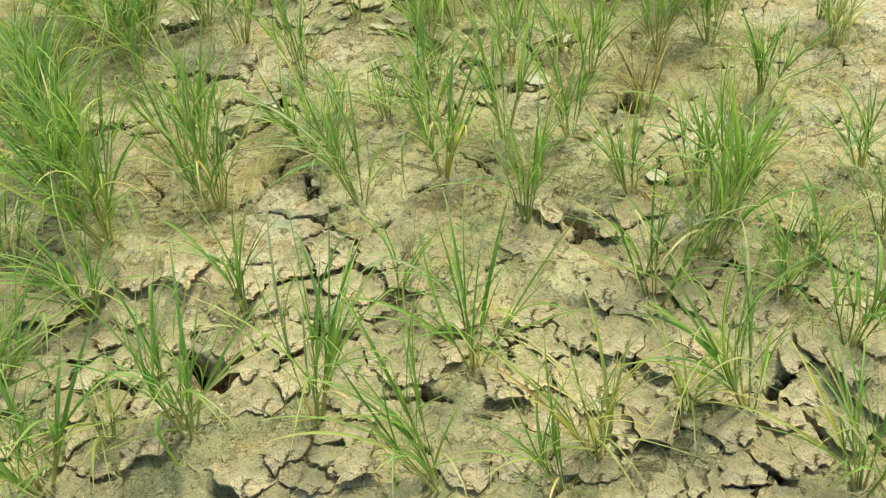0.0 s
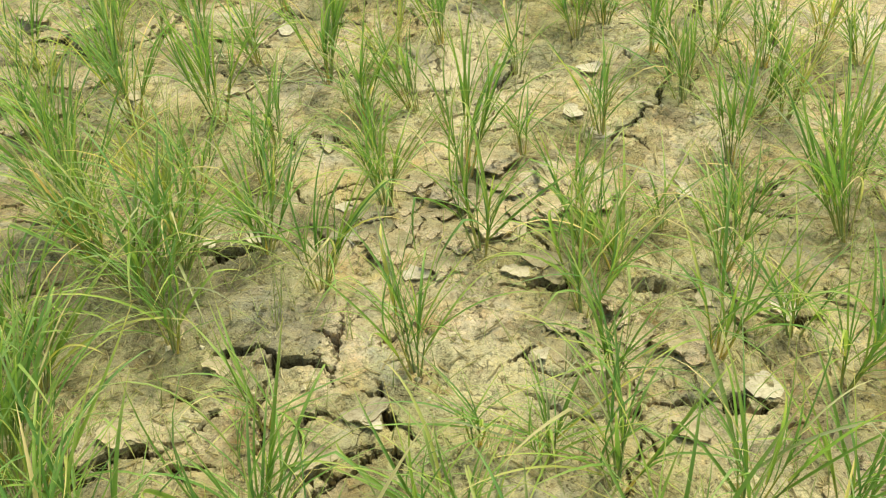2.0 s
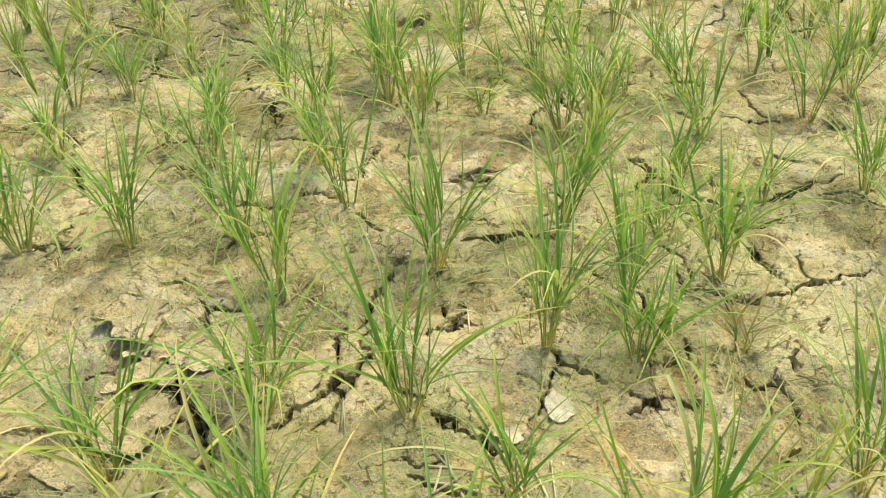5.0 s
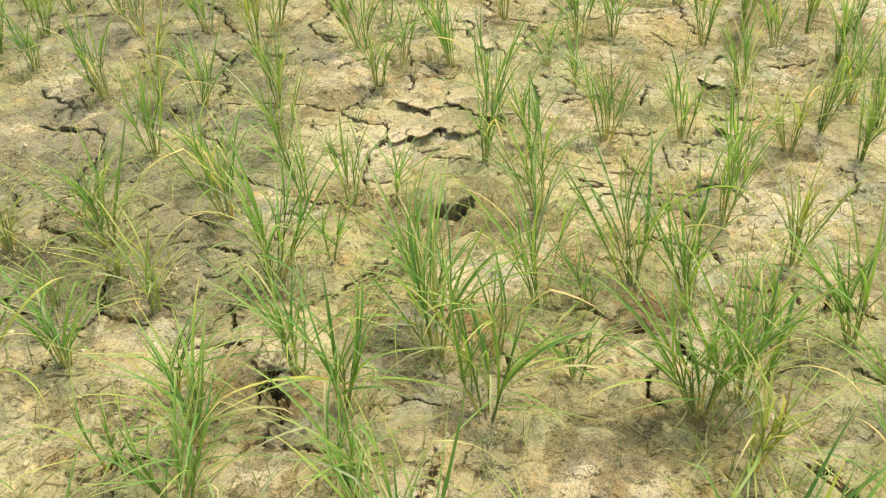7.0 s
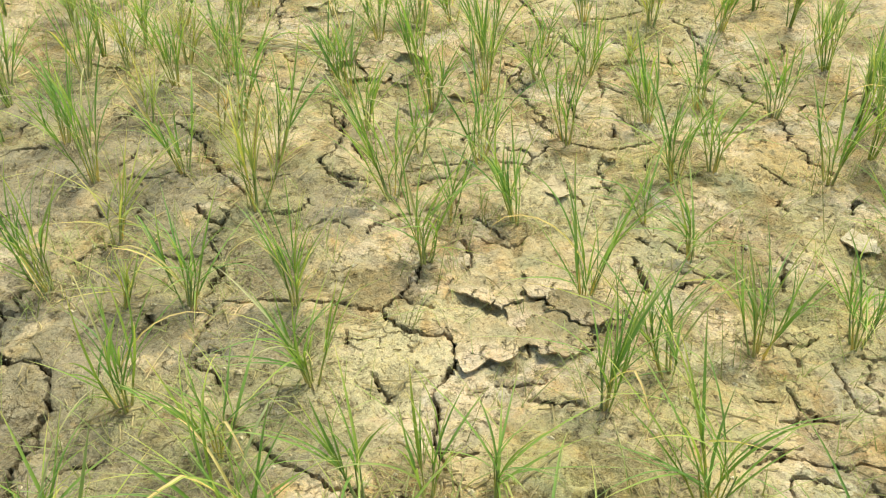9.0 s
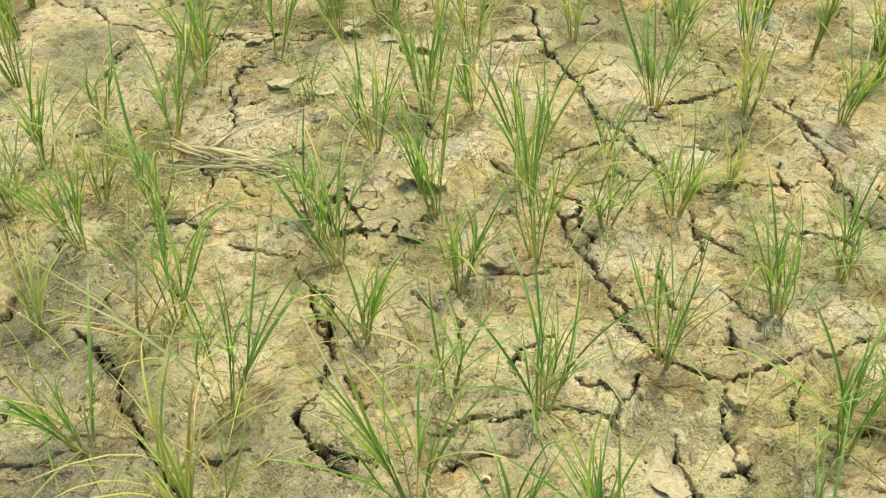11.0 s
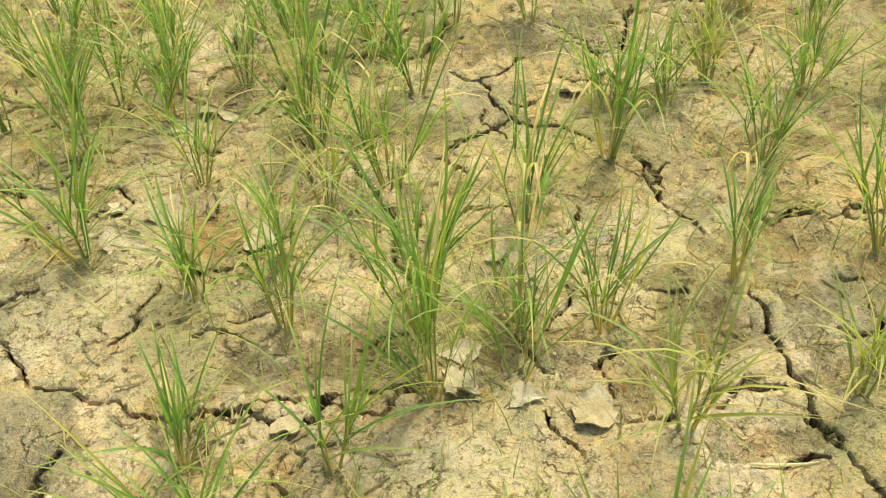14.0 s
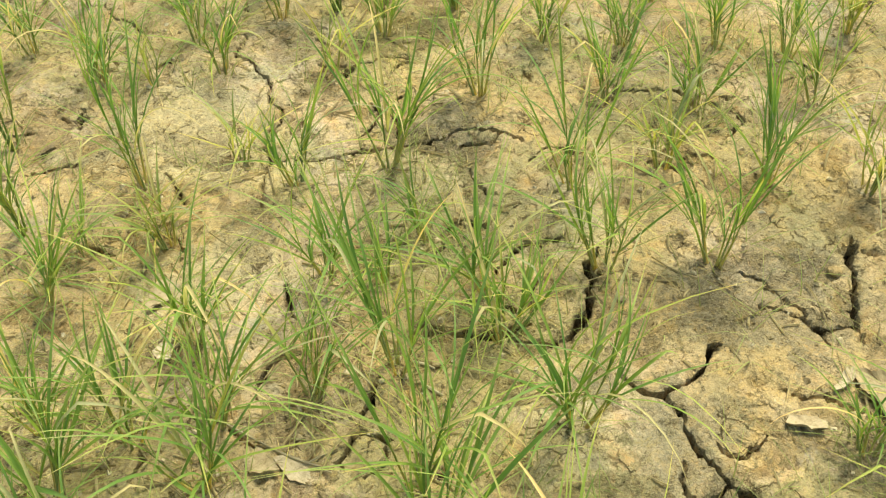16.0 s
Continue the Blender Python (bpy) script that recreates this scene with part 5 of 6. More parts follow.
rice(0.458, 3.393, 0.23, -0.07, 0.04, 2, "g")
rice(-1.072, 3.402, 0.26, -0.02, -0.01, 3, "g")
rice(-0.205, 3.416, 0.15, -0.03, 0.00, 1, "g")
rice(-0.474, 3.417, 0.24, -0.01, -0.00, 2, "g")
rice(-0.885, 3.479, 0.14, 0.03, 0.01, 1, "y")
rice(0.959, 3.497, 0.27, -0.07, 0.03, 3, "g")
rice(-1.204, 3.525, 0.22, 0.02, 0.01, 3, "g")
rice(0.745, 3.574, 0.22, -0.07, 0.04, 2, "g")
rice(-0.669, 3.575, 0.36, -0.02, -0.00, 3, "g")
rice(-0.237, 3.591, 0.23, -0.01, -0.00, 3, "g")
rice(-0.072, 3.594, 0.23, -0.08, 0.04, 2, "g")
rice(-0.933, 3.605, 0.33, 0.02, 0.01, 3, "g")
rice(-1.220, 3.734, 0.20, -0.00, -0.00, 2, "y")
rice(1.359, 3.734, 0.22, -0.07, 0.04, 3, "g")
rice(-0.348, 3.757, 0.36, -0.06, 0.02, 3, "g")
rice(-0.997, 3.767, 0.30, 0.01, 0.00, 3, "g")
rice(0.781, 3.784, 0.18, -0.02, 0.01, 2, "g")
rice(-0.141, 3.869, 0.25, -0.05, 0.02, 2, "y")
rice(-0.581, 3.910, 0.23, -0.03, 0.00, 2, "g")
rice(-1.337, 3.912, 0.31, 0.02, 0.01, 2, "g")
rice(-1.637, 3.974, 0.23, 0.04, 0.03, 2, "g")
rice(0.028, 3.994, 0.27, -0.04, 0.02, 2, "g")
rice(0.496, 4.012, 0.30, -0.06, 0.03, 3, "g")
rice(-1.083, 4.078, 0.32, 0.01, 0.00, 3, "g")
rice(0.604, 4.094, 0.20, -0.05, 0.03, 3, "g")
rice(-0.803, 4.102, 0.31, -0.01, -0.00, 3, "g")
rice(0.793, 4.234, 0.14, -0.03, 0.02, 1, "y")
rice(0.543, 4.252, 0.23, -0.04, 0.02, 3, "g")
rice(-0.341, 4.290, 0.22, -0.01, -0.00, 3, "g")
rice(-0.537, 4.300, 0.32, -0.02, 0.00, 2, "g")
rice(-0.127, 4.325, 0.14, -0.02, 0.01, 1, "d")
rice(0.324, 4.357, 0.28, -0.06, 0.01, 3, "y")
rice(-1.136, 4.421, 0.36, -0.04, -0.01, 2, "g")
rice(-0.359, 4.442, 0.29, -0.03, 0.00, 2, "g")
rice(0.962, 4.503, 0.22, -0.05, 0.02, 3, "g")
rice(-1.772, 4.505, 0.27, 0.03, 0.02, 3, "g")
rice(-0.141, 4.535, 0.27, -0.06, 0.02, 2, "g")
rice(-0.793, 4.554, 0.30, -0.01, -0.00, 3, "g")
rice(-1.527, 4.554, 0.29, 0.01, 0.01, 2, "g")
rice(0.340, 4.604, 0.27, -0.09, 0.04, 3, "g")
rice(0.677, 4.614, 0.22, -0.07, 0.03, 2, "g")
rice(-1.289, 4.624, 0.27, 0.00, 0.00, 3, "g")
rice(-0.253, 4.693, 0.17, -0.04, 0.01, 2, "g")
rice(-0.112, 4.728, 0.14, -0.01, 0.00, 1, "g")
rice(-0.499, 4.733, 0.31, -0.03, 0.00, 3, "g")
rice(-1.040, 4.774, 0.29, -0.03, -0.01, 2, "g")
rice(0.036, 4.905, 0.17, -0.03, 0.01, 1, "g")
rice(-1.442, 4.911, 0.21, 0.01, 0.00, 2, "g")
rice(-1.867, 4.923, 0.22, 0.01, 0.01, 2, "g")
rice(-0.190, 4.932, 0.21, -0.05, 0.01, 2, "g")
rice(0.306, 4.946, 0.22, -0.04, 0.02, 2, "g")
rice(-1.146, 4.968, 0.24, -0.01, -0.00, 2, "g")
rice(-1.604, 5.017, 0.14, 0.00, 0.00, 1, "g")
rice(-0.415, 5.062, 0.14, -0.01, 0.00, 2, "y")
rice(-1.467, 5.089, 0.14, -0.01, -0.00, 2, "g")
rice(-1.193, 5.179, 0.21, 0.01, 0.00, 2, "g")
rice(-0.903, 5.187, 0.25, -0.02, -0.00, 2, "g")
rice(-0.080, 5.193, 0.21, -0.07, 0.02, 2, "g")
rice(-1.942, 5.196, 0.24, 0.04, 0.02, 2, "g")
rice(-0.482, 5.197, 0.25, -0.05, 0.02, 3, "g")
rice(-1.549, 5.226, 0.18, 0.00, 0.00, 1, "g")
rice(-0.389, 5.239, 0.25, -0.05, 0.03, 3, "g")
rice(-1.785, 5.259, 0.14, -0.00, -0.00, 2, "g")
rice(-1.297, 5.262, 0.20, -0.01, -0.00, 2, "g")
rice(-0.716, 5.299, 0.15, -0.02, -0.00, 1, "g")
rice(0.243, 5.329, 0.25, -0.05, 0.02, 2, "g")
rice(-1.013, 5.351, 0.25, -0.04, -0.00, 2, "g")
rice(-0.889, 5.355, 0.22, -0.02, 0.00, 1, "g")
rice(-0.115, 5.406, 0.25, -0.06, 0.01, 2, "g")
rice(-0.279, 5.437, 0.16, -0.01, 0.01, 1, "g")
rice(-1.669, 5.481, 0.21, 0.02, 0.01, 1, "y")
rice(-1.902, 5.482, 0.14, 0.00, 0.00, 1, "g")
rice(0.419, 5.508, 0.25, -0.09, 0.04, 2, "g")
rice(-1.043, 5.510, 0.25, -0.03, 0.00, 2, "g")
rice(-0.444, 5.517, 0.25, -0.07, 0.04, 2, "g")
rice(-0.786, 5.521, 0.25, -0.04, 0.01, 2, "g")
rice(-0.668, 5.532, 0.14, -0.04, 0.01, 1, "g")
rice(-1.804, 5.585, 0.14, 0.01, 0.01, 1, "y")
rice(-0.563, 5.589, 0.25, -0.08, 0.04, 2, "g")
rice(-1.411, 5.589, 0.26, -0.00, -0.00, 3, "g")
rice(0.140, 5.622, 0.22, -0.05, 0.01, 2, "g")
rice(-1.285, 5.680, 0.17, 0.02, 0.00, 1, "g")
rice(-0.167, 5.686, 0.15, -0.03, 0.02, 2, "y")
rice(-1.090, 5.696, 0.18, -0.01, -0.00, 1, "g")
rice(-2.111, 5.705, 0.17, -0.01, -0.00, 2, "y")
rice(-1.872, 5.733, 0.22, -0.01, -0.01, 2, "g")
rice(-1.931, 5.836, 0.18, -0.01, -0.01, 2, "g")
rice(-1.592, 5.854, 0.23, -0.02, -0.01, 2, "g")
rice(-0.293, 5.871, 0.27, -0.02, 0.01, 2, "g")
rice(-0.771, 5.884, 0.24, -0.06, 0.03, 2, "g")
rice(0.155, 5.922, 0.14, -0.02, 0.01, 2, "g")
rice(-1.146, 5.934, 0.16, 0.00, -0.00, 1, "g")
rice(-1.393, 5.939, 0.22, -0.02, -0.00, 1, "g")
rice(-1.273, 5.942, 0.22, -0.01, -0.00, 1, "g")
rice(-1.679, 6.055, 0.19, -0.00, -0.00, 2, "g")
rice(-0.183, 6.125, 0.23, -0.05, 0.02, 2, "g")
rice(-0.918, 6.142, 0.22, -0.02, 0.01, 2, "g")
rice(-1.887, 6.163, 0.25, -0.02, -0.01, 2, "g")
rice(-1.515, 6.242, 0.19, -0.02, -0.00, 2, "g")
rice(-0.757, 6.244, 0.20, -0.04, 0.01, 2, "g")
rice(-0.013, 6.259, 0.21, -0.05, 0.02, 2, "y")
rice(-0.546, 6.315, 0.23, -0.03, 0.01, 2, "g")
rice(-0.310, 6.348, 0.16, -0.03, 0.02, 2, "g")
rice(-1.823, 6.474, 0.20, 0.01, 0.00, 2, "g")
rice(-1.576, 6.479, 0.24, -0.00, -0.00, 2, "g")
rice(-1.974, 6.479, 0.16, 0.02, 0.01, 1, "y")
rice(-0.902, 6.499, 0.26, -0.02, 0.00, 2, "g")
rice(-2.171, 6.556, 0.24, -0.03, -0.02, 2, "g")
rice(0.269, 6.596, 0.23, -0.05, 0.03, 2, "g")
rice(-0.607, 6.655, 0.16, -0.02, 0.01, 1, "g")
rice(-1.274, 6.668, 0.21, 0.00, 0.00, 2, "g")
rice(-0.050, 6.698, 0.14, -0.04, 0.02, 2, "g")
rice(-2.060, 6.737, 0.21, 0.03, 0.01, 1, "y")
rice(-2.511, 6.777, 0.15, 0.01, 0.01, 2, "g")
rice(-0.688, 6.827, 0.14, -0.04, 0.03, 1, "g")
rice(-1.026, 6.848, 0.23, -0.02, 0.01, 2, "g")
rice(-1.205, 6.862, 0.22, -0.00, 0.00, 1, "g")
rice(-1.725, 6.884, 0.26, 0.03, 0.01, 2, "y")
rice(-1.365, 6.941, 0.26, -0.04, -0.00, 2, "g")
rice(-2.192, 7.001, 0.30, -0.01, -0.00, 2, "g")
rice(-0.565, 7.008, 0.24, -0.04, 0.03, 2, "g")
rice(0.146, 7.017, 0.17, -0.02, 0.01, 2, "g")
rice(-0.118, 7.024, 0.26, -0.05, 0.02, 2, "g")
rice(-0.442, 7.078, 0.14, -0.04, 0.03, 2, "g")
rice(-1.963, 7.079, 0.21, -0.01, -0.00, 2, "g")
rice(-1.115, 7.128, 0.24, -0.03, 0.01, 2, "g")
rice(-1.714, 7.150, 0.28, 0.01, 0.00, 2, "g")
rice(-1.288, 7.185, 0.22, -0.01, 0.00, 1, "g")
rice(-2.351, 7.223, 0.23, -0.01, -0.00, 2, "g")
rice(-0.841, 7.255, 0.25, -0.04, 0.02, 2, "g")
rice(-2.734, 7.275, 0.16, 0.04, 0.02, 2, "g")
rice(-1.896, 7.299, 0.15, 0.02, 0.01, 1, "d")
rice(-1.460, 7.323, 0.20, -0.01, -0.00, 2, "g")
rice(0.373, 7.341, 0.16, -0.04, 0.02, 2, "g")
rice(-2.129, 7.369, 0.18, 0.02, 0.01, 1, "y")
rice(-0.563, 7.381, 0.22, -0.04, 0.02, 2, "g")
rice(-1.855, 7.399, 0.30, 0.01, 0.00, 2, "g")
rice(-0.149, 7.419, 0.24, -0.05, 0.02, 2, "g")
rice(-1.245, 7.484, 0.16, -0.00, 0.00, 2, "g")
rice(-0.377, 7.501, 0.21, -0.05, 0.03, 2, "g")
rice(0.249, 7.508, 0.21, -0.04, 0.02, 2, "g")
rice(-1.067, 7.577, 0.36, -0.05, 0.01, 2, "g")
rice(-1.523, 7.580, 0.29, -0.03, -0.00, 2, "g")
rice(-2.671, 7.619, 0.19, 0.01, 0.01, 2, "g")
rice(-2.109, 7.641, 0.25, 0.01, 0.00, 2, "g")
rice(-2.419, 7.659, 0.22, 0.01, 0.01, 2, "g")
rice(-0.882, 7.691, 0.20, -0.02, 0.01, 2, "g")
rice(-0.705, 7.725, 0.14, -0.02, 0.01, 2, "g")
rice(-1.587, 7.730, 0.21, -0.01, -0.00, 2, "g")
rice(-1.288, 7.736, 0.29, -0.02, 0.00, 2, "g")
rice(-2.293, 7.761, 0.18, 0.02, 0.01, 2, "y")
rice(-1.965, 7.768, 0.25, 0.00, 0.00, 2, "g")
rice(-0.545, 7.821, 0.14, -0.01, 0.00, 1, "y")
rice(-2.115, 7.829, 0.16, 0.02, 0.01, 2, "y")
rice(-1.047, 7.900, 0.29, -0.04, 0.01, 2, "g")
rice(-2.300, 7.973, 0.21, 0.03, 0.01, 2, "g")
rice(-0.822, 8.002, 0.18, -0.02, 0.01, 1, "g")
rice(-1.443, 8.029, 0.24, -0.03, -0.00, 2, "g")
rice(-0.135, 8.111, 0.21, -0.04, 0.02, 2, "g")
rice(-1.998, 8.121, 0.24, 0.00, 0.00, 2, "g")
rice(-0.390, 8.162, 0.14, -0.02, 0.02, 2, "y")
rice(-0.651, 8.184, 0.26, -0.03, 0.01, 2, "g")
rice(-1.297, 8.188, 0.27, -0.03, 0.00, 2, "g")
rice(-2.208, 8.192, 0.20, 0.03, 0.02, 2, "g")
rice(-1.162, 8.214, 0.20, -0.01, 0.00, 2, "g")
rice(-1.631, 8.285, 0.14, -0.01, -0.00, 1, "g")
rice(-1.957, 8.369, 0.27, -0.01, -0.00, 2, "g")
rice(-0.277, 8.509, 0.26, -0.06, 0.04, 2, "g")
rice(-1.746, 8.521, 0.33, 0.02, 0.00, 1, "g")
rice(-2.003, 8.532, 0.18, 0.02, 0.01, 2, "g")
rice(-1.134, 8.559, 0.23, -0.03, 0.02, 2, "y")
rice(-0.815, 8.592, 0.18, -0.03, 0.03, 2, "y")
rice(-0.480, 8.595, 0.14, -0.04, 0.02, 2, "g")
rice(-1.570, 8.650, 0.32, -0.05, -0.01, 2, "g")
rice(-1.409, 8.692, 0.26, -0.00, -0.00, 2, "g")
rice(-1.230, 8.806, 0.23, -0.02, 0.00, 2, "g")
rice(-1.579, 8.807, 0.35, -0.01, -0.00, 3, "g")
rice(-1.395, 8.811, 0.22, -0.03, 0.00, 2, "g")
rice(-0.385, 8.842, 0.18, -0.03, 0.02, 2, "y")
rice(-1.845, 8.858, 0.28, 0.03, 0.01, 2, "g")
rice(-0.950, 8.886, 0.24, -0.06, 0.02, 2, "g")
rice(-0.620, 8.939, 0.36, -0.04, 0.02, 3, "g")
rice(-1.577, 8.942, 0.24, 0.01, -0.00, 2, "g")
rice(-2.032, 8.943, 0.17, 0.02, 0.01, 2, "g")
rice(-1.856, 9.032, 0.16, 0.01, 0.00, 2, "g")
rice(-2.290, 9.083, 0.27, -0.02, -0.01, 3, "g")
rice(-1.349, 9.100, 0.30, -0.03, 0.00, 2, "g")
rice(-1.775, 9.190, 0.16, 0.01, 0.00, 2, "y")
rice(-0.176, 9.219, 0.21, -0.05, 0.03, 2, "g")
rice(-1.632, 9.272, 0.25, 0.01, 0.00, 3, "g")
rice(-0.755, 9.282, 0.23, -0.04, 0.02, 3, "g")
rice(-2.068, 9.309, 0.24, -0.00, -0.00, 2, "g")
rice(-1.117, 9.316, 0.32, -0.04, 0.01, 3, "g")
rice(-2.349, 9.426, 0.24, -0.01, -0.00, 2, "g")
rice(-1.805, 9.450, 0.26, 0.00, 0.00, 3, "g")
rice(-0.298, 9.484, 0.17, -0.03, 0.02, 3, "g")
rice(-1.068, 9.538, 0.16, -0.04, 0.02, 2, "g")
rice(-0.557, 9.540, 0.17, -0.02, 0.01, 3, "g")
rice(-0.920, 9.547, 0.18, -0.04, 0.02, 2, "g")
rice(-1.841, 9.550, 0.36, -0.02, 0.00, 2, "g")
rice(-2.192, 9.575, 0.24, -0.00, -0.00, 2, "g")
rice(-2.432, 9.584, 0.24, 0.05, 0.04, 2, "g")
rice(-0.786, 9.628, 0.19, -0.02, 0.00, 3, "y")
rice(-1.551, 9.638, 0.23, -0.00, -0.00, 3, "g")
rice(-2.322, 9.673, 0.24, 0.05, 0.02, 2, "g")
rice(-2.180, 9.692, 0.24, 0.02, 0.01, 2, "g")
rice(-2.490, 9.726, 0.24, 0.00, 0.00, 2, "g")
rice(-2.012, 9.749, 0.24, 0.01, 0.00, 2, "g")
rice(-1.855, 9.786, 0.33, 0.01, 0.00, 2, "g")
rice(-0.425, 9.824, 0.14, -0.02, 0.01, 2, "g")
rice(-1.652, 9.835, 0.17, 0.01, 0.00, 3, "g")
rice(-2.233, 9.886, 0.24, 0.04, 0.02, 2, "g")
rice(-0.690, 9.904, 0.14, -0.03, 0.02, 2, "y")
rice(-1.673, 9.962, 0.20, -0.04, 0.01, 2, "g")
rice(-0.573, 9.983, 0.22, -0.04, 0.02, 2, "g")
rice(-1.207, 9.984, 0.29, -0.05, 0.03, 2, "g")
rice(-1.434, 9.989, 0.23, -0.03, 0.01, 2, "g")
rice(-2.540, 9.999, 0.17, 0.02, 0.01, 2, "g")
rice(-1.874, 10.003, 0.15, -0.00, -0.00, 1, "g")
rice(-1.988, 10.036, 0.21, 0.00, 0.00, 2, "g")
rice(-1.784, 10.117, 0.18, -0.02, 0.00, 1, "g")
rice(-0.525, 10.128, 0.20, -0.03, 0.02, 2, "g")
rice(-2.491, 10.143, 0.16, 0.02, 0.01, 1, "g")
rice(-2.318, 10.152, 0.16, 0.01, 0.00, 2, "y")
rice(-0.809, 10.163, 0.18, -0.04, 0.03, 2, "y")
rice(-1.005, 10.223, 0.27, -0.05, 0.03, 2, "g")
rice(-1.450, 10.239, 0.25, -0.05, 0.01, 2, "g")
rice(-1.234, 10.285, 0.15, -0.03, 0.01, 2, "y")
rice(-2.051, 10.293, 0.23, -0.01, -0.00, 2, "g")
rice(-2.390, 10.329, 0.29, 0.04, 0.01, 2, "g")
rice(-1.847, 10.350, 0.30, 0.00, -0.00, 2, "g")
rice(-2.182, 10.390, 0.14, 0.01, 0.00, 1, "y")
rice(-0.806, 10.468, 0.16, -0.05, 0.03, 2, "g")
rice(-1.095, 10.494, 0.18, -0.02, 0.01, 2, "g")
rice(-1.298, 10.557, 0.18, -0.02, 0.01, 2, "g")
rice(-1.612, 10.581, 0.27, -0.02, 0.00, 2, "g")
rice(-0.802, 10.676, 0.16, -0.04, 0.02, 2, "g")
rice(-2.413, 10.688, 0.16, 0.02, 0.01, 1, "y")
rice(-1.975, 10.720, 0.15, -0.01, -0.00, 1, "y")
rice(-2.248, 10.726, 0.17, 0.02, 0.00, 2, "g")
rice(-0.966, 10.729, 0.15, -0.01, 0.00, 2, "g")
rice(-2.561, 10.737, 0.22, 0.04, 0.01, 2, "g")
rice(-1.213, 10.772, 0.14, -0.03, 0.01, 2, "g")
rice(-0.594, 10.775, 0.14, -0.03, 0.02, 2, "y")
rice(-1.417, 10.823, 0.14, -0.01, 0.00, 2, "g")
rice(-2.334, 10.880, 0.14, -0.01, -0.00, 2, "g")
rice(-1.838, 10.883, 0.14, -0.01, 0.00, 2, "g")
rice(-2.763, 10.887, 0.15, 0.01, 0.00, 2, "g")
rice(-2.113, 10.963, 0.14, -0.01, -0.00, 2, "g")


# ---- rice along the edges of the strip, beyond the plants that can be told apart ----
def edge_rice():
    verts, faces, along = [], [], []
    pick = random.Random(21)
    spots = []

    def add(mesh, m):
        first = len(verts)
        verts.extend(m @ v.co for v in mesh.vertices)
        along.extend(d.value for d in mesh.attributes["along"].data)
        faces.extend(tuple(first + i for i in p.vertices) for p in mesh.polygons)

    for _ in range(5200):
        y = pick.uniform(1.2, 11.6)
        u = pick.uniform(-1.8, 1.8)
        clear = float(np.interp(y, EDGE_Y, EDGE_LEFT if u < 0 else EDGE_RIGHT))
        x = float(middle(y)) + u
        if abs(u) < clear or abs(u) > 1.15 + 0.65 * pick.random() or any(abs(x - a) < 0.17 and math.hypot(x - a, y - b) < 0.17 for a, b in spots) or any(math.hypot(x - a, y - b) < 0.15 for a, b in ROOTS):
            continue
        spots.append((x, y))
        tall = pick.uniform(0.2, 0.32)
        lean = Vector((pick.uniform(-0.2, 0.1), pick.uniform(-0.05, 0.12), 1))
        at = Vector((x, y, ground_z(x, y) - 0.006))
        for k in range(pick.randint(5, 8)):
            a, out = pick.uniform(0, 6.28), pick.uniform(0, 0.26)
            way = lean + Vector((math.cos(a) * out, math.sin(a) * out, 0))
            size = tall * pick.uniform(0.38, 0.6)
            turn = Matrix.Translation(at + Vector((math.cos(a), math.sin(a), 0)) * out * 0.05) @ way.to_track_quat("Z", "X").to_matrix().to_4x4()
            add(pick.choice(TILLERS["g"]), turn @ Matrix.Diagonal((0.15, 0.15, size, 1)))
            reach = tall * pick.uniform(0.7, 1.1)
            add(pick.choice(LEAVES["g"]), turn @ Matrix.Translation((0, 0, 0.6 * size)) @ Matrix.Rotation(pick.uniform(0, 6.28), 4, "Z") @ Matrix.Diagonal((reach, 0.17, reach, 1)))
    mesh = bpy.data.meshes.new("edge_rice")
    mesh.from_pydata(verts, [], faces)
    mesh.attributes.new("along", "FLOAT", "POINT").data.foreach_set("value", along)
    mesh.polygons.foreach_set("use_smooth", [True] * len(faces))
    mesh.materials.append(EDGE)
    return tagged(new("edge_rice", mesh), "many green rice plants along the edge of the cracked paddy", "rice plants", kind="stuff")


edge_rice()


# ---- loose pieces of mud ----
chips = random.Random(8)


def plate_mesh(name, edge, thick, lift, mat):
    """A plate of crust inside a closed outline round the origin, its rim curled up by about lift, with a broken edge."""
    count = len(edge)
    phase, phase2 = chips.uniform(0, 6.28), chips.uniform(0, 6.28)
    verts, faces = [Vector((0, 0, 0))], []
    for s in (0.45, 0.8, 1.0):
        for p in edge:
            a = math.atan2(p.y, p.x)
            rim = max(0.0, 0.35 + 0.65 * math.sin(a + phase) + 0.35 * math.sin(3 * a + phase2))
            verts.append(Vector((p.x * s * (1 - 0.06 * rim * s), p.y * s * (1 - 0.06 * rim * s), lift * rim * s ** 3 + 0.0016 * noise.noise(Vector((p.x * s * 60, p.y * s * 60, phase))))))
    for q in range(2 * count):
        low = verts[1 + count + q % count if q >= count else 1 + 2 * count + q]
        verts.append(Vector((low.x * 0.98, low.y * 0.98, low.z - thick)))
    for k in range(count):
        d = (k + 1) % count
        faces.append((0, 1 + k, 1 + d))
        for ring in (0, 1, 2, 3):
            a = 1 + ring * count
            faces.append((a + k, a + count + k, a + count + d, a + d))
    mesh = bpy.data.meshes.new(name)
    mesh.from_pydata(verts, [], faces)
    mesh.materials.append(mat)
    return mesh


def torn(p, rough):
    """Shifts a place of the plan, so that a straight line becomes the edge of a tear."""
    q = Vector((p.x, p.y, 0))
    v = noise.noise_vector(q * 22) * 3.0 + noise.noise_vector(q * 60 + Vector((5, 0, 0))) * 1.3 + noise.noise_vector(q * 150) * 0.7
    return p + Vector((v.x, v.y)) * rough


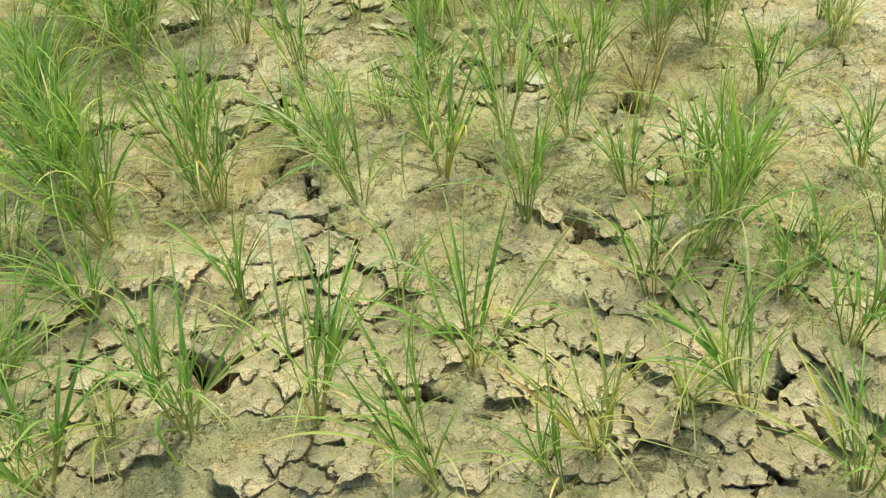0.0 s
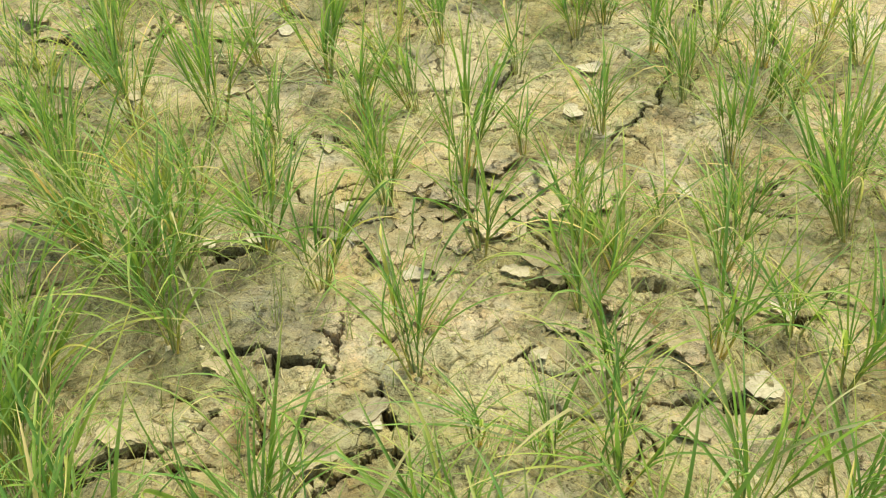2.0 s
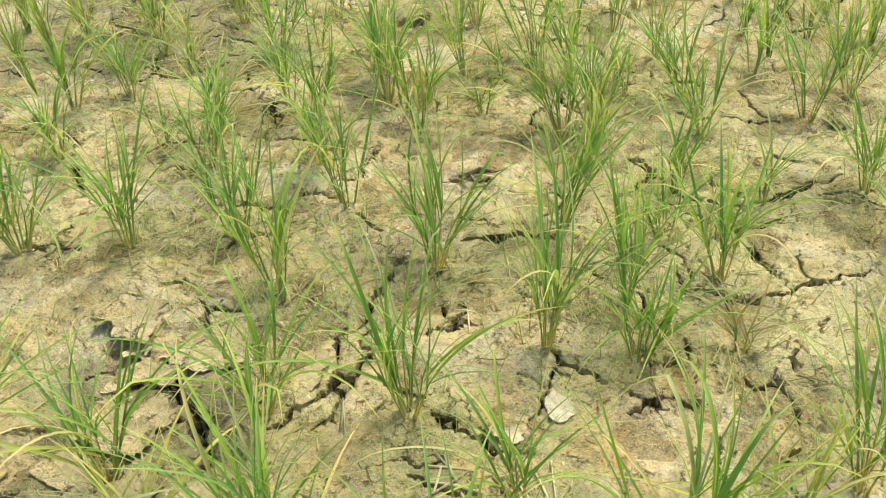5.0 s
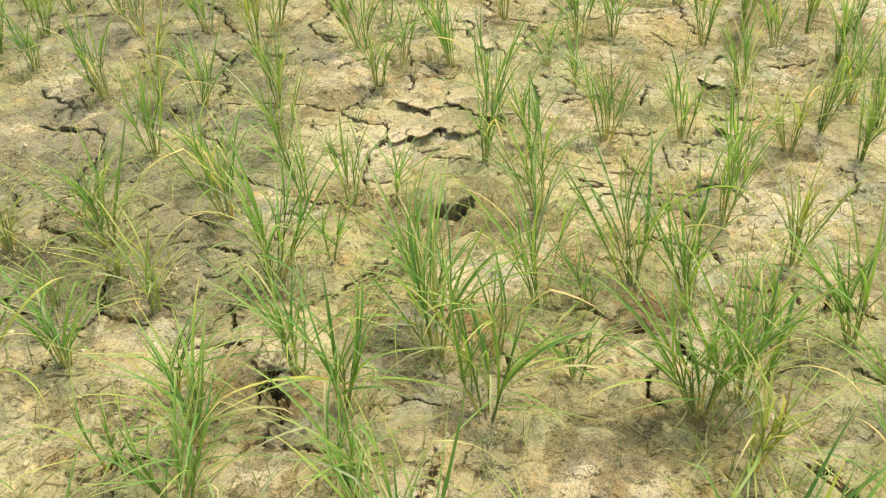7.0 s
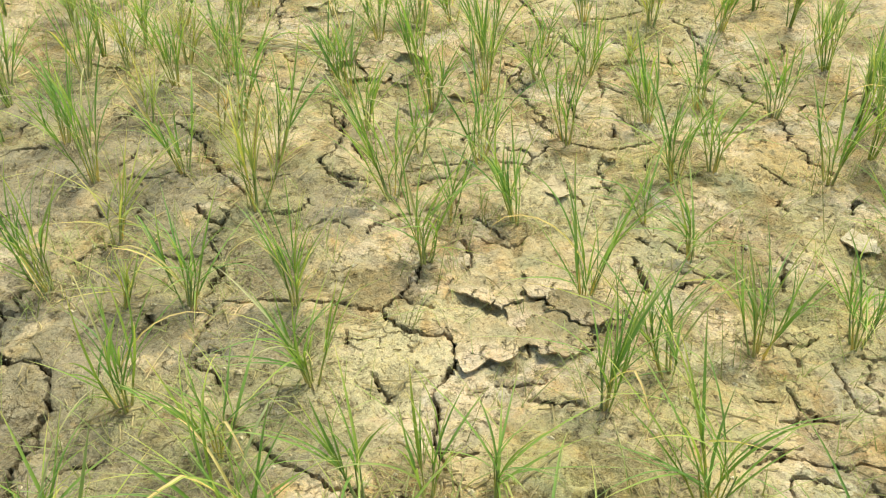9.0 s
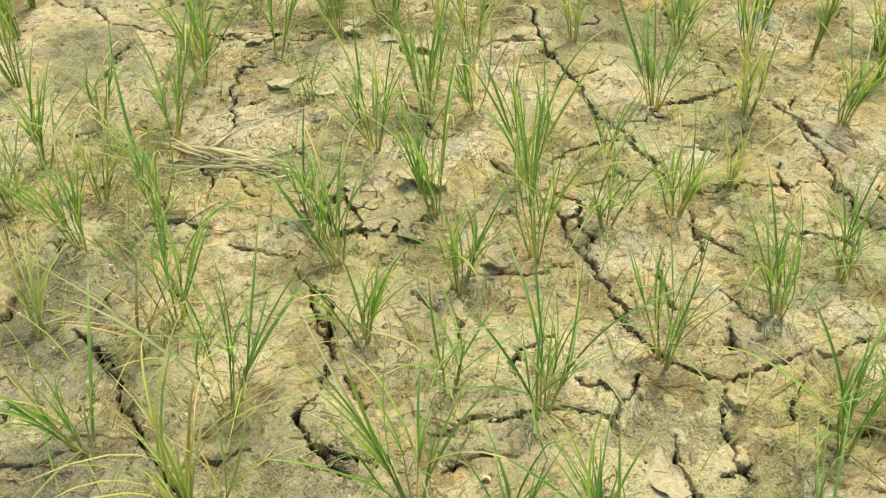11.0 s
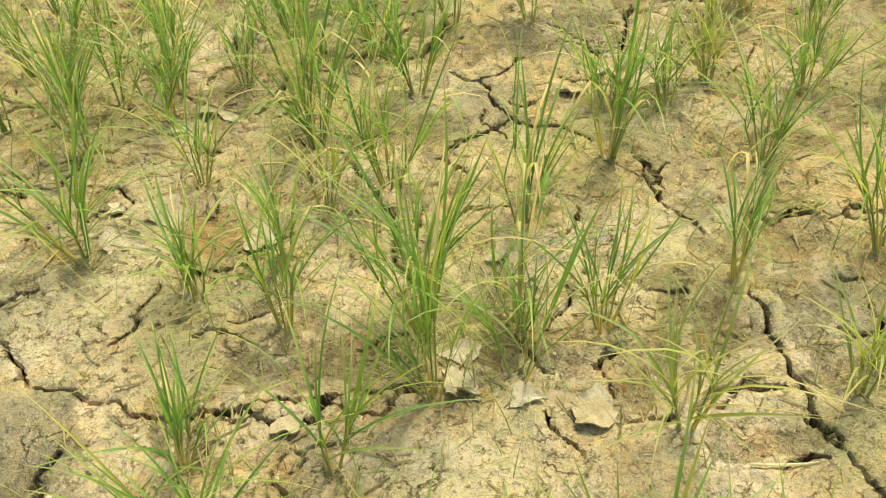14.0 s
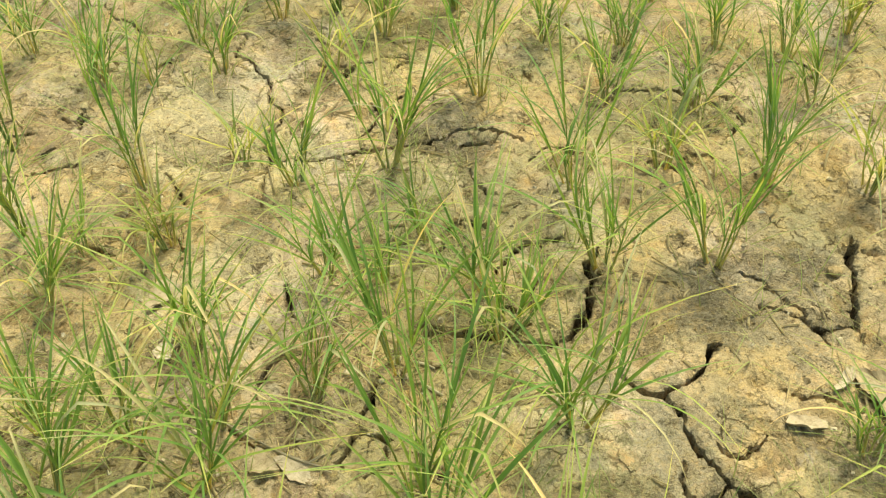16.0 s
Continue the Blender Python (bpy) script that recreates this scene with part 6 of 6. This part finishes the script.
def broken_edge(corners, step, rough, at):
    """A closed line through the corners, broken into small uneven pieces; at: where in the plan it lies."""
    edge = []
    for a, b in zip(corners, corners[1:] + corners[:1]):
        n = max(1, round((b - a).length / step))
        edge += [torn(at + a.lerp(b, k / n), rough) - at for k in range(n)]
    return edge


def mud_flake(x, y, r):
    """A lifted, curled flake of dried crust."""
    corners = chips.randint(6, 10)
    long, turn = chips.uniform(1.0, 1.5), chips.uniform(0, 6.28)
    tips = []
    for k in range(corners):
        q = 2 * math.pi * (k + chips.uniform(-0.35, 0.35)) / corners
        p = Vector((math.cos(q) * long, math.sin(q) / long)) * r * chips.choice((0.62, 0.85, 1.0, 1.1))
        tips.append(Vector((p.x * math.cos(turn) - p.y * math.sin(turn), p.x * math.sin(turn) + p.y * math.cos(turn))))
    thick = chips.uniform(0.003, 0.005)
    mesh = plate_mesh("mud_flake", broken_edge(tips, 0.006, min(0.13 * r, 0.006), Vector((x, y))), thick, min(0.016, chips.uniform(0.1, 0.4) * r), CRUST)
    ob = tagged(new("mud_flake", mesh), "pale curled flake of dried mud crust", "mud flake", "flakes of dried crust")
    tip = min(1.0, 0.05 / r)
    ob.matrix_basis = pose(x, y, ground_z(x, y) + thick + 0.001, tip * chips.uniform(-6, 6), tip * chips.uniform(-6, 6))
    return ob


def crust_sheet(*corners):
    """A broad thin sheet of pale crust, lying close on the soil."""
    c = sum((Vector(q) for q in corners), Vector((0, 0))) / len(corners)
    edge = broken_edge([Vector(q) - c for q in corners], 0.008, 0.009, c)
    count, rings = len(edge), 10
    base = ground_z(c.x, c.y)

    def lie(p):
        near = [ground_z(c.x + p.x + dx, c.y + p.y + dy) for dx, dy in ((0, 0), (0.02, 0), (-0.02, 0), (0, 0.02), (0, -0.02))]
        return 0.6 * max(near) + 0.08 * sum(near) - base + 0.005

    verts, faces = [Vector((0, 0, lie(Vector((0, 0)))))], []
    for ring in range(1, rings + 1):
        verts += [Vector((p.x, p.y, lie(p))) for p in (q * (ring / rings) for q in edge)]
    verts += [Vector((q.x, q.y, lie(q) - 0.016)) for q in edge]
    for k in range(count):
        d = (k + 1) % count
        faces.append((0, 1 + k, 1 + d))
        for ring in range(rings):
            a = 1 + ring * count
            faces.append((a + k, a + count + k, a + count + d, a + d))
    mesh = bpy.data.meshes.new("mud_flake")
    mesh.from_pydata(verts, [], faces)
    mesh.polygons.foreach_set("use_smooth", [True] * len(faces))
    mesh.materials.append(SMOOTH)
    ob = tagged(new("mud_flake", mesh), "broad smooth sheet of pale dried mud crust", "mud flake", "flakes of dried crust")
    ob.matrix_basis = pose(c.x, c.y, base)
    return ob


def mud_clod(x, y, r):
    bm = bmesh.new()
    bmesh.ops.create_icosphere(bm, subdivisions=3, radius=1)
    off = Vector((x * 7, y * 7, 0))
    for v in bm.verts:
        n = v.co.normalized()
        v.co = n * r * (1 + 0.32 * noise.noise(n * 1.3 + off) + 0.16 * noise.noise(n * 3.5 + off) + 0.06 * noise.noise(n * 9 + off))
        v.co.z *= 0.62
    mesh = bpy.data.meshes.new("mud_clod")
    bm.to_mesh(mesh)
    bm.free()
    mesh.materials.append(CLOD)
    ob = tagged(new("mud_clod", mesh), "rough pale lump of dry mud", "mud clod", "lumps of dry mud")
    ob.matrix_basis = pose(x, y, ground_z(x, y) + 0.3 * r, 0, 0, chips.uniform(0, 360))
    return ob


mud_flake(-0.13, 3.78, 0.033)
mud_flake(-0.24, 3.00, 0.030)
mud_flake(0.03, 3.19, 0.018)
mud_flake(-0.27, 3.11, 0.031)
mud_flake(-1.40, 3.54, 0.063)
mud_flake(-1.71, 4.12, 0.044)
mud_flake(-0.14, 6.74, 0.051)
mud_flake(-1.50, 8.75, 0.034)
mud_flake(-2.125, 9.205, 0.060)
mud_flake(-1.70, 8.35, 0.039)
mud_flake(-1.54, 7.85, 0.024)
mud_flake(-1.29, 8.60, 0.042)
mud_flake(-2.25, 9.235, 0.036)
mud_flake(-1.82, 8.61, 0.036)
mud_flake(-1.50, 8.75, 0.024)
mud_flake(-1.41, 8.65, 0.052)
mud_flake(-1.28, 8.61, 0.041)
mud_flake(-0.98, 9.665, 0.062)
mud_flake(-1.05, 9.69, 0.023)
mud_flake(-2.30, 10.00, 0.044)
mud_flake(-1.155, 9.607, 0.028)
mud_flake(-2.29, 9.87, 0.028)
mud_flake(-1.17, 7.56, 0.034)
mud_flake(-0.91, 6.97, 0.045)
mud_flake(-1.51, 8.75, 0.030)
mud_flake(-0.09, 2.84, 0.038)
mud_flake(0.64, 3.13, 0.034)
mud_flake(0.74, 2.69, 0.061)
mud_flake(0.54, 2.13, 0.043)
mud_flake(0.04, 1.73, 0.035)
mud_flake(0.46, 2.36, 0.049)
mud_flake(0.59, 2.72, 0.042)
mud_flake(0.76, 2.67, 0.039)
mud_flake(0.40, 3.51, 0.042)
crust_sheet((-0.077, 3.993), (0.005, 3.991), (0.018, 3.93), (0.002, 3.82), (-0.022, 3.70), (-0.098, 3.686), (-0.143, 3.798), (-0.108, 3.892))
crust_sheet((0.030, 3.98), (0.087, 3.95), (0.148, 3.918), (0.157, 3.819), (0.10, 3.75), (0.04, 3.695), (-0.008, 3.71), (0.014, 3.82), (0.029, 3.93))
mud_flake(-1.70, 8.38, 0.051)
mud_flake(-1.59, 8.31, 0.035)
mud_flake(-0.64, 8.15, 0.022)
mud_flake(-1.011, 4.195, 0.046)
mud_flake(-0.513, 4.136, 0.036)
mud_flake(-0.951, 3.729, 0.026)
mud_flake(-0.972, 3.609, 0.024)
mud_flake(-0.638, 3.732, 0.032)
mud_flake(-0.610, 4.061, 0.036)
mud_flake(0.622, 3.545, 0.026)
mud_flake(0.462, 3.400, 0.036)
mud_flake(0.162, 2.980, 0.038)
mud_flake(0.225, 2.883, 0.040)
mud_flake(-0.600, 3.006, 0.029)
mud_flake(-0.324, 3.391, 0.033)
mud_flake(0.497, 3.799, 0.048)
mud_flake(-0.706, 2.408, 0.044)
mud_flake(-0.215, 2.431, 0.046)
mud_flake(-0.183, 2.410, 0.027)
mud_flake(0.657, 2.656, 0.023)
mud_flake(-0.044, 2.028, 0.023)
mud_flake(-0.313, 2.323, 0.039)
mud_flake(-0.506, 3.008, 0.026)
mud_flake(-0.533, 2.581, 0.033)
mud_flake(0.149, 2.840, 0.040)
mud_flake(0.235, 2.838, 0.041)
mud_flake(0.174, 2.567, 0.026)
mud_flake(0.007, 1.802, 0.031)
mud_flake(0.022, 1.738, 0.039)
mud_flake(0.877, 1.921, 0.029)
mud_flake(0.639, 2.475, 0.049)
mud_flake(-1.35, 8.63, 0.045)
mud_flake(-1.52, 8.67, 0.040)
mud_flake(-1.42, 9.01, 0.030)
mud_flake(-2.20, 9.105, 0.055)
mud_flake(-1.895, 9.115, 0.048)
mud_flake(-1.38, 4.21, 0.030)
mud_flake(-0.17, 6.37, 0.045)
mud_flake(-1.39, 4.24, 0.040)
mud_flake(-2.04, 9.60, 0.030)
mud_flake(-1.58, 9.29, 0.022)
mud_flake(-2.15, 9.52, 0.020)
mud_flake(-2.10, 9.61, 0.030)
mud_clod(-1.79, 9.80, 0.016)
mud_clod(-1.97, 7.99, 0.013)
mud_clod(-1.93, 7.93, 0.010)
mud_clod(-1.96, 7.92, 0.008)
mud_clod(-1.89, 7.96, 0.009)
mud_clod(-1.83, 7.99, 0.011)
mud_clod(-1.99, 7.96, 0.007)
mud_clod(-1.86, 8.03, 0.009)
mud_clod(-1.77, 7.91, 0.008)
mud_clod(-1.70, 8.01, 0.007)
mud_clod(-0.73, 7.14, 0.022)
mud_clod(-1.61, 7.27, 0.013)
mud_clod(0.72, 2.10, 0.025)
mud_clod(0.85, 2.33, 0.018)
mud_clod(0.13, 4.20, 0.019)
mud_clod(-1.44, 5.76, 0.010)
mud_clod(-1.03, 6.51, 0.018)
mud_clod(-1.88, 8.65, 0.012)
mud_clod(-1.05, 10.51, 0.016)
mud_clod(-0.97, 9.94, 0.013)
mud_clod(-1.52, 3.88, 0.014)
mud_clod(-2.21, 9.53, 0.020)


# ---- plates of broken crust, pieces of the ground ----
def crust_plates():
    seeds = []
    for x, y, across, deep in PLATE_FIELDS:
        for _ in range(int(4000 * across * deep)):
            q, d = chips.uniform(0, 6.28), math.sqrt(chips.random())
            p = Vector((x + across * 1.05 * d * math.cos(q), y + deep * 1.05 * d * math.sin(q)))
            room = chips.choice((0.045, 0.06, 0.09, 0.13))
            if all((p - o).length > max(room, far_off) * 0.8 for o, far_off in seeds):
                seeds.append((p, room))
    roots = [Vector(r) for r in ROOTS]
    holes = [(Vector((x, y)), r) for x, y, r in BURROWS]
    seeds = [p for p, room in seeds]
    for p in seeds:
        if chips.random() < 0.2 or any((p - h).length < r + 0.03 for h, r in holes):
            continue
        cell = [p + Vector((math.cos(0.63 * k), math.sin(0.63 * k))) * chips.uniform(0.055, 0.125) for k in range(10)]
        # each side towards a neighbour is cut half way; a plant's foot keeps the plate off
        sides = [((p + o) / 2, (o - p).normalized()) for o in seeds if 0 < (o - p).length < 0.3]
        sides += [(o - (o - p).normalized() * 0.022, (o - p).normalized()) for o in roots if 0 < (o - p).length < 0.14]
        for mid, way in sides:
            kept = []
            for a, b in zip(cell, cell[1:] + cell[:1]):
                da, db = (a - mid).dot(way), (b - mid).dot(way)
                if da <= 0:
                    kept.append(a)
                if (da < 0) != (db < 0):
                    kept.append(a.lerp(b, da / (da - db)))
            cell = kept
            if len(cell) < 3:
                break
        if len(cell) < 3:
            continue
        c = sum(cell, Vector((0, 0))) / len(cell)
        size = sum((q - c).length for q in cell) / len(cell)
        if size < 0.022:
            continue
        shrink = 1 - chips.choice((-0.001, 0.000, 0.001, 0.004, 0.01)) / size
        edge = broken_edge([(q - c) * shrink for q in cell], 0.007, 0.008, c)
        mesh = plate_mesh("crust_plate", edge, chips.uniform(0.004, 0.007), chips.choice((0.001, 0.003, 0.006, 0.014)), MUD)
        mesh.attributes.new("skin", "FLOAT", "POINT").data.foreach_set("value", [0.6] * len(mesh.vertices))
        ob = new("crust_plate", mesh)
        ob.parent = ground
        ob.matrix_basis = pose(c.x, c.y, ground_z(c.x, c.y) + chips.uniform(0.009, 0.016), chips.gauss(0, 3.5), chips.gauss(0, 3.5))


crust_plates()


# ---- dry straw ----
def straw(x0, y0, x1, y1, pile=None):
    """A dry hollow stalk lying between two places."""
    a, c = Vector((x0, y0, 0)), Vector((x1, y1, 0))
    level = 0.004 + (chips.uniform(0, 0.018) if pile else 0.001)
    n, sides = 6, 5
    radius = chips.uniform(0.0016, 0.0032) if pile else chips.uniform(0.0014, 0.0027)
    across = (c - a).cross(Vector((0, 0, 1))).normalized()
    bow = chips.uniform(-0.05, 0.05) * (c - a).length
    tilt = chips.uniform(-0.006, 0.006)
    verts, faces, along = [], [], []
    for k in range(n + 1):
        s = k / n
        p = a.lerp(c, s) + across * (bow * 4 * s * (1 - s))
        p.z = 0.5 * (ground_z(x0, y0) + ground_z(x1, y1)) + level + tilt * (s - 0.5) + 0.3 * (ground_z(p.x, p.y) - 0.5 * (ground_z(x0, y0) + ground_z(x1, y1)))
        r = radius * (1.3 if k == 3 else 1)
        for q in range(sides):
            w = 2 * math.pi * q / sides
            verts.append(p + across * (r * math.cos(w)) + Vector((0, 0, r * math.sin(w))))
            along.append(s)
    for k in range(n):
        for q in range(sides):
            d = (q + 1) % sides
            faces.append((k * sides + q, k * sides + d, (k + 1) * sides + d, (k + 1) * sides + q))
    mesh = bpy.data.meshes.new("straw_stalk")
    mesh.from_pydata(verts, [], faces)
    mesh.attributes.new("along", "FLOAT", "POINT").data.foreach_set("value", along)
    mesh.materials.append(STRAW)
    ob = new("stalk" if pile else "straw_stalk", mesh)
    if pile:
        ob.parent = pile
    else:
        tagged(ob, "dry pale straw stalk lying on cracked mud", "straw", "loose straw stalks")
    return ob


straw_pile = tagged(new("straw_pile"), "small heap of dry pale straw stalks on mud", "straw pile")
straw(-2.04, 8.05, -1.66, 7.92, straw_pile)
straw(-2.00, 7.95, -1.68, 7.94, straw_pile)
straw(-2.01, 8.09, -1.84, 7.97, straw_pile)
straw(-1.97, 8.05, -1.67, 7.95, straw_pile)
straw(-1.92, 7.97, -1.71, 7.90, straw_pile)
straw(-1.88, 8.01, -1.68, 7.91, straw_pile)
straw(-1.98, 8.02, -1.92, 8.04, straw_pile)
straw(-2.00, 8.03, -1.87, 7.96, straw_pile)
straw(-1.84, 7.97, -1.69, 7.95, straw_pile)
straw(-1.91, 8.04, -1.78, 7.95, straw_pile)
straw(-1.95, 7.91, -1.87, 7.94, straw_pile)
straw(-1.82, 7.95, -1.76, 7.98, straw_pile)
straw(-1.73, 7.90, -1.66, 7.95, straw_pile)
straw(-1.949, 7.973, -1.731, 7.931, straw_pile)
straw(-1.984, 8.055, -1.862, 7.980, straw_pile)
straw(-1.882, 8.049, -1.836, 8.112, straw_pile)
straw(-1.766, 7.933, -1.704, 7.884, straw_pile)
straw(-1.703, 7.918, -1.614, 7.899, straw_pile)
straw(-1.614, 7.902, -1.721, 7.852, straw_pile)
straw(-1.54, 7.91, -1.46, 7.96)
straw(-1.674, 7.988, -1.320, 8.141)
straw(-1.737, 7.985, -1.614, 8.041)
straw(-1.814, 7.794, -1.882, 7.718)
straw(-1.861, 7.781, -1.760, 7.760)
straw(-1.372, 8.385, -1.342, 8.211)
straw(-1.671, 8.230, -1.626, 8.227)
straw(-1.684, 8.208, -1.655, 8.221)
straw(-1.743, 8.035, -1.685, 8.013)
straw(-1.52, 7.94, -1.47, 7.96)
straw(-1.41, 8.11, -1.24, 8.15)
straw(-1.43, 8.09, -1.31, 8.13)
straw(-0.80, 7.87, -0.74, 7.87)
straw(-2.13, 9.62, -2.06, 9.61)
straw(-2.11, 9.66, -2.00, 9.60)
straw(-2.08, 9.64, -1.98, 9.59)
straw(-2.19, 9.71, -2.08, 9.64)
straw(-2.04, 9.60, -1.97, 9.63)
straw(-1.83, 9.80, -1.79, 9.78)
straw(-1.82, 9.75, -1.78, 9.72)
straw(-0.75, 3.94, -0.65, 3.92)
straw(-0.76, 3.90, -0.68, 3.97)
straw(-0.56, 3.80, -0.45, 3.80)
straw(-0.53, 3.84, -0.45, 3.84)
straw(-0.51, 3.78, -0.44, 3.87)
straw(-0.58, 3.86, -0.49, 3.78)
straw(-0.44, 3.91, -0.38, 3.82)
straw(-0.94, 4.13, -0.92, 4.04)
for k in range(34):
    sx, sy, turn, long = chips.gauss(-0.53, 0.11), chips.gauss(3.84, 0.07), chips.uniform(0, math.pi), chips.uniform(0.03, 0.10)
    straw(sx, sy, sx + long * math.cos(turn), sy + long * math.sin(turn))
straw(-0.65, 3.78, -0.60, 3.79)
straw(-0.59, 3.82, -0.47, 3.79)
straw(-0.56, 3.84, -0.42, 3.74)
straw(-0.69, 3.92, -0.65, 3.84)
straw(-0.68, 3.95, -0.62, 3.87)
straw(-0.50, 3.77, -0.41, 3.82)
straw(-0.38, 3.72, -0.40, 3.62)
straw(-0.74, 4.41, -0.69, 4.40)
straw(-0.94, 4.12, -0.93, 4.05)
straw(-0.71, 4.41, -0.70, 4.33)
straw(-1.56, 8.89, -1.48, 8.90)
straw(-1.05, 8.47, -0.94, 8.46)


# ---- crumbs, litter and fine weeds, too many to count ----
bits = np.random.default_rng(9)


def scatter(count, gather=0.0):
    """Places over the walked strip, in loose drifts."""
    y = bits.uniform(0.8, 11.8, count * 3)
    x = middle(y) + bits.uniform(-1.9, 1.9, count * 3)
    keep = lattice(x, y, 0.35, 31) + 0.7 * lattice(x, y, 0.11, 32) + bits.uniform(-0.9, 0.9, count * 3) > 0.25
    x, y = x[keep][:count], y[keep][:count]
    # part of it gathers round the plants
    near = bits.random(len(x)) < gather
    root = np.array(ROOTS)[bits.integers(0, len(ROOTS), len(x))]
    x, y = np.where(near, root[:, 0] + bits.normal(0, 0.06, len(x)), x), np.where(near, root[:, 1] + bits.normal(0, 0.06, len(x)), y)
    j = np.clip(np.searchsorted(ys, y), 0, NY - 1)
    i = np.clip(np.searchsorted(us, x - middle(y)), 0, NU - 1)
    return x, y, height[j, i]


def stuff(name, verts, faces, mat, label, category, along=None):
    mesh = bpy.data.meshes.new(name)
    mesh.from_pydata(verts, [], faces)
    if along is not None:
        mesh.attributes.new("along", "FLOAT", "POINT").data.foreach_set("value", along)
    mesh.materials.append(mat)
    return tagged(new(name, mesh), label, category, kind="stuff")


def soil_crumbs(count):
    verts, faces = [], []
    for x, y, z in zip(*scatter(count, 0.42)):
        r = 0.0016 + 0.0075 * bits.random() ** 3.5
        turn = bits.uniform(0, 6.28)
        a = len(verts)
        for k in range(4):
            q = turn + k * 1.57 + bits.uniform(-0.4, 0.4)
            s = r * bits.uniform(0.75, 1.25)
            verts.append((x + s * math.cos(q), y + s * math.sin(q), z + r * bits.uniform(-0.2, 0.4)))
        verts.append((x + r * bits.uniform(-0.3, 0.3), y + r * bits.uniform(-0.3, 0.3), z + r * bits.uniform(0.7, 1.1)))
        verts.append((x, y, z - r * 0.6))
        for k in range(4):
            faces.append((a + k, a + (k + 1) % 4, a + 4))
            faces.append((a + (k + 1) % 4, a + k, a + 5))
    return stuff("soil_crumbs", verts, faces, CRUMB, "small crumbs of dry tan mud on the ground", "soil crumbs")


def straw_litter(count):
    verts, faces, along = [], [], []
    for x, y, z in zip(*scatter(count, 0.45)):
        long, w = bits.uniform(0.012, 0.05) * (2.4 if bits.random() < 0.15 else 1), bits.uniform(0.0009, 0.0024)
        turn, rise, bow = bits.uniform(0, 6.28), bits.normal(0, 0.12), bits.normal(0, 0.18)
        c, s = math.cos(turn), math.sin(turn)
        a = len(verts)
        for k in range(4):
            q = k / 3 - 0.5
            px, py = x + c * long * q - s * bow * long * (q * q), y + s * long * q + c * bow * long * (q * q)
            pz = z + 0.0025 + abs(rise) * long * 0.5 + rise * long * q
            verts.append((px - s * w, py + c * w, pz))
            verts.append((px, py, pz + w * 1.2))
            verts.append((px + s * w, py - c * w, pz))
            along.extend([k / 3] * 3)
        for k in range(3):
            for d in (0, 1):
                b0 = a + 3 * k + d
                faces.append((b0, b0 + 1, b0 + 4, b0 + 3))
    return stuff("straw_litter", verts, faces, LITTER, "short bits of dry straw strewn on mud", "straw litter", along)


def fine_weeds(count):
    verts, faces, along = [], [], []
    for x, y, z in zip(*scatter(count, 0.45)):
        for _ in range(int(bits.integers(1, 5))):
            long, w = bits.triangular(0.02, 0.05, 0.14), bits.uniform(0.0007, 0.0016)
            turn, lean, bow = bits.uniform(0, 6.28), bits.uniform(0.2, 1.3), bits.uniform(0, 0.9)
            c, s = math.cos(turn), math.sin(turn)
            ox, oy = bits.uniform(-0.012, 0.012, 2)
            a = len(verts)
            for k in range(5):
                q = k / 4
                out = long * (lean * q + bow * q * q)
                px, py, pz = x + ox + c * out, y + oy + s * out, z - 0.003 + long * q * (1 - 0.3 * bow * q)
                ww = w * (1 - 0.85 * q)
                verts.append((px - s * ww, py + c * ww, pz))
                verts.append((px + s * ww, py - c * ww, pz))
                along.extend([q] * 2)
            for k in range(4):
                b0 = a + 2 * k
                faces.append((b0, b0 + 1, b0 + 3, b0 + 2))
    return stuff("fine_weeds", verts, faces, WEED, "thin green weed seedlings sprouting from dry mud", "weeds", along)


soil_crumbs(25000)
straw_litter(13500)
fine_weeds(9000)
